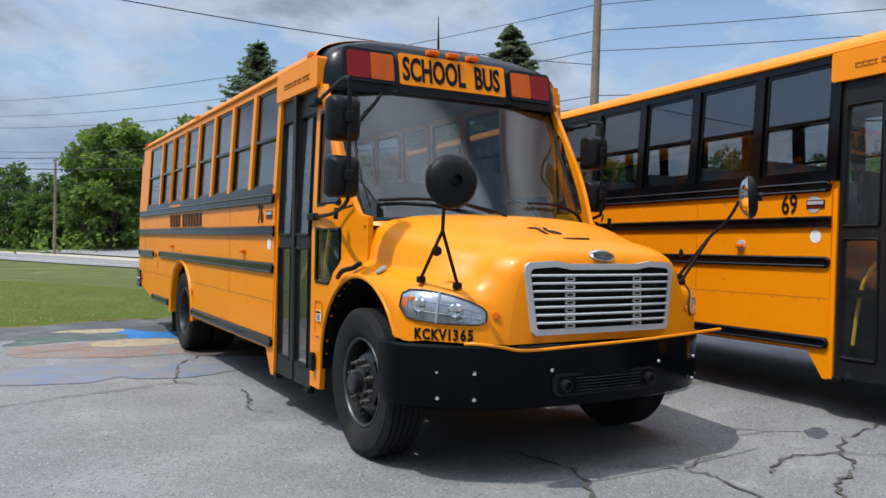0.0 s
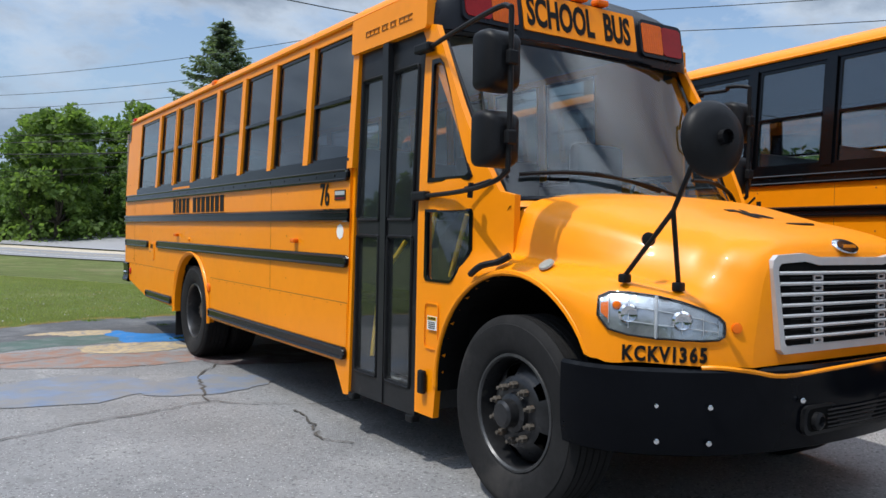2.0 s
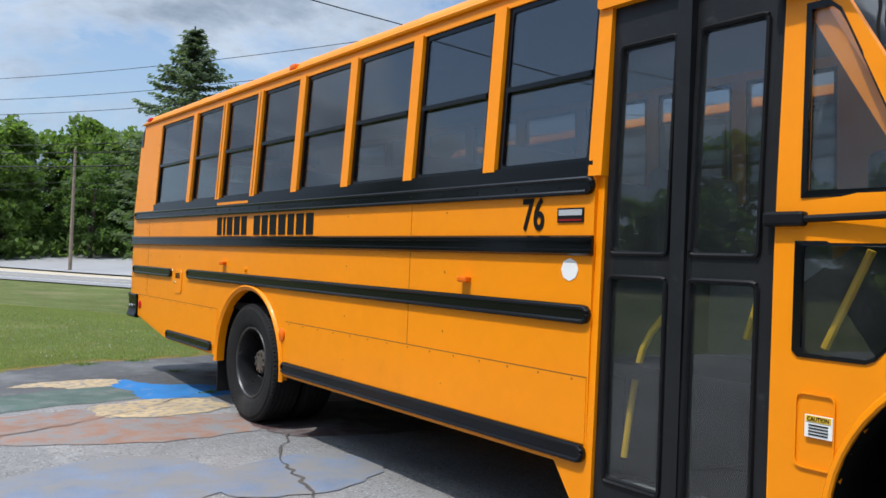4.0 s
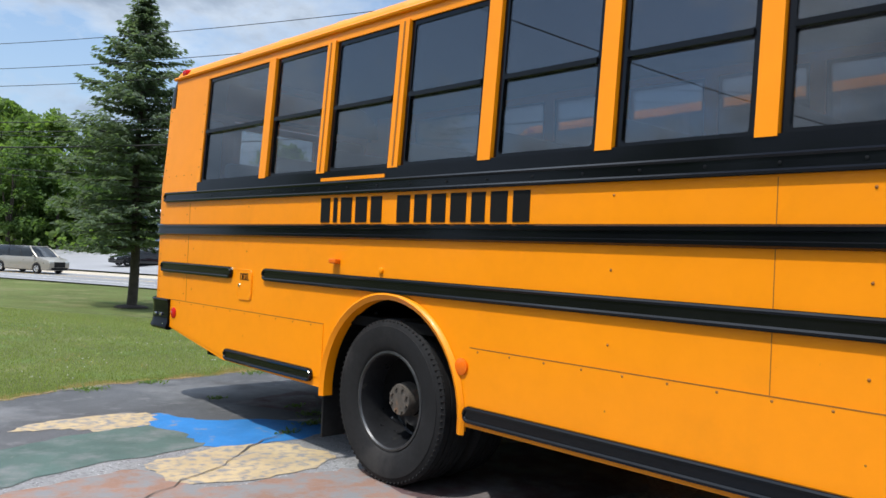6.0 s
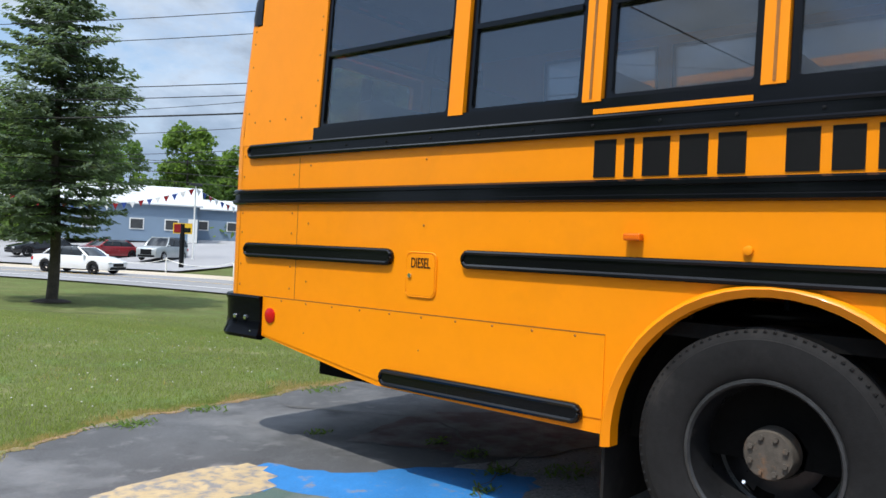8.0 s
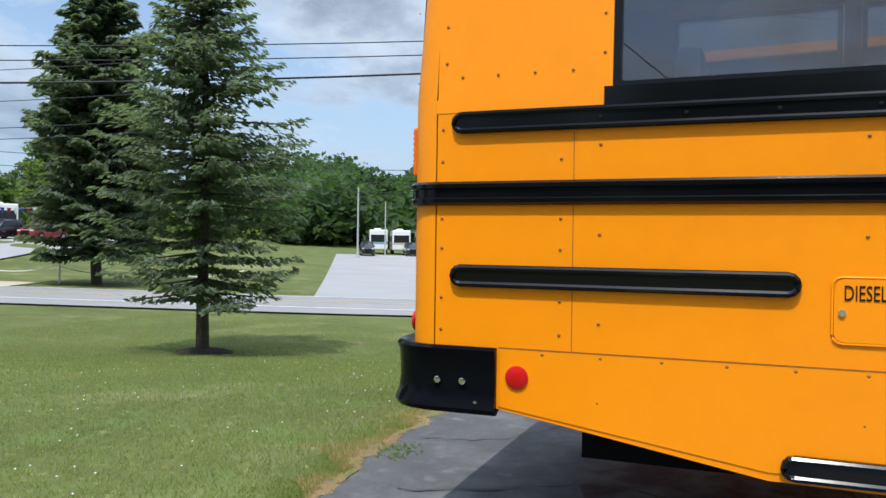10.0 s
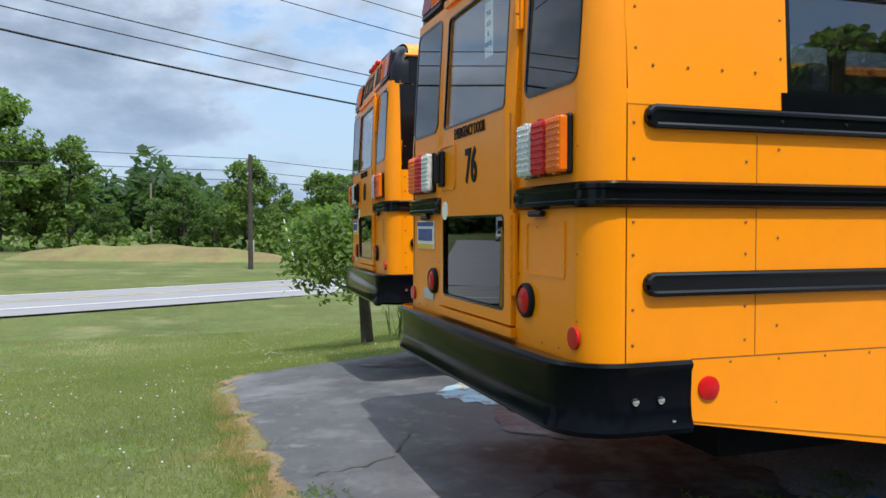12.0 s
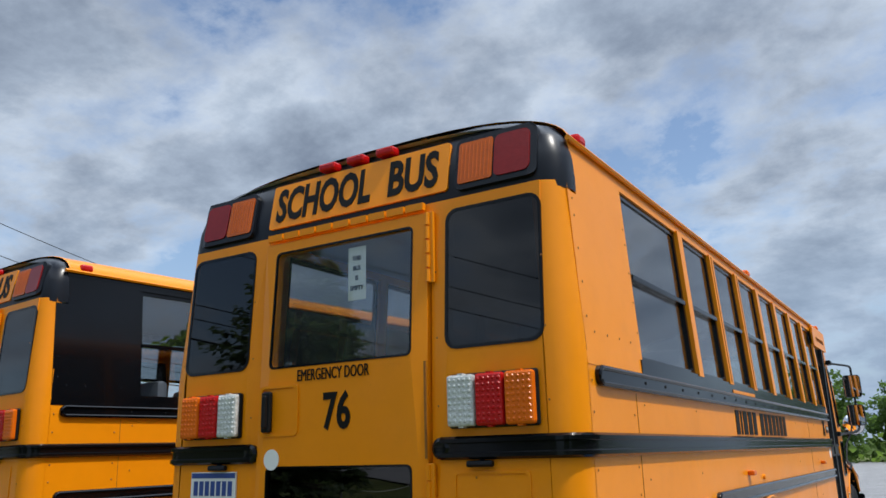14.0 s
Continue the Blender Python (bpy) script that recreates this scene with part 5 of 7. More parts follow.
    part("handrail", tube(bmesh.new(), bend([(-1.02, 1.12, 1.15), (-1.02, 1.0, 1.55), (-1.02, 0.94, 1.72)], 3), 0.016, 8), HANDRAIL, bus, "yellow handrail", True)
    part("handrail", tube(bmesh.new(), [(-1.05, 0.78, 1.15), (-1.05, 0.62, 1.52)], 0.016, 8), HANDRAIL, bus, "yellow handrail", True)

    # mirrors
    for s in (-1, 1):
        mr = new("mirror_arm")
        mr.parent = bus
        px, py = (-1.36, -0.15) if s < 0 else (1.23, 0.38)
        bm = tube(bmesh.new(), bend([(s * 1.19, 0.86, 2.50), (s * 1.25, 0.6, 2.505), (px - s * 0.015, py + 0.17, 2.52), (px, py + 0.02, 2.50), (px, py, 2.42), (px, py, 1.80), (px, py + 0.03, 1.70), (px - s * 0.03, py + 0.23, 1.655), (s * 1.25, 0.45, 1.635), (s * 1.22, 0.86, 1.625)], 4), 0.014, 8)
        part("pole", bm, BLACKMAT, mr, "", True)
        for zz in (2.50, 1.625):
            part("bracket", B(*sorted((s * 1.185, s * 1.245)), 0.78, 0.94, zz - 0.025, zz + 0.03, bevel=0.012), BLACKMAT, mr)
        bm = tube(bmesh.new(), [(s * 1.24, 0.38, 1.655), (s * 1.15, 0.26, 1.70)], 0.008, 6)
        tube(bm, [(s * 1.26, 0.30, 1.60), (s * 1.255, 0.30, 1.68)], 0.016, 6)
        part("stay", bm, BLACKMAT, mr)
        for z0, z1 in ((2.105, 2.40), (1.735, 2.01)):
            zc, hz = (z0 + z1) / 2, (z1 - z0) / 2
            rows = []
            for yy, f in ((0.075, 0.97), (0.045, 1.0), (-0.01, 0.98), (-0.045, 0.88), (-0.068, 0.70), (-0.075, 0.4)):
                rows.append([(px + u * f, py + 0.09 + yy, zc + v * f) for u, v in rrect(-0.108, 0.108, -hz, hz, 0.04, 4)])
            bm = grid_faces(bmesh.new(), [r + r[:1] for r in rows])
            bm.faces.new([bm.verts.new(p) for p in rows[-1]])
            hs = part("mirror_head", bm, BLACKMAT, mr, "black plastic mirror housing", True)
            part("mirror_glass", plate(bmesh.new(), rrect(-0.098, 0.098, -hz + 0.01, hz - 0.01, 0.035), [], lambda u, v: (px + u, py + 0.162, zc + v), (0, -0.004, 0)), MIRROR, hs)
            part("clamp", B(px - 0.03, px + 0.03, py - 0.03, py + 0.005, zc - 0.035, zc + 0.035, bevel=0.008), BLACKMAT, hs)
        # crossview mirror on two struts
        cv = new("crossview_mirror")
        cv.parent = bus
        dc = Vector((s * 1.20, -1.20, 1.785 if s < 0 else 1.80))
        join = Vector((s * 1.10, -0.93, 1.52))
        bm = tube(bmesh.new(), [(s * 1.09, -0.66, 1.235), join], 0.011, 8)
        tube(bm, [(s * 0.935, -0.83, 1.205), join], 0.011, 8)
        tube(bm, bend([join, (s * 1.16, -1.05, 1.66), dc + Vector((0.02 * -s, 0.06, 0.02))], 4), 0.011, 8)
        for fx, fy, fz in ((1.09, -0.66, 1.225), (0.935, -0.83, 1.195)):
            box(bm, s * fx - 0.025, s * fx + 0.025, fy - 0.02, fy + 0.02, fz - 0.02, fz + 0.02, 0.008)
        part("strut", bm, BLACKMAT, cv, "", True)
        ax = Vector((0.12, 0.97, -0.05) if s < 0 else (-0.62, 0.78, -0.05)).normalized()
        part("dome_back", lathe(bmesh.new(), [(0.150, 0.02), (0.148, -0.002), (0.128, -0.026), (0.082, -0.041), (0.0, -0.046)], dc, ax, 32), BLACKMAT, cv, "black mirror back", True)
        part("dome_glass", lathe(bmesh.new(), [(0.148, 0.018), (0.118, 0.055), (0.064, 0.078), (0, 0.085)], dc, ax, 32), MIRROR, cv, "convex mirror glass", True)
        part("swivel", lathe(bmesh.new(), [(0.03, -0.07), (0.03, -0.04), (0, -0.04)], dc, ax, 12), BLACKMAT, cv)
        part("spot_mirror", lathe(bmesh.new(), [(0.0, -0.015), (0.03, -0.012), (0.032, 0.0), (0, 0.01)], (s * 1.03, -0.74, 1.40), (s * 0.4, -0.9, 0.1), 18), BLACKMAT, cv, "", True)

    # wheels
    wheel(bus, -1.06, 0.0, -1, True)
    wheel(bus, 1.06, 0.0, 1, True)
    wheel(bus, -1.05, ya + 0.025, -1, False)
    wheel(bus, 1.05, ya + 0.025, 1, False)
    part("front_axle", tube(bmesh.new(), [(-1.0, 0, 0.5), (1.0, 0, 0.5)], 0.07, 8), UNDER, bus)
    part("rear_axle", tube(bmesh.new(), [(-1.0, ya, 0.5), (1.0, ya, 0.5)], 0.1, 8), UNDER, bus)
    part("chassis", B(-0.45, 0.45, -0.85, 8.4 + L, 0.62, 0.9), UNDER, bus)

    # lettering on the door side
    sidef = lambda y, z, o=0.0035: frame_of((-SIDE - o, y, z), (0, -1, 0), (0, 0, 1))
    lettering(number, 0.225, sidef(2.19, 1.665), INK, bus, 0.72, 0.004)
    if not extra:
        y = 6.335
        for wdt in (0.125, 0.065, 0.14, 0.14, 0.13, None, 0.14, 0.13, 0.14, 0.145, 0.125, 0.14, 0.135):
            if wdt is None:
                y -= 0.105
                continue
            part("name_bar", B(-SIDE - 0.004, -SIDE, y - wdt + 0.022, y, 1.580, 1.740), INK, bus)
            y -= wdt + 0.018
    part("maker_badge", B(-SIDE - 0.006, -SIDE, 1.85, 2.02, 1.63, 1.70), BLACKMAT, bus, "small dark maker badge with a pale band")
    part("badge_band", B(-SIDE - 0.008, -SIDE - 0.004, 1.86, 2.01, 1.664, 1.692), SILVER, bus)
    part("badge_band", B(-SIDE - 0.008, -SIDE - 0.004, 1.86, 2.01, 1.638, 1.646), DKRED, bus)
    part("sticker", lathe(bmesh.new(), [(0.055, 0), (0.055, 0.003), (0, 0.003)], (-SIDE, 1.93, 1.405), (-1, 0, 0), 8), PAPER, bus, "white octagonal sticker")
    hat = part("fuel_door", plate(bmesh.new(), rrect(7.21 + L, 7.40 + L, 1.0, 1.215, 0.03, 3), [], lambda u, v: (-SIDE, u, v), (-0.008, 0, 0)), YELLOW, bus)
    part("fuel_door_edge", tube(bmesh.new(), [(-SIDE - 0.004, u, v) for u, v in rrect(7.205 + L, 7.405 + L, 0.995, 1.22, 0.03, 3) + [(7.405 + L, 1.19)]], 0.005, 5), YELLOW, bus)
    lettering("DIESEL", 0.075, sidef(7.305 + L, 1.165, 0.009), INK, hat, 0.6, 0.0)
    part("fuel_latch", lathe(bmesh.new(), [(0.012, 0), (0.012, 0.01), (0, 0.01)], (-SIDE - 0.006, 7.375 + L, 1.10), (-1, 0, 0), 10), CHROME, hat)
    if extra:
        part("logo_badge", lathe(bmesh.new(), [(0.07, 0), (0.07, 0.004), (0, 0.004)], (-SIDE, 2.0 - 0.05, 1.665), (-1, 0, 0), 20), SILVER, bus, "plain round grey badge")
        part("round_vent", lathe(bmesh.new(), [(0.05, 0), (0.05, 0.012), (0.03, 0.016), (0, 0.012)], (-SIDE, 2.7, 1.33), (-1, 0, 0), 20), SILVER, bus, "", True)
    bus.matrix_basis = m
    return bus


# ---------- ground ----------
ROAD_A, ROAD_D, ROAD_N = Vector((11.5, 41.0)), Vector((0.43, -0.903)), Vector((0.903, 0.43))
ROAD_W = 8.4


def smooth(t):
    t = min(1.0, max(0.0, t))
    return t * t * (3 - 2 * t)


def road_s(x, y):
    return (x - ROAD_A.x) * ROAD_N.x + (y - ROAD_A.y) * ROAD_N.y


def ground_z(x, y):
    s = road_s(x, y)
    along = (x - ROAD_A.x) * ROAD_D.x + (y - ROAD_A.y) * ROAD_D.y
    zr = -0.62 - 0.20 * smooth((along + 50) / 30) - 0.58 * smooth((along + 2) / 32)
    if s < 0:
        z = zr * smooth((s + 23) / 15)
        z += 0.14 * smooth((x - 1.2) / 2.0) * smooth((9.5 - y) / 6.0)
    else:
        z = zr + 1.2 * smooth((s - 12) / 90) + 17.0 * smooth((s - 115) / 150) * (0.2 + 0.8 * smooth(((y - 9) / max(30.0, x + 4) - 0.07) / 0.15)) + 1.7 * smooth((s - 12) / 24) * smooth((6 - along) / 14)
    return z


def sheet(name, xs, ys, mat, lift=0.0, keep=None):
    vid, verts, faces = {}, [], []
    for x in xs:
        for y in ys:
            vid[(x, y)] = len(verts)
            verts.append((x, y, ground_z(x, y) + lift))
    for a, c in zip(xs, xs[1:]):
        for d, e in zip(ys, ys[1:]):
            if keep is None or keep((a + c) / 2, (d + e) / 2):
                faces.append((vid[(a, d)], vid[(c, d)], vid[(c, e)], vid[(a, e)]))
    me = bpy.data.meshes.new(name)
    me.from_pydata(verts, [], faces)
    me.materials.append(mat)
    me.polygons.foreach_set("use_smooth", [True] * len(faces))
    return new(name, me)


def stops(lo, hi, fine_lo, fine_hi, d):
    out, v = [], fine_lo
    while v < fine_hi:
        out.append(round(v, 3))
        v += d
    far, stepv = [], d
    v = fine_hi
    while v < hi:
        far.append(v)
        stepv *= 1.25
        v += stepv
    far.append(hi)
    near, v, stepv = [], fine_lo - d, d
    while v > lo:
        near.append(v)
        stepv *= 1.25
        v -= stepv
    near.append(lo)
    return near[::-1] + out + far


GRASS = material("lawn", (0.120, 0.142, 0.047), 0.9, dark=0.68, scale=0.35, fine=6, bump=0.6, bump_scale=55,
                 spots=[((0.22, 0.20, 0.105), 0.07, 0.54, 0.72), ((0.23, 0.215, 0.11), 0.45, 0.54, 0.78), ((0.10, 0.155, 0.045), 1.3, 0.52, 0.72), ((0.19, 0.22, 0.085), 11.0, 0.58, 0.70)], spec=0.1)
ASPHALT = material("asphalt", (0.30, 0.302, 0.308), 0.88, dark=0.68, scale=0.9, fine=130, bump=0.9, bump_scale=130,
                   spots=[((0.21, 0.212, 0.22), 0.33, 0.5, 0.72), ((0.36, 0.36, 0.36), 1.6, 0.56, 0.8), ((0.12, 0.12, 0.125), 48, 0.54, 0.62), ((0.58, 0.58, 0.57), 62, 0.60, 0.66), ((0.18, 0.18, 0.185), 2.6, 0.62, 0.72)], spec=0.3)
ROADM = material("road_asphalt", (0.26, 0.26, 0.265), 0.9, dark=0.85, scale=0.3, fine=60, spec=0.3)
TAR = material("crack_tar", (0.105, 0.094, 0.082), 0.8, dark=0.6, scale=9)
GRAVEL = material("dry_edge", (0.30, 0.20, 0.10), 0.95, dark=0.6, scale=5, fine=70, bump=0.9, bump_scale=60,
                  spots=[((0.12, 0.15, 0.04), 3.0, 0.46, 0.58), ((0.17, 0.15, 0.13), 6.0, 0.52, 0.6)])
EARTH = material("beige_verge", (0.50, 0.43, 0.33), 0.95, dark=0.85, scale=0.5)

gx, gy = stops(-420, 520, -9, 48, 0.6), stops(-300, 520, -34, 60, 0.6)
ground = tagged(sheet("ground", gx, gy, GRASS, -0.02), "mown green lawn with dry patches", "lawn", kind="structure")

# parking lot: an irregular edge towards the lawn
LOT_EDGE = bend([(-60, -2.0, 0), (-20, 5.2, 0), (-8, 8.0, 0), (-3.2, 8.95, 0), (-2.3, 9.35, 0), (-1.5, 9.62, 0), (-0.8, 9.74, 0), (0.1, 9.82, 0), (1.0, 9.9, 0), (2.4, 9.95, 0), (3.9, 9.98, 0), (4.75, 9.92, 0), (5.25, 9.55, 0), (5.62, 8.8, 0), (5.85, 7.4, 0), (6.6, 5.6, 0), (9.0, 2.0, 0), (14, -6, 0), (22, -22, 0)], 8)
rng = random.Random(4)
edge = [(p.x + rng.uniform(-0.05, 0.05), p.y + rng.uniform(-0.05, 0.05)) for p in LOT_EDGE]


def edge_y(x):
    best = 1e9
    for (xa, yaa), (xb, yb) in zip(edge, edge[1:]):
        if xa <= x <= xb:
            best = yaa + (yb - yaa) * (x - xa) / max(1e-6, xb - xa)
            break
    return best


def in_lot(x, y):
    return edge[0][0] < x < edge[-1][0] and y < edge_y(x)


def lot_mesh():
    bm = bmesh.new()
    xs = [p[0] for p in edge]
    cols = []
    for x, y in edge:
        col = []
        for k in range(46):
            f = (k / 45) ** 1.6
            yy = y - f * (y + 60)
            drop = -0.06 if k == 0 else 0.0
            col.append((x, yy if k else y + 0.03, ground_z(x, yy) + 0.012 + drop))
        cols.append(col)
    grid_faces(bm, cols)
    bmesh.ops.recalc_face_normals(bm, faces=bm.faces[:])
    if sum(f.normal.z for f in bm.faces) < 0:
        bmesh.ops.reverse_faces(bm, faces=bm.faces[:])
    return bm


lot = tagged(part("parking_lot", lot_mesh(), ASPHALT, None, "", True), "worn grey asphalt parking lot with sealed cracks", "parking lot", kind="structure")

# dry gravel strip where lawn and asphalt meet
bm = bmesh.new()
rows = []
xk = -9.0
while xk < 5.2:
    y = edge_y(xk)
    w = max(0.012, 0.05 + 0.24 * noise.noise((xk * 1.7, 1, 0)) + 0.12 * noise.noise((xk * 14.0, 4, 0)) + rng.uniform(-0.03, 0.03))
    d = max(0.004, 0.015 + 0.10 * noise.noise((xk * 2.2, 9, 0)) + 0.07 * noise.noise((xk * 25.0, 2, 0)) + rng.uniform(-0.025, 0.025))
    rows.append([(xk, y - d, ground_z(xk, y) + 0.0155), (xk, y + 0.02, ground_z(xk, y) + 0.02), (xk, y + 0.03 + w * 0.5, ground_z(xk, y) + 0.012), (xk, y + 0.03 + w, ground_z(xk, y + w) - 0.03)])
    xk += 0.014
grid_faces(bm, rows)
part("gravel_edge", bm, GRAVEL, lot)

CRACKS = [
    [(-3.6, 2.5), (-2.75, 2.9), (-2.2, 3.05), (-1.75, 3.2), (-1.2, 2.8), (-0.4, 2.6)], [(-1.75, 3.2), (-1.62, 3.75), (-1.5, 4.3), (-1.1, 5.0)],
    [(-1.25, 2.6), (-1.32, 2.1), (-1.42, 1.75), (-1.3, 1.5)], [(-6, 4.9), (-3.2, 5.8), (-2.0, 6.35), (-1.3, 6.85), (-0.6, 7.2), (0.6, 7.4)],
    [(0.1, -1.0), (0.35, -1.05), (0.55, -1.25), (0.6, -1.5), (0.4, -2.2)], [(0.6, -1.25), (0.85, -1.1), (1.05, -1.12)],
    [(1.0, -1.55), (1.4, -1.35), (1.75, -1.5), (2.1, -1.35), (2.6, -1.3), (3.4, -1.1), (4.6, -0.9)], [(1.75, -1.5), (1.6, -1.75), (1.1, -1.95), (0.7, -2.4)], [(1.75, -1.5), (1.95, -1.8), (1.7, -2.2)],
    [(1.5, 0.9), (2.1, 0.6), (2.9, 0.45), (3.3, -0.1), (4.3, -0.6)], [(2.1, 0.6), (2.6, 1.1), (3.4, 1.5)], [(-0.4, 9.4), (-0.2, 9.0), (0.1, 8.3), (-0.3, 7.6), (-0.6, 7.2)],
    [(0.7, 9.7), (0.9, 9.2), (1.6, 8.9)], [(-0.2, -0.4), (-0.1, -0.9), (-0.4, -1.5)], [(2.9, -2.6), (2.4, -2.2), (1.95, -1.8)],
]
for line in CRACKS:
    pts = bend([(x, y, 0) for x, y in line], 8)
    w0 = rng.uniform(0.009, 0.020)
    rows = []
    for k, p in enumerate(pts):
        a, c = pts[max(0, k - 1)], pts[min(len(pts) - 1, k + 1)]
        t = (c - a).normalized()
        n = Vector((-t.y, t.x, 0))
        p = p + n * rng.uniform(-0.03, 0.03)
        w = w0 * rng.uniform(0.2, 1.1)
        rows.append([(q.x, q.y, ground_z(q.x, q.y) + 0.0225) for q in (p - n * w, p + n * w)])
    part("crack_seal", grid_faces(bmesh.new(), rows), TAR, lot)

# darker sealed surface at the back of the lot
SEALED = material("sealed_asphalt", (0.105, 0.107, 0.113), 0.7, dark=0.62, scale=1.1, fine=120, bump=0.4, bump_scale=150,
                  spots=[((0.165, 0.167, 0.172), 0.75, 0.50, 0.66), ((0.055, 0.055, 0.058), 1.9, 0.58, 0.70), ((0.14, 0.14, 0.142), 5.0, 0.56, 0.68), ((0.22, 0.22, 0.21), 95, 0.62, 0.68)], spec=0.4)
rows = []
xk = -9.0
while xk < 6.3:
    ye = edge_y(xk) - 0.01
    y0 = min(ye - 0.05, 7.3 + 0.035 * xk * abs(xk) * 0.2 + 0.5 * noise.noise((xk * 0.7, 0, 5)) + 0.12 * noise.noise((xk * 4, 0, 6)))
    rows.append([(xk, y0 + (ye - y0) * j / 7, ground_z(xk, y0 + (ye - y0) * j / 7) + 0.0128) for j in range(8)])
    xk += 0.08
bm = grid_faces(bmesh.new(), rows)
bmesh.ops.recalc_face_normals(bm, faces=bm.faces[:])
if sum(f.normal.z for f in bm.faces) < 0:
    bmesh.ops.reverse_faces(bm, faces=bm.faces[:])
part("sealed_surface", bm, SEALED, lot, "darker sealed asphalt")

# worn ground paint
ASPH = (0.19, 0.19, 0.193)


def worn(name, color, lo, hi, s=7.0):
    return material(name, color, 0.85, dark=0.75, scale=2.5, fine=60, bump=0.3, bump_scale=120, spots=[(ASPH, s, lo, hi), ((0.2, 0.19, 0.17), 19, 0.64, 0.72)])


P_BLUE = worn("paint_blue", (0.02, 0.19, 0.50), 0.60, 0.72, 5)
P_PALE = worn("paint_pale_blue", (0.33, 0.50, 0.60), 0.5, 0.6)
P_TAN = worn("paint_tan", (0.52, 0.40, 0.23), 0.47, 0.62, 15)
P_GREEN = worn("paint_green", (0.075, 0.125, 0.11), 0.48, 0.80, 3)
P_RED = worn("paint_maroon", (0.10, 0.055, 0.055), 0.42, 0.7, 3)
P_ORANGE = worn("paint_orange", (0.31, 0.18, 0.13), 0.42, 0.60, 5)
P_FADED = worn("paint_faded_blue", (0.17, 0.225, 0.33), 0.36, 0.58, 3)
PATCHES = [
    (P_BLUE, [(-1.50, 8.22), (-1.22, 7.72), (-0.78, 7.52), (-0.55, 7.05), (-0.80, 6.88), (-1.28, 6.85), (-1.66, 6.98), (-1.62, 7.5), (-1.80, 7.9)]),
    (P_TAN, [(-2.62, 8.12), (-2.22, 8.32), (-1.52, 8.25), (-1.70, 7.85), (-2.05, 7.7), (-2.2, 7.95)]),
    (P_GREEN, [(-2.9, 7.5), (-2.2, 7.75), (-1.72, 7.78), (-1.62, 7.3), (-1.72, 6.98), (-2.5, 6.9), (-3.2, 6.7)]),
    (P_TAN, [(-2.2, 6.75), (-1.6, 6.9), (-1.15, 6.75), (-1.05, 6.3), (-1.5, 6.1), (-2.1, 6.2)]),
    (P_ORANGE, [(-3.2, 6.5), (-2.3, 6.7), (-2.1, 6.15), (-1.5, 6.05), (-1.1, 5.9), (-1.2, 5.3), (-2.0, 5.2), (-3.0, 5.6)]),
    (P_RED, [(-1.1, 5.9), (-0.2, 6.1), (0.6, 5.6), (0.2, 4.6), (-1.0, 4.9), (-1.2, 5.3)]),
    (P_RED, [(-0.75, 8.3), (0.2, 8.5), (0.9, 8.0), (0.9, 7.2), (-0.2, 7.3)]),
    (P_FADED, [(-3.4, 4.6), (-2.4, 4.9), (-1.9, 4.2), (-2.5, 3.6), (-3.6, 3.9)]),
    (P_FADED, [(-2.2, 4.1), (-1.3, 4.4), (-0.9, 3.9), (-1.4, 3.5), (-2.0, 3.6)]),
    (P_PALE, [(2.35, 8.35), (2.7, 8.3), (3.25, 7.6), (2.85, 7.35), (2.55, 7.6), (2.05, 7.75), (2.0, 8.1)]),
    (P_TAN, [(2.75, 8.1), (3.3, 7.75), (3.6, 7.3), (3.1, 7.15), (2.75, 7.5)]),
    (P_GREEN, [(2.2, 7.9), (2.75, 7.45), (2.6, 6.9), (2.0, 6.8), (1.5, 7.2), (1.7, 7.7)]),
    (P_PALE, [(1.5, 7.3), (2.0, 7.0), (1.9, 6.6), (1.3, 6.8)]),
    (P_RED, [(1.2, 8.3), (1.9, 8.1), (1.6, 7.4), (1.0, 7.2), (0.9, 7.9)]),
    (P_RED, [(4.2, 8.3), (4.9, 8.5), (5.0, 7.6), (4.3, 7.4)]),
]
for n_p, (mt, loop) in enumerate(PATCHES):
    pts = bend([(x, y, 0) for x, y in loop + loop[:1]], 6)[:-1]
    pts = [(p.x + rng.uniform(-0.04, 0.04), p.y + rng.uniform(-0.04, 0.04)) for p in pts]
    bm = bmesh.new()
    vs = [bm.verts.new((x, y, ground_z(x, y) + 0.0150 + 0.0004 * n_p)) for x, y in pts]
    bm.faces.new(vs)
    bmesh.ops.triangulate(bm, faces=bm.faces[:])
    bmesh.ops.recalc_face_normals(bm, faces=bm.faces[:])
    if bm.faces[0].normal.z < 0:
        bmesh.ops.reverse_faces(bm, faces=bm.faces[:])
    part("paint_patch", bm, mt, lot, "worn chalky ground paint")


# road, along the lawn
def road_strip(name, s0, s1, a0, a1, mat, lift, parent=None, step=3.0):
    rows = []
    n = int((a1 - a0) / step) + 1
    m = max(1, int(abs(s1 - s0) / 2.5))
    for k in range(n + 1):
        a = a0 + (a1 - a0) * k / n
        row = []
        for j in range(m + 1):
            s = s0 + (s1 - s0) * j / m
            p = ROAD_A + ROAD_D * a + ROAD_N * s
            row.append((p.x, p.y, ground_z(p.x, p.y) + lift))
        rows.append(row)
    bm = grid_faces(bmesh.new(), rows)
    bmesh.ops.recalc_face_normals(bm, faces=bm.faces[:])
    if sum(f.normal.z for f in bm.faces) < 0:
        bmesh.ops.reverse_faces(bm, faces=bm.faces[:])
    return part(name, bm, mat, parent, "", True)


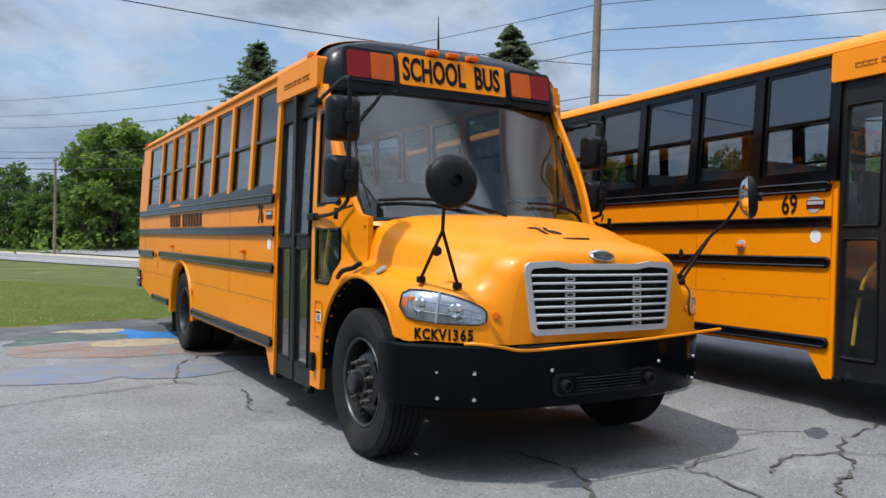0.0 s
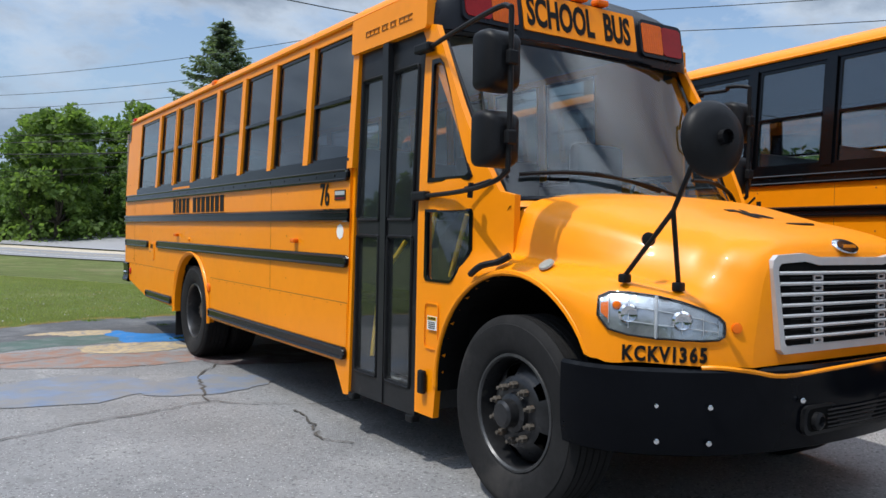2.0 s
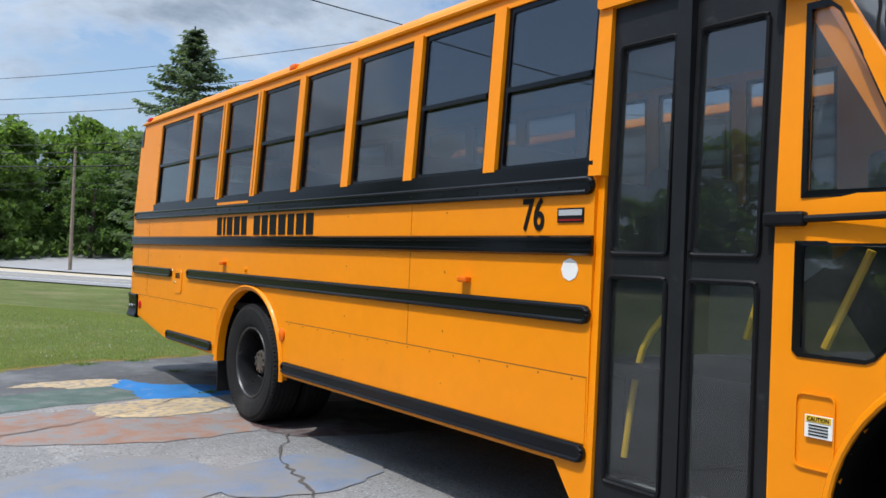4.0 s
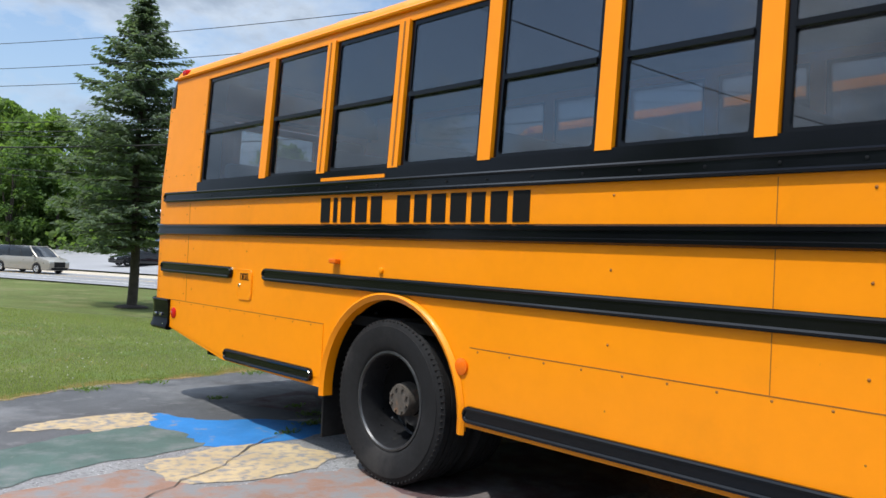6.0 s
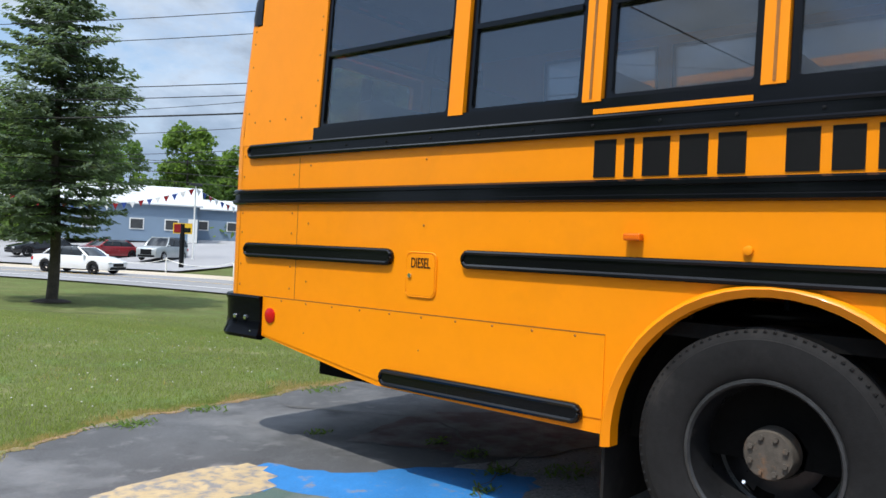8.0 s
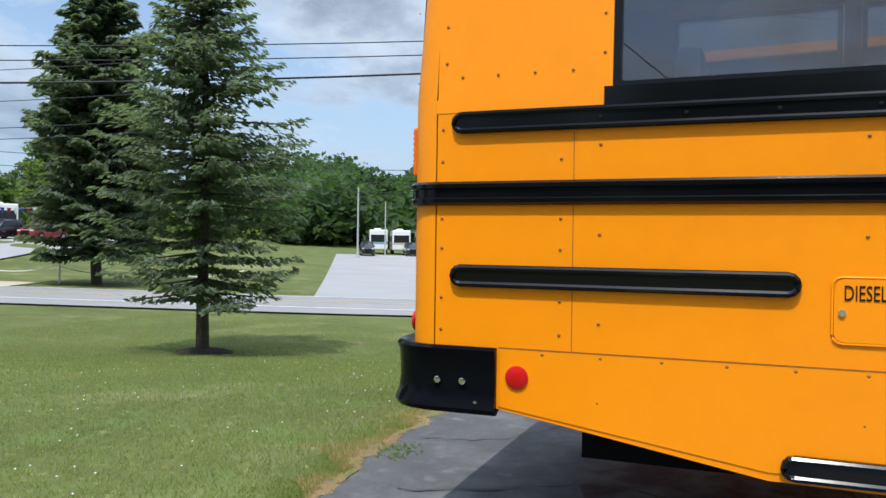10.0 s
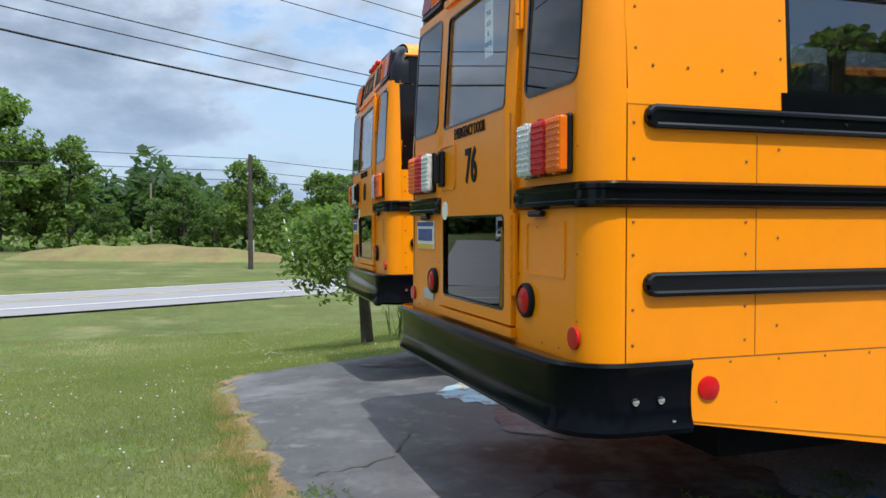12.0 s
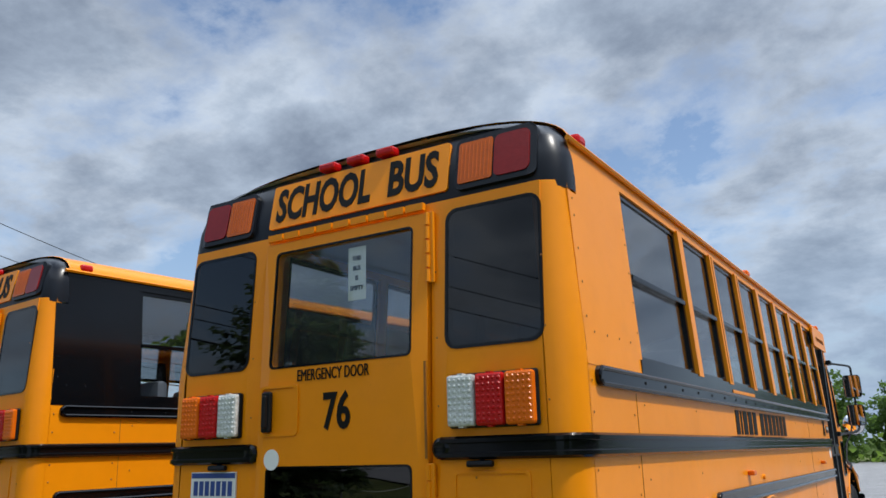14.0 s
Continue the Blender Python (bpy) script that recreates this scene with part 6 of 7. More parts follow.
road = tagged(road_strip("road", 0, ROAD_W, -160, 160, ROADM, 0.05), "grey two-lane asphalt road with white edge lines", "road", kind="structure")
road_strip("edge_line", 2.2, 2.35, -160, 160, WHITEP, 0.06, road)
road_strip("edge_line", 8.1, 8.22, -160, 160, WHITEP, 0.06, road)
road_strip("centre_line", 5.1, 5.22, -160, 160, HANDRAIL, 0.06, road)
verge = tagged(road_strip("verge", ROAD_W + 0.05, ROAD_W + 4.0, -75, 6, EARTH, 0.02), "beige gravel verge beside the road", "verge", kind="structure")


# ---------- foliage ----------
def leafy(name, color, dark=0.78, thru=0.42):
    m = material(name, color, 0.65, dark=dark, scale=0.6, fine=5, island=0.45, spec=0.25)
    nt = m.node_tree
    out = [n for n in nt.nodes if n.type == "OUTPUT_MATERIAL"][0]
    b = nt.nodes["Principled BSDF"]
    tl = nt.nodes.new("ShaderNodeBsdfTranslucent")
    tl.inputs[0].default_value = rgb((color[0] * 1.6, color[1] * 1.7, color[2] * 0.9))
    mx = nt.nodes.new("ShaderNodeMixShader")
    mx.inputs[0].default_value = thru
    nt.links.new(b.outputs[0], mx.inputs[1])
    nt.links.new(tl.outputs[0], mx.inputs[2])
    nt.links.new(mx.outputs[0], out.inputs[0])
    return m


LEAF = leafy("leaf_green", (0.105, 0.175, 0.055))
LEAF_FAR = leafy("far_leaf", (0.070, 0.125, 0.052))
LEAF_B = leafy("leaf_light", (0.15, 0.23, 0.065))
NEEDLE = leafy("spruce_needles", (0.150, 0.200, 0.135), 0.7, 0.4)
BLADE = leafy("grass_blade", (0.270, 0.318, 0.115), 0.72, 0.45)
DRYBLADE = leafy("dry_grass", (0.45, 0.36, 0.18), 0.8, 0.4)
BARK = material("bark", (0.10, 0.08, 0.065), 0.9, dark=0.5, scale=5, bump=0.8, bump_scale=25)
MULCH = material("mulch", (0.045, 0.032, 0.025), 0.95, dark=0.5, scale=12, bump=0.8, bump_scale=50)
POLEW = material("pole_wood", (0.30, 0.235, 0.18), 0.85, dark=0.65, scale=2.0, fine=30, bump=0.4, bump_scale=30)
POLED = material("dark_pole_wood", (0.07, 0.055, 0.045), 0.85, dark=0.6, scale=2)
WIRE = material("wire_black", (0.012, 0.012, 0.013), 0.6)
PETAL = material("clover_white", (0.75, 0.75, 0.70), 0.8)


def cards(centres, normals, ups, w, h, rnd):
    """Leaf cards: one kite each, slightly folded."""
    n = len(centres)
    side = np.cross(normals, ups)
    side /= np.linalg.norm(side, axis=1, keepdims=True) + 1e-9
    ww, hh = (w * (0.6 + 0.8 * rnd.random(n)))[:, None], (h * (0.6 + 0.8 * rnd.random(n)))[:, None]
    a = centres - ups * hh * 0.5
    b = centres + side * ww * 0.5 + ups * hh * 0.05 + normals * ww * 0.12
    c = centres + ups * hh * 0.5
    d = centres - side * ww * 0.5 + ups * hh * 0.05 + normals * ww * 0.12
    v = np.stack([a, b, c, d], 1).reshape(-1, 3)
    f = np.arange(4 * n).reshape(-1, 4)
    return v, f


def np_part(name, v, f, mat, parent=None):
    me = bpy.data.meshes.new(name)
    me.from_pydata(v.tolist(), [], f.tolist())
    me.materials.append(mat)
    ob = new(name, me)
    if parent is not None:
        ob.parent = parent
    return ob


def unit(rnd, n):
    v = rnd.normal(size=(n, 3))
    return v / np.linalg.norm(v, axis=1, keepdims=True)


def broadleaf(seed, h, w, trunk_h, leaves, size, mat, label, lean=0.0, forks=7, girth=1.0):
    """A trunk with limbs and a crown of leaf cards gathered in uneven clumps."""
    rnd = np.random.RandomState(seed)
    tr = tagged(new("tree"), label, "tree")
    bm = bmesh.new()
    r0 = h * 0.022 * girth
    top = Vector((lean * h, 0, h * 0.8))
    tube(bm, bend([(0, 0, -0.2), (lean * h * 0.2, 0.02 * h, trunk_h), (lean * h * 0.6, -0.01 * h, h * 0.5), top], 4), [r0 * (1.25 - 0.085 * k) for k in range(13)], 8)
    heads = []
    for k in range(forks):
        q = 2 * math.pi * (k + rnd.rand() * 0.7) / forks
        z0 = trunk_h * (0.8 + 0.5 * rnd.rand())
        rr = w * 0.5 * (0.5 + 0.35 * rnd.rand())
        z1 = trunk_h + (h - trunk_h) * (0.15 + 0.6 * rnd.rand())
        e = Vector((rr * math.cos(q), rr * math.sin(q), z1))
        s = Vector((lean * h * 0.25, 0, z0))
        tube(bm, bend([s, s.lerp(e, 0.5) + Vector((0, 0, -0.04 * h)), e], 4), [r0 * (0.55 - 0.05 * j) for j in range(9)], 6)
        heads.append(np.array(e))
    part("trunk", bm, BARK, tr, "", True)
    clumps = 26 + int(leaves / 220)
    cz = trunk_h * 0.75 + (h - trunk_h * 0.75) * rnd.rand(clumps) ** 0.85
    f = (cz - trunk_h * 0.75) / (h - trunk_h * 0.75)
    rad = w * 0.5 * np.sqrt(np.clip(1 - ((f - 0.38) / 0.66) ** 2, 0.03, 1)) * (0.55 + 0.5 * rnd.rand(clumps))
    q = rnd.rand(clumps) * 2 * np.pi
    cc = np.stack([rad * np.cos(q) + lean * h * 0.5, rad * np.sin(q), cz], 1)
    cr = w * (0.10 + 0.10 * rnd.rand(clumps))
    pick = rnd.randint(0, clumps, leaves)
    p = cc[pick] + unit(rnd, leaves) * (cr[pick] * (0.45 + 0.65 * rnd.rand(leaves)))[:, None] * np.array([1.15, 1.15, 0.75])
    nrm = unit(rnd, leaves)
    nrm[:, 2] = np.abs(nrm[:, 2]) + 0.3
    nrm /= np.linalg.norm(nrm, axis=1, keepdims=True)
    up = np.cross(nrm, unit(rnd, leaves))
    up /= np.linalg.norm(up, axis=1, keepdims=True)
    v, fc = cards(p, nrm, up, size * 0.75, size, rnd)
    np_part("crown", v, fc, mat, tr)
    return tr


def spruce(seed, h, w, label, size=0.30, clear=0.1):
    """Whorls of drooping boughs on a straight trunk."""
    rnd = np.random.RandomState(seed)
    tr = tagged(new("spruce_tree"), label, "tree")
    bm = bmesh.new()
    n = 14
    tube(bm, [(0.02 * h * math.sin(k * 0.7) * 0.3, 0, -0.3 + (h + 0.25) * k / n) for k in range(n + 1)], [h * 0.0135 * (1.15 - k / n) + 0.01 for k in range(n + 1)], 8)
    P, N, U = [], [], []
    z = h * clear
    while z < h * 0.985:
        f = z / h
        length = w * 0.5 * min(1.0, (1 - f) / 0.46) ** 0.82 * (0.85 if f < clear + 0.05 else 1.0) + 0.12
        m = 9 if f < 0.7 else 7
        for k in range(m):
            q = rnd.rand() * 2 * np.pi
            L = length * (0.42 + 0.68 * rnd.rand() ** 0.8)
            d = np.array([math.cos(q), math.sin(q), 0])
            rise = 0.25 - 0.55 * (1 - f)
            if L > 0.5 and rnd.rand() < 0.35:
                tube(bm, [(0, 0, z), tuple(d * L * 0.55 + np.array([0, 0, z + rise * L * 0.35])), tuple(d * L * 0.95 + np.array([0, 0, z + rise * L * 0.55]))], [0.03, 0.02, 0.006], 5)
            cnt = int(16 + 44 * L)
            t = rnd.rand(cnt) ** 0.7
            c = d[None] * (t * L)[:, None]
            c[:, 2] = z + rise * L * t * (1 - 0.35 * t) + 0.10 * L * t ** 3
            spread = 0.10 + 0.22 * L * t * (1.05 - 0.55 * t)
            sd = np.array([-d[1], d[0], 0])
            off = (rnd.rand(cnt) - 0.5) * 2 * spread
            c += sd[None] * off[:, None]
            c[:, 2] -= np.abs(off) * 0.35 + rnd.rand(cnt) * 0.10
            P.append(c)
            u = d[None] * 0.8 + sd[None] * np.sign(off)[:, None] * 0.6 + np.array([0, 0, -0.35])[None] + rnd.normal(size=(cnt, 3)) * 0.25
            U.append(u / np.linalg.norm(u, axis=1, keepdims=True))
            nn = np.array([0, 0, 1.0])[None] + rnd.normal(size=(cnt, 3)) * 0.45
            N.append(nn / np.linalg.norm(nn, axis=1, keepdims=True))
        z += 0.12 + 0.20 * (1 - f)
    part("trunk", bm, BARK, tr, "", True)
    P, N, U = np.concatenate(P), np.concatenate(N), np.concatenate(U)
    N = N - U * np.sum(N * U, 1, keepdims=True)
    N /= np.linalg.norm(N, axis=1, keepdims=True) + 1e-9
    v, fc = cards(P, N, U, size * 0.42, size, rnd)
    np_part("crown", v, fc, NEEDLE, tr)
    return tr


def plant(x, y):
    return Vector((x, y, ground_z(x, y) - 0.02))


def put(tree, x, y, turn=0.0, scale=1.0, stretch=1.0):
    tree.matrix_basis = Matrix.Translation(plant(x, y)) @ Matrix.Rotation(turn, 4, "Z") @ Matrix.Diagonal((scale, scale, scale * stretch, 1))
    return tree


put(spruce(1, 11.5, 5.5, "tall blue-green spruce on the lawn", 0.21, 0.2), 7.2, 30.7)
put(spruce(2, 9.0, 4.3, "blue-green spruce beside the utility pole", 0.19, 0.15), 9.93, 18.84, 1.0)
put(spruce(3, 17.0, 6.5, "distant dark spruce beyond the road", 0.45), 26.6, 38.6, 2.0)
for x, y in ((7.2, 30.7), (9.93, 18.84)):
    p = plant(x, y)
    ring = lathe(bmesh.new(), [(0.62, 0.0), (0.5, 0.05), (0.2, 0.09), (0, 0.1)], p + Vector((0, 0, 0.02)), (0, 0, 1), 20)
    for v in ring.verts:
        v.co.x += rng.uniform(-0.05, 0.05)
        v.co.y += rng.uniform(-0.05, 0.05)
    tagged(part("mulch_ring", ring, MULCH, None, "", True), "dark mulch mound round a spruce trunk", "mulch", "mulch rings")

put(broadleaf(21, 2.3, 2.5, 0.95, 3800, 0.115, LEAF_B, "small leaning ornamental tree beside the lot", 0.16, 8, 1.9), 9.5, 7.4, 0.8)
# clump of long leaves at its foot
rnd = np.random.RandomState(8)
n_l = 320
base = np.stack([rnd.normal(size=n_l) * 0.16, rnd.normal(size=n_l) * 0.22], 1)
q = rnd.rand(n_l) * 2 * np.pi
L = 0.45 + 0.25 * rnd.rand(n_l)
out = np.stack([np.cos(q), np.sin(q)], 1) * (0.2 + 0.3 * rnd.rand(n_l))[:, None]
lp = plant(8.95, 6.55)
vs, fs = [], []
for k in range(n_l):
    s_ = np.array([-math.sin(q[k]), math.cos(q[k])]) * 0.012
    for t, zz in ((0, 0), (0.5, 0.85), (0.85, 0.95), (1.0, 0.72)):
        c = base[k] + out[k] * t
        wd = 1 - 0.8 * t
        vs += [(c[0] - s_[0] * wd, c[1] - s_[1] * wd, zz * L[k]), (c[0] + s_[0] * wd, c[1] + s_[1] * wd, zz * L[k])]
    b0 = 8 * k
    fs += [(b0 + 2 * j, b0 + 2 * j + 1, b0 + 2 * j + 3, b0 + 2 * j + 2) for j in range(3)]
lily = np_part("daylily_clump", np.array(vs), np.array(fs), LEAF_B)
lily.matrix_basis = Matrix.Translation(lp)
tagged(lily, "green clump of long arching leaves", "plant")
wp = plant(7.9, 5.45)
wb = B(-1.6, 1.6, -0.05, 0.05, -0.1, 0.50, bevel=0.01)
wbo = tagged(part("low_wall", wb, WHITEP), "low white painted wall behind the lot", "wall")
wbo.matrix_basis = Matrix.Translation(wp) @ Matrix.Rotation(radians(-62), 4, "Z")

# woods: a few trees, copied with other turns and sizes
protos = [broadleaf(31 + k, h, w, t, 3600, s, mt, "leafy green woodland tree", 0.02 * (k - 2), 6)
          for k, (h, w, t, s, mt) in enumerate(((13, 9, 2.2, 0.62, LEAF), (11, 8.5, 1.2, 0.6, LEAF_B), (14.5, 8, 3.0, 0.62, LEAF), (9, 8, 0.6, 0.58, LEAF), (12, 7, 1.5, 0.6, LEAF_B)))]
spots_w = []
wr = random.Random(12)


def wood(cx, cy, yaw0, yaw1, d0, d1, n, lo, hi, keep=lambda x, y: True):
    for k in range(n):
        for _ in range(20):
            a, d = radians(wr.uniform(yaw0, yaw1)), wr.uniform(d0, d1)
            x, y = cx - d * math.sin(a), cy + d * math.cos(a)
            if keep(x, y) and all((x - u) ** 2 + (y - v) ** 2 > 9 for u, v, _ in spots_w):
                spots_w.append((x, y, wr.uniform(lo, hi)))
                break


def beyond(x, y):
    s = road_s(x, y)
    return s > 17


def off_drive(x, y):
    s, a = road_s(x, y), (x - ROAD_A.x) * ROAD_D.x + (y - ROAD_A.y) * ROAD_D.y
    return s > 20 and not (25 < x < 110 and -0.18 < (y - 20) / max(1, x - 20) < 0.65 and x < 112)


wood(-3, 0, 6, -4, 92, 120, 20, 0.55, 0.85, beyond)
wood(-3, 0, -4, -26, 86, 116, 48, 0.88, 1.14, beyond)
wood(-3, 0, -26, -50, 112, 145, 44, 0.65, 0.98, beyond)
wood(-4, 10, -76, -92, 82, 100, 20, 0.36, 0.54, off_drive)
wood(-4, 10, -92, -128, 78, 102, 60, 0.46, 0.68, lambda x, y: road_s(x, y) > 24)
wood(-4, 10, -128, -165, 60, 95, 34, 0.55, 0.95)
wood(0, 0, 168, 200, 58, 80, 16, 0.55, 0.8)
wood(-4, 4, 50, 150, 44, 62, 52, 0.85, 1.25)
wood(-4, 4, 20, 60, 70, 95, 22, 0.7, 1.0, lambda x, y: road_s(x, y) < -8)
spots_w += [(79.3, 26.6, 0.95), (81, 24.2, 0.76), (80, 21.0, 0.66), (82, 17.5, 0.48), (76.2, 10.4, 0.76), (78, 12.3, 0.6)]
first = [False] * 5
for x, y, sc in spots_w:
    k = wr.randrange(5)
    m = Matrix.Translation(plant(x, y)) @ Matrix.Rotation(wr.uniform(0, 6.28), 4, "Z") @ Matrix.Diagonal((sc, sc, sc * wr.uniform(0.9, 1.15), 1))
    if not first[k]:
        protos[k].matrix_basis, first[k] = m, True
        tagged(protos[k], group="woods round the lot")
    else:
        copy_thing(protos[k], m)

# far wooded hill: crowns only, too many to count
rnd = np.random.RandomState(77)
P = []
for k in range(1300):
    a, d = math.radians(-52 - 42 * rnd.rand()), 150 + 170 * rnd.rand()
    x, y = -4 - d * math.sin(a), 10 + d * math.cos(a)
    hh = 6 + 8 * rnd.rand() ** 2 + 3 * math.sin(a * 40)
    c = np.array([x, y, ground_z(x, y) + hh * 0.55])
    P.append(c + unit(rnd, 66) * np.array([4.2, 4.2, hh * 0.52]) * (0.7 + 0.3 * rnd.rand(66))[:, None])
P = np.concatenate(P)
N = unit(rnd, len(P))
N[:, 2] = np.abs(N[:, 2]) + 0.4
N /= np.linalg.norm(N, axis=1, keepdims=True)
U = np.cross(N, unit(rnd, len(P)))
U /= np.linalg.norm(U, axis=1, keepdims=True)
v, fc = cards(P, N, U, 1.5, 1.9, rnd)
tagged(np_part("hill_woods", v, fc, LEAF_FAR), "dark green wooded hill in the distance", "woods", kind="stuff")
# low bank of dry grass before the trees
DRYBANK = material("dry_bank", (0.22, 0.18, 0.085), 0.95, dark=0.7, scale=0.4, fine=5, spots=[((0.16, 0.17, 0.06), 0.35, 0.5, 0.62)], spec=0.1)
rows = []
for j in range(25):
    v_ = j / 24 * 2 - 1
    row = []
    for k in range(13):
        u_ = k / 12 * 2 - 1
        x, y = 66 + 5 * u_ + 3.0 * v_, 13.0 + 11 * v_
        lift = 1.15 * max(0.0, 1 - u_ * u_) * max(0.0, 1 - v_ * v_) ** 0.6 * (1 + 0.25 * noise.noise((x * 0.3, y * 0.3, 1)))
        row.append((x, y, ground_z(x, y) - 0.06 + lift))
    rows.append(row)
tagged(part("grass_bank", grid_faces(bmesh.new(), rows), DRYBANK, None, "", True), "low brown bank of dry grass before the woods", "bank", kind="structure")
# undergrowth at the foot of the woods
P = []
for x, y, sc in spots_w:
    for _ in range(3):
        c = np.array([x + rnd.normal() * 4, y + rnd.normal() * 4, 0])
        c[2] = ground_z(c[0], c[1]) + 0.8
        P.append(c + rnd.normal(size=(45, 3)) * np.array([1.6, 1.6, 0.7]))
P = np.concatenate(P)
N = unit(rnd, len(P))
U = np.cross(N, unit(rnd, len(P)))
U /= np.linalg.norm(U, axis=1, keepdims=True)
v, fc = cards(P, N, U, 0.5, 0.65, rnd)
tagged(np_part("undergrowth", v, fc, LEAF_B), "green undergrowth along the edge of the woods", "bushes", kind="stuff")

# lawn blades near the path
N_B = 430000
bx, by = -9.0 + 27.0 * rnd.rand(N_B * 2) ** 1.3, 9.0 + 17.0 * rnd.rand(N_B * 2) ** 2.2
ok = np.array([not in_lot(x, y - 0.10) for x, y in zip(bx, by)])
bx, by = bx[ok][:N_B], by[ok][:N_B]
gx_, gy_ = rnd.uniform(5.4, 18, 90000), 9.0 - 8.0 * rnd.rand(90000) ** 1.4
ok = np.array([not in_lot(x, y - 0.10) for x, y in zip(gx_, gy_)])
bx, by = np.concatenate([bx, gx_[ok]]), np.concatenate([by, gy_[ok]])
ex = rnd.uniform(-7, 3.5, 64000)
ey = np.array([edge_y(x) for x in ex]) + np.abs(rnd.normal(size=64000)) * 0.12 - 0.015
bx, by = np.concatenate([bx, ex]), np.concatenate([by, ey])
bz = np.array([ground_z(x, y) for x, y in zip(bx, by)]) - 0.02
edge_d = np.array([y - edge_y(x) for x, y in zip(bx, by)])
clump = np.array([noise.noise((x * 1.3, y * 1.3, 3)) + 0.6 * noise.noise((x * 5, y * 5, 7)) for x, y in zip(bx, by)])


def blades(name, mask, mat, h0, h1, label):
    x, y, z = bx[mask], by[mask], bz[mask]
    n = len(x)
    qq = rnd.rand(n) * 2 * np.pi
    hh = h0 + (h1 - h0) * rnd.rand(n)
    w = 0.0025 + 0.003 * rnd.rand(n)
    lean = hh * (0.2 + 0.7 * rnd.rand(n))
    q2 = rnd.rand(n) * 2 * np.pi
    a = np.stack([x - w * np.cos(qq), y - w * np.sin(qq), z], 1)
    b = np.stack([x + w * np.cos(qq), y + w * np.sin(qq), z], 1)
    c = np.stack([x + lean * np.cos(q2), y + lean * np.sin(q2), z + hh], 1)
    v = np.stack([a, b, c], 1).reshape(-1, 3)
    tagged(np_part(name, v, np.arange(3 * n).reshape(-1, 3), mat), label, "grass", kind="stuff")


fringe = np.array([0.16 + 0.55 * max(-0.2, noise.noise((x * 1.7, 1, 0))) + 0.25 * noise.noise((x * 7, y * 7, 2)) for x, y in zip(bx, by)])
dry = ((edge_d < fringe) & (bx > -6) & (rnd.rand(len(bx)) < 0.7)) | ((clump > 0.42) & (rnd.rand(len(bx)) < 0.2))
blades("lawn_grass", ~dry, BLADE, 0.016, 0.042, "short green lawn blades")
blades("dry_grass", dry, DRYBLADE, 0.02, 0.06, "straw-coloured dry grass at the asphalt edge")
# weeds in the crack behind the rear wheel and along the lot's edge
wv, wf = [], []
for cx_, cy_, n_w, sp in ((-0.62, 7.22, 60, 0.06), (-0.95, 7.05, 40, 0.05), (-0.40, 7.55, 50, 0.07), (-0.35, 7.9, 40, 0.05), (-0.75, 8.55, 30, 0.05), (-0.30, 6.95, 70, 0.10), (-1.55, 9.5, 80, 0.10), (-0.9, 9.62, 70, 0.08), (0.3, 9.72, 80, 0.1)):
    for _ in range(n_w):
        x0, y0 = cx_ + rnd.normal() * sp, cy_ + rnd.normal() * sp * 0.6
        z0, q0, h0_ = ground_z(x0, y0) + 0.012, rnd.rand() * 6.283, 0.014 + 0.028 * rnd.rand()
        dx, dy = math.cos(q0), math.sin(q0)
        b0 = len(wv)
        wv += [(x0 - dy * 0.005, y0 + dx * 0.005, z0), (x0 + dy * 0.005, y0 - dx * 0.005, z0), (x0 + dx * h0_ * 0.9 + dy * 0.006, y0 + dy * h0_ * 0.9 - dx * 0.006, z0 + h0_ * 0.7), (x0 + dx * h0_ * 1.2, y0 + dy * h0_ * 1.2, z0 + h0_ * 0.55)]
        wf.append((b0, b0 + 1, b0 + 2, b0 + 3))
tagged(np_part("weeds", np.array(wv), np.array(wf), LEAF_B), "small green weeds growing in the asphalt crack", "weeds", kind="stuff")
# clover heads
sel = rnd.choice(len(bx), 2200, replace=False)
cm = (clump[sel] > -0.05) & (edge_d[sel] > 0.4) & (by[sel] < 16)
bm = bmesh.new()
for k in sel[cm]:
    lathe(bm, [(0.0, 0.0), (0.0065, 0.003), (0.007, 0.008), (0.0, 0.012)], (bx[k], by[k], bz[k] + 0.03 + 0.02 * rnd.rand()), (0, 0, 1), 5)
tagged(part("clover_flowers", bm, PETAL), "scattered white clover heads in the lawn", "flowers", kind="stuff")


# ---------- poles and wires ----------
def pole(x, y, h, r, mat, label, lean=(0, 0), kind="utility_pole"):
    p = plant(x, y)
    top = Vector((lean[0], lean[1], h))
    ob = tagged(new(kind), label, "pole")
    part("mast", tube(bmesh.new(), [Vector((0, 0, -0.4)), top * 0.3, top * 0.65, top], [r, r * 0.93, r * 0.8, r * 0.68], 12), mat, ob, "", True)
    ob.matrix_basis = Matrix.Translation(p)
    return ob, p, top


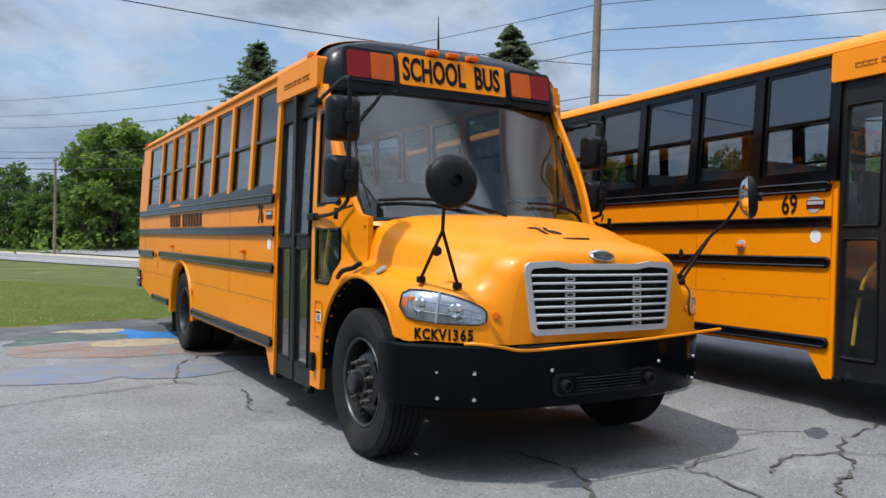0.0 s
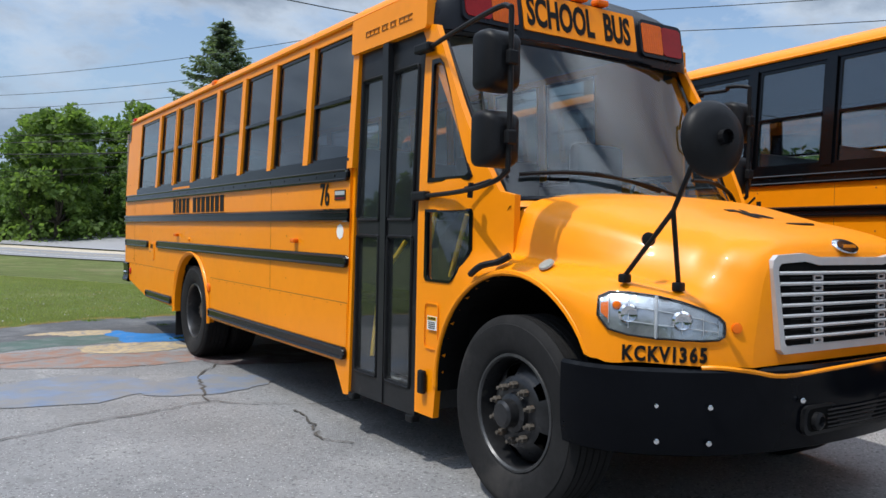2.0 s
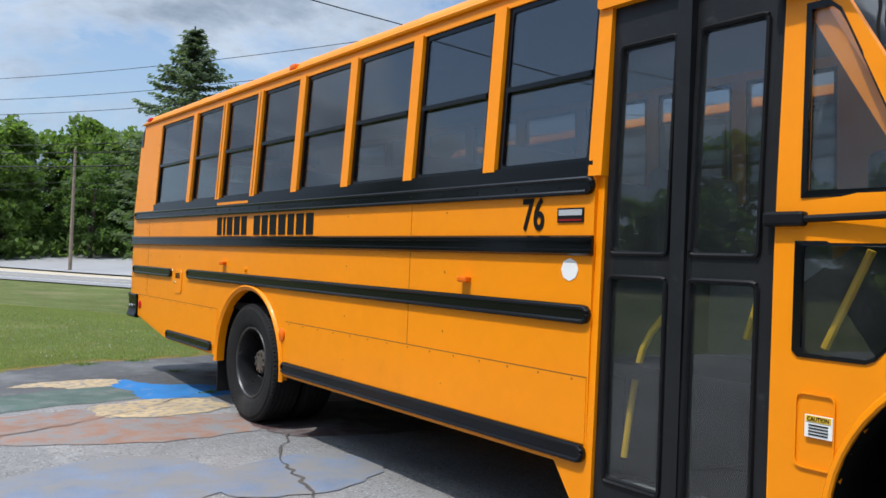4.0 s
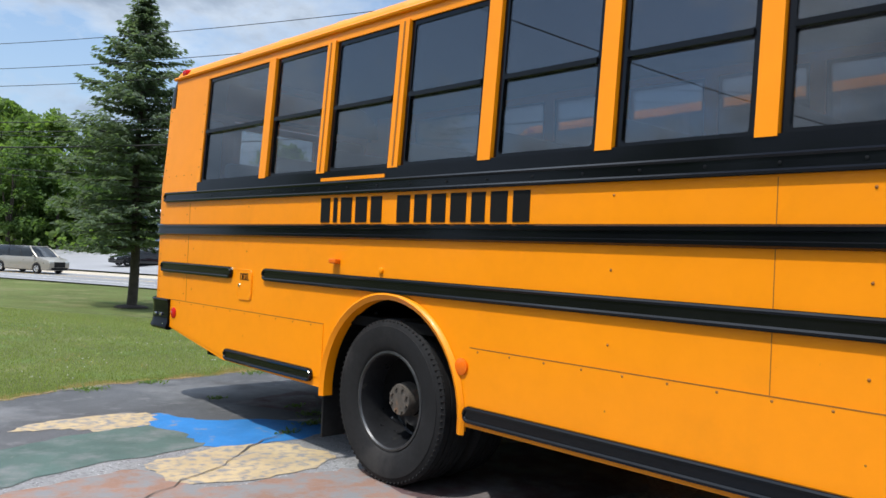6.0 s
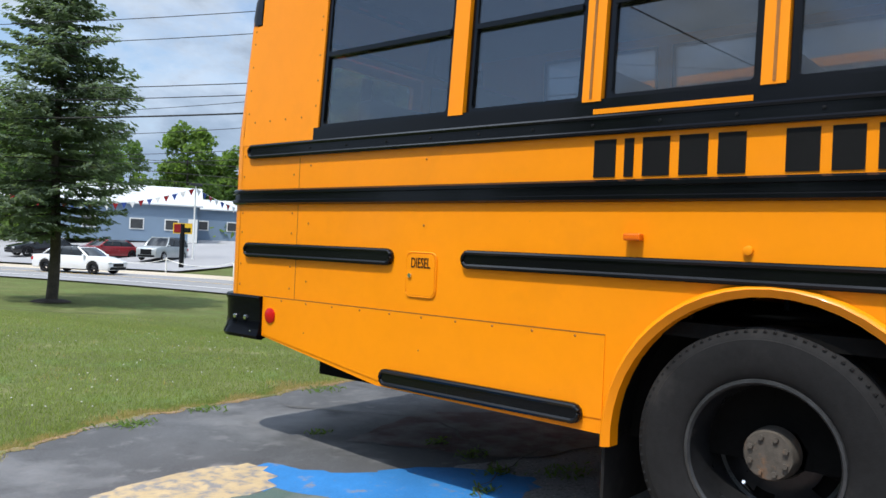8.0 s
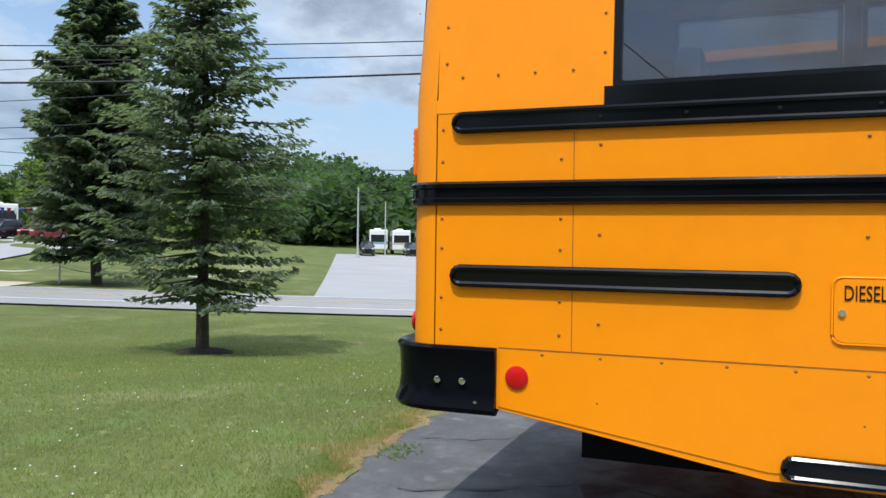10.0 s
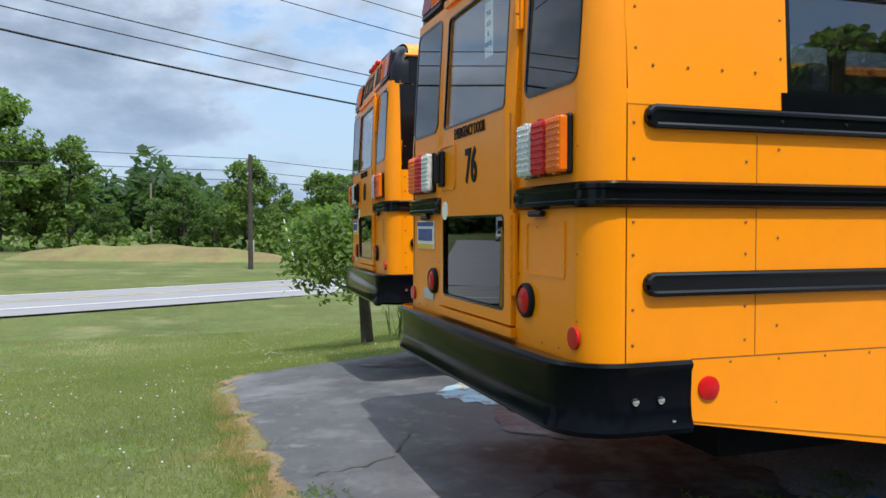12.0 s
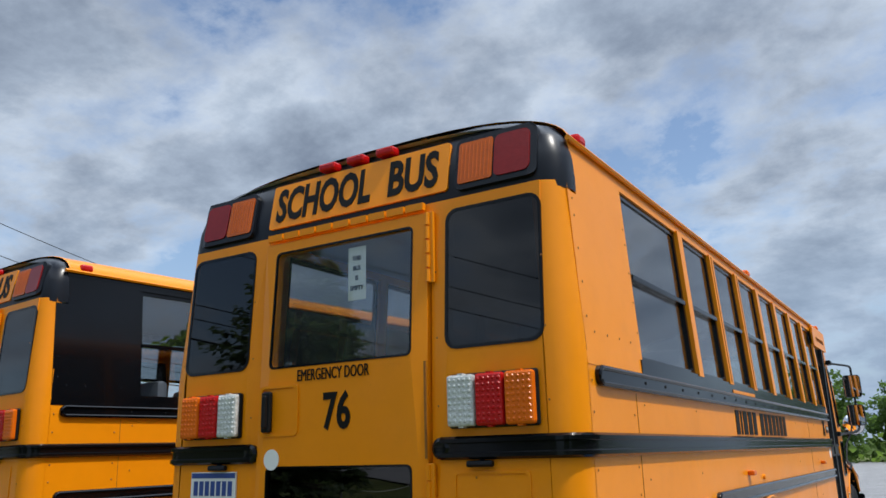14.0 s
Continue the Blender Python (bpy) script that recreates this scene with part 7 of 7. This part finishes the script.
near_pole, np_base, np_top = pole(13.5, 15.0, 10.8, 0.18, POLEW, "weathered wooden utility pole on the lawn", (0.02, -0.22))
bm = tube(bmesh.new(), [(-0.14, -0.28, -0.1), (-0.13, -0.285, 2.6)], 0.035, 8)
part("cable_guard", bm, WHITEP, near_pole, "white cable guard")
part("guy_guard", tube(bmesh.new(), [(-0.16, -0.36, 0.9), (-0.15, -0.32, 2.75)], 0.03, 8), HANDRAIL, near_pole, "yellow guard")
part("ground_wire", tube(bmesh.new(), [(-0.12, -0.22, 2.6), (-0.06, -0.33, 7)], 0.012, 6), WHITEP, near_pole)
part("pole_tag", B(-0.2, -0.18, -0.16, -0.06, 6.2, 6.35), PAPER, near_pole)
pole(-7.2, 55.4, 10.8, 0.17, POLEW, "weathered wooden utility pole by the road", (0, 0))
pole(31.5, -24.5, 10.8, 0.17, POLEW, "weathered wooden utility pole farther down the road", (0, 0))
dark_pole, dp_base, dp_top = pole(50, 6.2, 7.6, 0.17, POLED, "dark wooden utility pole across the road")
part("meter_box", B(0.1, 0.4, -0.25, 0.05, 1.2, 1.9), SILVER, dark_pole)
pole(83, 13.6, 6.8, 0.14, POLEW, "pale wooden pole before the woods")
pole(47, 3.6, 3.3, 0.06, WHITEP, "thin leaning white stake", (0.2, 0.75), "stake")
pole(12.2, 72.8, 10.6, 0.16, POLEW, "wooden utility pole beyond the road")
pole(2.5, 86, 9.5, 0.16, POLEW, "wooden utility pole before the woods")
pole(76.8, 50.1, 8.2, 0.12, SILVER, "grey light pole at the far lot", (0, 0), "light_pole")
pole(88, 52.0, 7.0, 0.1, SILVER, "grey light pole at the far lot", (0, 0), "light_pole")


def wire(a, c, sag, r=0.014, n=22, label="black overhead cable between wooden poles"):
    a, c = Vector(a), Vector(c)
    bm = tube(bmesh.new(), [a.lerp(c, k / n) + Vector((0, 0, -4 * sag * (k / n) * (1 - k / n))) for k in range(n + 1)], r, 5)
    tagged(part("overhead_wire", bm, WIRE, None, "", True), label, "wire", "overhead wires")


zn, zl, zr_ = np_base.z, plant(-7.2, 55.4).z, plant(31.5, -24.5).z
for h, off, sag, r in ((10.5, 0.0, 0.9, 0.012), (9.7, 0.12, 1.0, 0.012), (9.0, -0.1, 1.0, 0.012), (7.6, 0.15, 0.9, 0.014), (7.25, 0.1, 0.9, 0.014), (6.75, -0.14, 1.0, 0.026)):
    wire((-7.2 + off, 55.4, zl + h), (13.5 + off, 14.9, zn + h), sag, r)
    wire((13.5 + off, 14.9, zn + h), (31.5 + off, -24.5, zr_ + h), sag, r)
wire((13.5, 15.0, zn + 8.6), (-22, 8.0, 7.0), 1.0, 0.012)
for h in (7.3, 6.5, 5.9):
    wire((22, 66, 0.2 + h), (50, 6.2, dp_base.z + h), 0.8, 0.02)
    wire((50, 6.2, dp_base.z + h), (72, -42, -1 + h), 0.8, 0.02)
for h in (10.2, 8.8, 7.6, 7.1):
    wire((12.2, 72.8, -0.6 + h), (24, 30, -0.9 + h), 0.8, 0.018)
    wire((12.2, 72.8, -0.6 + h), (-30, 96, -0.6 + h), 1.2, 0.018)
    wire((2.5, 86, -0.4 + h * 0.9), (-35, 88, h * 0.9), 1.0, 0.018)


# ---------- far paving, buildings and vehicles ----------
DRIVE = material("far_drive", (0.30, 0.30, 0.31), 0.9, dark=0.85, scale=0.15, fine=20)
bm = bmesh.new()
rows = []
for k in range(25):
    f = k / 24
    a, b = Vector((26.5, 26.0)).lerp(Vector((86, 58)), f), Vector((32.6, 18.8)).lerp(Vector((98, 43)), f)
    rows.append([(p.x, p.y, ground_z(p.x, p.y) + 0.03) for p in (a.lerp(b, j / 8) for j in range(9))])
grid_faces(bm, rows)
bmesh.ops.recalc_face_normals(bm, faces=bm.faces[:])
tagged(part("drive", bm, DRIVE, None, "", True), "wide grey asphalt drive across the road", "driveway", kind="structure")
bm = bmesh.new()
rows = []
for k in range(15):
    a = -52 + 50 * k / 14
    rows.append([((ROAD_A + ROAD_D * a + ROAD_N * s).x, (ROAD_A + ROAD_D * a + ROAD_N * s).y, ground_z(*(ROAD_A + ROAD_D * a + ROAD_N * s)) + 0.10) for s in (13, 18, 24, 30, 40, 55)])
grid_faces(bm, rows)
tagged(part("sales_lot", bm, DRIVE, None, "", True), "grey sales lot beside the blue building", "parking lot", kind="structure")

SHEETB = material("blue_siding", (0.20, 0.28, 0.38), 0.6, dark=0.9, scale=0.5)
ROOFW = material("white_roof", (0.50, 0.53, 0.55), 0.6, dark=0.9, scale=0.6)


def shed(x, y, turn, lx, ly, h, ridge, wall, label):
    ob = tagged(new("building"), label, "building")
    part("wall", plate(bmesh.new(), [(-lx / 2, 0), (lx / 2, 0), (lx / 2, h), (-lx / 2, h)], [], lambda u, v: (u, -ly / 2, v - 0.5), (0, 0.2, 0)), wall, ob)
    part("wall", plate(bmesh.new(), [(-lx / 2, 0), (lx / 2, 0), (lx / 2, h), (-lx / 2, h)], [], lambda u, v: (u, ly / 2, v - 0.5), (0, -0.2, 0)), wall, ob)
    for s in (-1, 1):
        part("gable", plate(bmesh.new(), [(-ly / 2, 0), (ly / 2, 0), (ly / 2, h), (0, ridge), (-ly / 2, h)], [], lambda u, v: (s * lx / 2, u, v - 0.5), (-s * 0.2, 0, 0)), wall, ob)
        part("roof_slope", plate(bmesh.new(), [(-lx / 2 - 0.3, 0), (lx / 2 + 0.3, 0), (lx / 2 + 0.3, 1), (-lx / 2 - 0.3, 1)], [], lambda u, v: (u, s * (ly / 2 + 0.3) * (1 - v), h - 0.62 + (ridge - h + 0.14) * v), (0, 0, 0.12)), ROOFW, ob)
    for cx in (-lx * 0.28, lx * 0.05, lx * 0.3):
        w = part("window", B(cx - 0.6, cx + 0.6, -ly / 2 - 0.05, -ly / 2 - 0.01, 0.5, 1.5), WHITEP, ob)
        part("pane", B(cx - 0.5, cx + 0.5, -ly / 2 - 0.07, -ly / 2 - 0.05, 0.6, 1.4), DARKIN, w)
    part("door", B(lx * 0.42, lx * 0.49, -ly / 2 - 0.06, -ly / 2 - 0.01, -0.5, 1.6), WHITEP, ob)
    p = plant(x, y)
    ob.matrix_basis = Matrix.Translation((p.x, p.y, p.z + 0.5)) @ Matrix.Rotation(turn, 4, "Z")
    return ob


shed(33.0, 73.5, radians(-31), 11.5, 9, 3.3, 5.0, SHEETB, "blue-grey metal building with a white gable roof")
shed(45.5, 77.0, radians(-31), 9, 8, 3.2, 4.2, SHEETB, "smaller blue metal building with a white roof")


def car(kind, paint, label, group):
    """Sedan, van, suv or pickup along +x, wheels on z = 0."""
    Lh, roofz, belt, nose = {"sedan": (2.42, 1.44, 0.92, 0.80), "van": (2.55, 1.75, 1.02, 0.95), "suv": (2.25, 1.72, 1.02, 1.0), "pickup": (2.7, 1.80, 1.08, 1.05)}[kind]
    cab = {"sedan": (-1.75, -1.05, 0.45, 1.25), "van": (-2.42, -2.15, 0.75, 1.65), "suv": (-2.1, -1.8, 0.45, 1.1), "pickup": (-0.65, -0.45, 0.75, 1.35)}[kind]
    ob = tagged(new("car"), label, "car", group)
    arches = []
    for wx in (-Lh * 0.6, Lh * 0.62):
        arches.append([(wx + 0.37 * math.cos(radians(a)), 0.33 + 0.37 * math.sin(radians(a))) for a in range(0, 181, 20)])
    low = [(-Lh + 0.1, 0.22)]
    for ar in arches:
        low += [(ar[-1][0], 0.24)] + ar[::-1] + [(ar[0][0], 0.24)]
    low += [(Lh - 0.12, 0.22)]
    top = bend([(Lh - 0.01, 0.36, 0), (Lh, nose - 0.28, 0), (Lh - 0.10, nose - 0.12, 0), (Lh - 0.42, nose - 0.02, 0), (cab[3] + 0.1, belt + 0.005, 0), (cab[3] - 0.4, belt + 0.02, 0), (cab[0] + 0.2, belt + 0.03, 0), (cab[0] - 0.1, belt + 0.02, 0),
                (-Lh + 0.08, belt - 0.03, 0), (-Lh, belt - 0.2, 0), (-Lh + 0.02, 0.36, 0)], 3)
    bm = plate(bmesh.new(), low + [(p.x, p.y) for p in top], [], lambda u, v: (u, -0.9, v), (0, 1.8, 0))
    rims = [e for e in bm.edges if abs(e.verts[0].co.y - e.verts[1].co.y) < 1e-5 and len(e.link_faces) == 2 and abs(e.link_faces[0].normal.dot(e.link_faces[1].normal)) < 0.3]
    bmesh.ops.bevel(bm, geom=rims, offset=0.05, segments=2, affect="EDGES", profile=0.6)
    for v in bm.verts:
        v.co.y *= 1 - 0.22 * max(0.0, v.co.z - 0.62) ** 1.2 - 0.05 * max(0.0, 0.45 - v.co.z)
        far_x = max(0.0, abs(v.co.x) - (Lh - 0.75)) / 0.75
        v.co.y *= 1 - 0.17 * far_x ** 2
    part("body", bm, paint, ob, "", True)
    hull = [(0.0, 0.0, 0.82), (0.45, 0.5, 0.77), (0.85, 0.88, 0.69), (1.0, 1.0, 0.60)]
    rows = []
    for f, fz, hw in hull:
        x0, x1 = cab[0] + (cab[1] - cab[0]) * f, cab[3] + (cab[2] - cab[3]) * f
        z = belt - 0.01 + (roofz - 0.03 - belt) * fz
        ring = [(x0, -hw * 0.86, z), (x0 + 0.1, -hw, z), ((x0 + x1) / 2, -hw * 1.01, z), (x1 - 0.18, -hw, z), (x1, -hw * 0.8, z), (x1 + 0.06 * (1 - f), 0, z), (x1, hw * 0.8, z), (x1 - 0.18, hw, z), ((x0 + x1) / 2, hw * 1.01, z), (x0 + 0.1, hw, z), (x0, hw * 0.86, z), (x0 - 0.04, 0, z)]
        rows.append(ring + ring[:1])
    part("glasshouse", grid_faces(bmesh.new(), rows), DARKCAR, ob, "dark car glass", True)
    rb = B(cab[1] - 0.08, cab[2] + 0.1, -0.645, 0.645, roofz - 0.075, roofz, bevel=0.035)
    for v in rb.verts:
        v.co.z -= 0.05 * (v.co.y / 0.645) ** 2 + 0.03 * ((v.co.x - (cab[1] + cab[2]) / 2) / (cab[2] - cab[1])) ** 2
    part("roof", rb, paint, ob, "", True)
    part("sill", B(-Lh * 0.42, Lh * 0.44, -0.86, 0.86, 0.2, 0.27), BLACKMAT, ob)
    part("lower_grille", B(Lh - 0.06, Lh + 0.012, -0.62, 0.62, 0.26, 0.40, bevel=0.01), BLACKMAT, ob)
    for sy in (-1, 1):
        for fr in (0.0, 0.38, 0.68, 1.0):
            lo_ = Vector((cab[0] + 0.06 + (cab[3] - cab[0] - 0.16) * fr, sy * 0.815, belt - 0.02))
            mi_ = Vector((cab[0] * 0.5 + cab[1] * 0.5 + 0.06 + ((cab[3] + cab[2] - cab[0] - cab[1]) / 2 - 0.16) * fr, sy * 0.775, (belt + roofz) / 2))
            hi_ = Vector((cab[1] + 0.06 + (cab[2] - cab[1] - 0.14) * fr, sy * 0.62, roofz - 0.06))
            thick = 0.045 if fr in (0.0, 1.0) else 0.022
            part("pillar", tube(bmesh.new(), bend([lo_, mi_, hi_], 3), thick, 6), paint if fr in (0.0, 1.0) else BLACKMAT, ob, "", True)
        part("door_line", B(*sorted((sy * 0.86, sy * 0.902)), -0.02, 0.0, 0.3, belt - 0.12), BLACKMAT, ob)
        part("headlight", B(Lh - 0.22, Lh - 0.01, *sorted((sy * 0.45, sy * 0.76)), nose - 0.28, nose - 0.14, bevel=0.02), WHITEL, ob)
        part("tail_light", B(-Lh - 0.01, -Lh + 0.15, *sorted((sy * 0.5, sy * 0.78)), belt - 0.32, belt - 0.14, bevel=0.02), REDL, ob)
        part("side_mirror", B(cab[3] - 0.35, cab[3] - 0.2, *sorted((sy * 0.86, sy * 1.0)), belt, belt + 0.12, bevel=0.03), paint, ob)
        for wx in (-Lh * 0.6, Lh * 0.62):
            w = part("wheel", lathe(bmesh.new(), [(0.19, -0.1), (0.30, -0.1), (0.33, -0.07), (0.33, 0.07), (0.30, 0.1), (0.20, 0.1)], (wx, sy * 0.80, 0.33), (0, sy, 0), 24), RUBBER, ob, "", True)
            rim = lathe(bmesh.new(), [(0.215, 0.09), (0.20, 0.095), (0.18, 0.05), (0.05, 0.08), (0, 0.085)], (wx, sy * 0.80, 0.33), (0, sy, 0), 20, lambda k, j: k == 2 and j % 4 < 2)
            part("rim", rim, SILVER if kind != "sedan" else RIMB, w, "", True)
    part("grille", B(Lh - 0.02, Lh + 0.01, -0.42, 0.42, 0.42, nose - 0.2), BLACKMAT, ob)
    return ob


DARKCAR = material("car_glass", (0.02, 0.024, 0.028), 0.08, dark=0.9)
C_WHITE = material("car_white", (0.78, 0.79, 0.80), 0.25, dark=0.97, coat=0.6)
C_CHAMP = material("car_champagne", (0.36, 0.33, 0.28), 0.3, metal=0.4, dark=0.95, coat=0.5)
C_RED = material("car_red", (0.26, 0.015, 0.02), 0.25, dark=0.9, coat=0.6)
C_SILVER = material("car_silver", (0.42, 0.45, 0.46), 0.3, metal=0.4, dark=0.95, coat=0.5)
C_BLACK = material("car_black", (0.012, 0.013, 0.015), 0.2, dark=0.9, coat=0.6)
heading = math.atan2(ROAD_D.y, ROAD_D.x)
sedan = car("sedan", C_WHITE, "white sedan driving along the road", "passing cars")
minivan = car("van", C_CHAMP, "champagne minivan driving along the road", "passing cars")
white_suv = car("suv", C_WHITE, "white compact utility car driving along the road", "passing cars")


def parked(kind, paint, x, y, turn, label, group):
    c = car(kind, paint, label, group)
    c.matrix_basis = Matrix.Translation(plant(x, y) + Vector((0, 0, 0.05))) @ Matrix.Rotation(turn, 4, "Z")


parked("sedan", C_RED, 23.9, 60.0, radians(-175), "red sedan parked in the sales lot", "cars for sale")
parked("suv", C_SILVER, 26.3, 56.6, radians(-150), "silver boxy utility car parked in the sales lot", "cars for sale")
parked("sedan", C_BLACK, 21.3, 64.5, radians(-178), "black sedan parked in the sales lot", "cars for sale")
parked("suv", C_BLACK, 43.6, 66.2, radians(-170), "black utility car parked at the back of the lot", "cars for sale")
parked("suv", C_RED, 46.3, 64.4, radians(-170), "red utility car parked at the back of the lot", "cars for sale")
parked("pickup", C_BLACK, 91.5, 49.9, radians(-150), "black pickup truck parked in the far lot", "far lot vehicles")
parked("sedan", C_WHITE, 92.0, 47.3, radians(-155), "white car parked in the far lot", "far lot vehicles")
parked("pickup", C_BLACK, 86, 53.6, radians(-150), "dark pickup truck parked in the far lot", "far lot vehicles")


def motorhome(x, y, turn, stripe, label):
    ob = tagged(new("motorhome"), label, "motorhome", "far lot vehicles")
    part("body", B(-4, 4, -1.25, 1.25, 0.55, 3.3, bevel=0.12), C_WHITE, ob)
    part("stripe", B(-4.01, 4.01, -1.262, 1.262, 1.3, 1.7), stripe, ob)
    part("windshield", B(3.98, 4.03, -1.05, 1.05, 1.6, 2.6, bevel=0.02), DARKCAR, ob)
    part("roof_unit", B(-1, 0, -0.5, 0.5, 3.3, 3.55, bevel=0.05), C_WHITE, ob)
    for cx in (-2.6, -0.6, 1.5):
        for sy in (-1, 1):
            part("window", B(cx - 0.5, cx + 0.5, *sorted((sy * 1.25, sy * 1.275)), 1.85, 2.5), DARKCAR, ob)
    for wx in (-2.4, 2.6):
        for sy in (-1, 1):
            part("wheel", lathe(bmesh.new(), [(0.0, -0.12), (0.42, -0.12), (0.45, 0), (0.42, 0.12), (0.2, 0.12), (0, 0.06)], (wx, sy * 1.08, 0.45), (0, sy, 0), 18), RUBBER, ob, "", True)
    ob.matrix_basis = Matrix.Translation(plant(x, y) + Vector((0, 0, 0.03))) @ Matrix.Rotation(turn, 4, "Z")


TEAL = material("stripe_teal", (0.18, 0.42, 0.50), 0.4)
BEIGE = material("stripe_beige", (0.55, 0.48, 0.40), 0.4)
motorhome(97, 57.5, radians(-152), TEAL, "white motorhome with a teal stripe in the far lot")
motorhome(98, 54.5, radians(-152), BEIGE, "white and beige motorhome in the far lot")
motorhome(98, 50.5, radians(-152), TEAL, "white motorhome with teal front in the far lot")
motorhome(57, 83, radians(-120), BEIGE, "pale motorhome behind the sales lot")

# road furniture
sg = tagged(new("road_sign"), "small white sign on a post across the road", "sign")
part("post", tube(bmesh.new(), [(0, 0, -0.2), (0, 0, 1.25)], 0.03, 6), WHITEP, sg)
for z in (0.55, 0.95):
    pl_ = part("board", B(-0.02, 0.02, -0.17, 0.17, z - 0.16, z + 0.16), WHITEP, sg)
    part("sign_bar", B(-0.03, -0.021, -0.09, 0.09, z - 0.03, z + 0.05), INK, sg)
sg.matrix_basis = Matrix.Translation(plant(37.8, 20.8)) @ Matrix.Rotation(radians(18), 4, "Z")
bs = tagged(new("advert_sign"), "bright sign board on a black post", "sign")
part("post", tube(bmesh.new(), [(0, 0, -0.3), (0, 0, 3.0)], 0.16, 8), BLACKMAT, bs)
part("board", B(-0.6, 0.6, -0.08, 0.08, 2.35, 3.05), HANDRAIL, bs)
part("sign_shape", B(-0.54, -0.05, -0.095, -0.08, 2.42, 2.98), C_RED, bs)
part("sign_shape", B(0.02, 0.52, -0.095, -0.08, 2.45, 2.75), C_BLACK, bs)
bs.matrix_basis = Matrix.Translation(plant(24.6, 51.4)) @ Matrix.Rotation(radians(-40), 4, "Z")
lp_, lpb, lpt = pole(28.1, 55.6, 5.6, 0.07, WHITEP, "slim white lamp post in the sales lot", (0, 0), "lamp_post")
part("lamp_head", B(-0.5, 0.5, -0.1, 0.1, 5.45, 5.65, bevel=0.03), DARKIN, lp_)
# pennant string
pen_mats = (C_RED, C_WHITE, BLUEP)
for k, (a, c) in enumerate((((28.1, 55.6, lpb.z + 5.3), (17.5, 64.5, 4.2)), ((28.1, 55.6, lpb.z + 5.3), (40, 55, 4.0)))):
    a, c = Vector(a), Vector(c)
    st = tagged(new("pennant_string"), "string of red, white and blue pennants", "pennants", "pennant strings")
    pts = [a.lerp(c, j / 24) + Vector((0, 0, -4 * 1.1 * (j / 24) * (1 - j / 24))) for j in range(25)]
    part("cord", tube(bmesh.new(), pts, 0.012, 5), WHITEP, st)
    for j in range(24):
        p, q_ = pts[j], pts[j + 1]
        bm = bmesh.new()
        t = (q_ - p) * 0.35
        mid = (p + q_) / 2
        nrm = Vector((t.y, -t.x, 0)).normalized() * 0.01
        vsb = [bm.verts.new(mid - t + o) for o in (nrm, -nrm)] + [bm.verts.new(mid + t + o) for o in (nrm, -nrm)] + [bm.verts.new(mid + Vector((0, 0, -0.45)) + o) for o in (nrm, -nrm)]
        bm.faces.new((vsb[0], vsb[2], vsb[4]))
        bm.faces.new((vsb[1], vsb[5], vsb[3]))
        part("pennant", bm, pen_mats[(j + k) % 3], st)
# chain posts along the verge
for k in range(5):
    p2 = ROAD_A + ROAD_D * (-7 + 4.6 * k) + ROAD_N * 12.6
    ob = tagged(new("chain_post"), "short white post with a hanging chain", "post", "chain posts along the verge")
    part("stake", tube(bmesh.new(), [(0, 0, -0.2), (0, 0, 0.95)], 0.05, 8), WHITEP, ob)
    e = ROAD_D * 4.6
    part("chain", tube(bmesh.new(), [(e.x * j / 8, e.y * j / 8, 0.85 - 4 * 0.35 * (j / 8) * (1 - j / 8)) for j in range(9)], 0.02, 5), WHITEP, ob)
    ob.matrix_basis = Matrix.Translation(plant(p2.x, p2.y))


# ---------- the two buses ----------
bus_a = school_bus(pose(0, 0, 0.012), 8, 0.0, "76", False, "yellow school bus with yellow window posts and black rub rails")
bus_b = school_bus(Matrix.Translation((3.496, -2.859, 0.157)) @ Matrix.Rotation(-0.070, 4, "Z") @ Matrix.Rotation(-0.008, 4, "X") @ Matrix.Rotation(0.012, 4, "Y"), 11, 2.458, "69", True,
                   "longer yellow school bus with black window posts")


def road_pose(a, s):
    p = ROAD_A + ROAD_D * a + ROAD_N * s
    return Matrix.Translation((p.x, p.y, ground_z(p.x, p.y) + 0.055)) @ Matrix.Rotation(heading, 4, "Z")


def drive(thing, t_mark, a_mark, speed):
    """Steady driving along the far lane, past the mark at its time."""
    walk(thing, [(t, road_pose(a_mark + speed * (t - t_mark), 6.3)) for t in (0, 1, 2, 3, 4, 5, 6, 7, 8, 9, 10, 11, 12, 13, 14)])


def motions():
    drive(sedan, 8.2, -0.3, 15.8)
    drive(minivan, 6.4, -8.0, 16.3)
    drive(white_suv, 5.4, -8.3, 19.0)


motions()
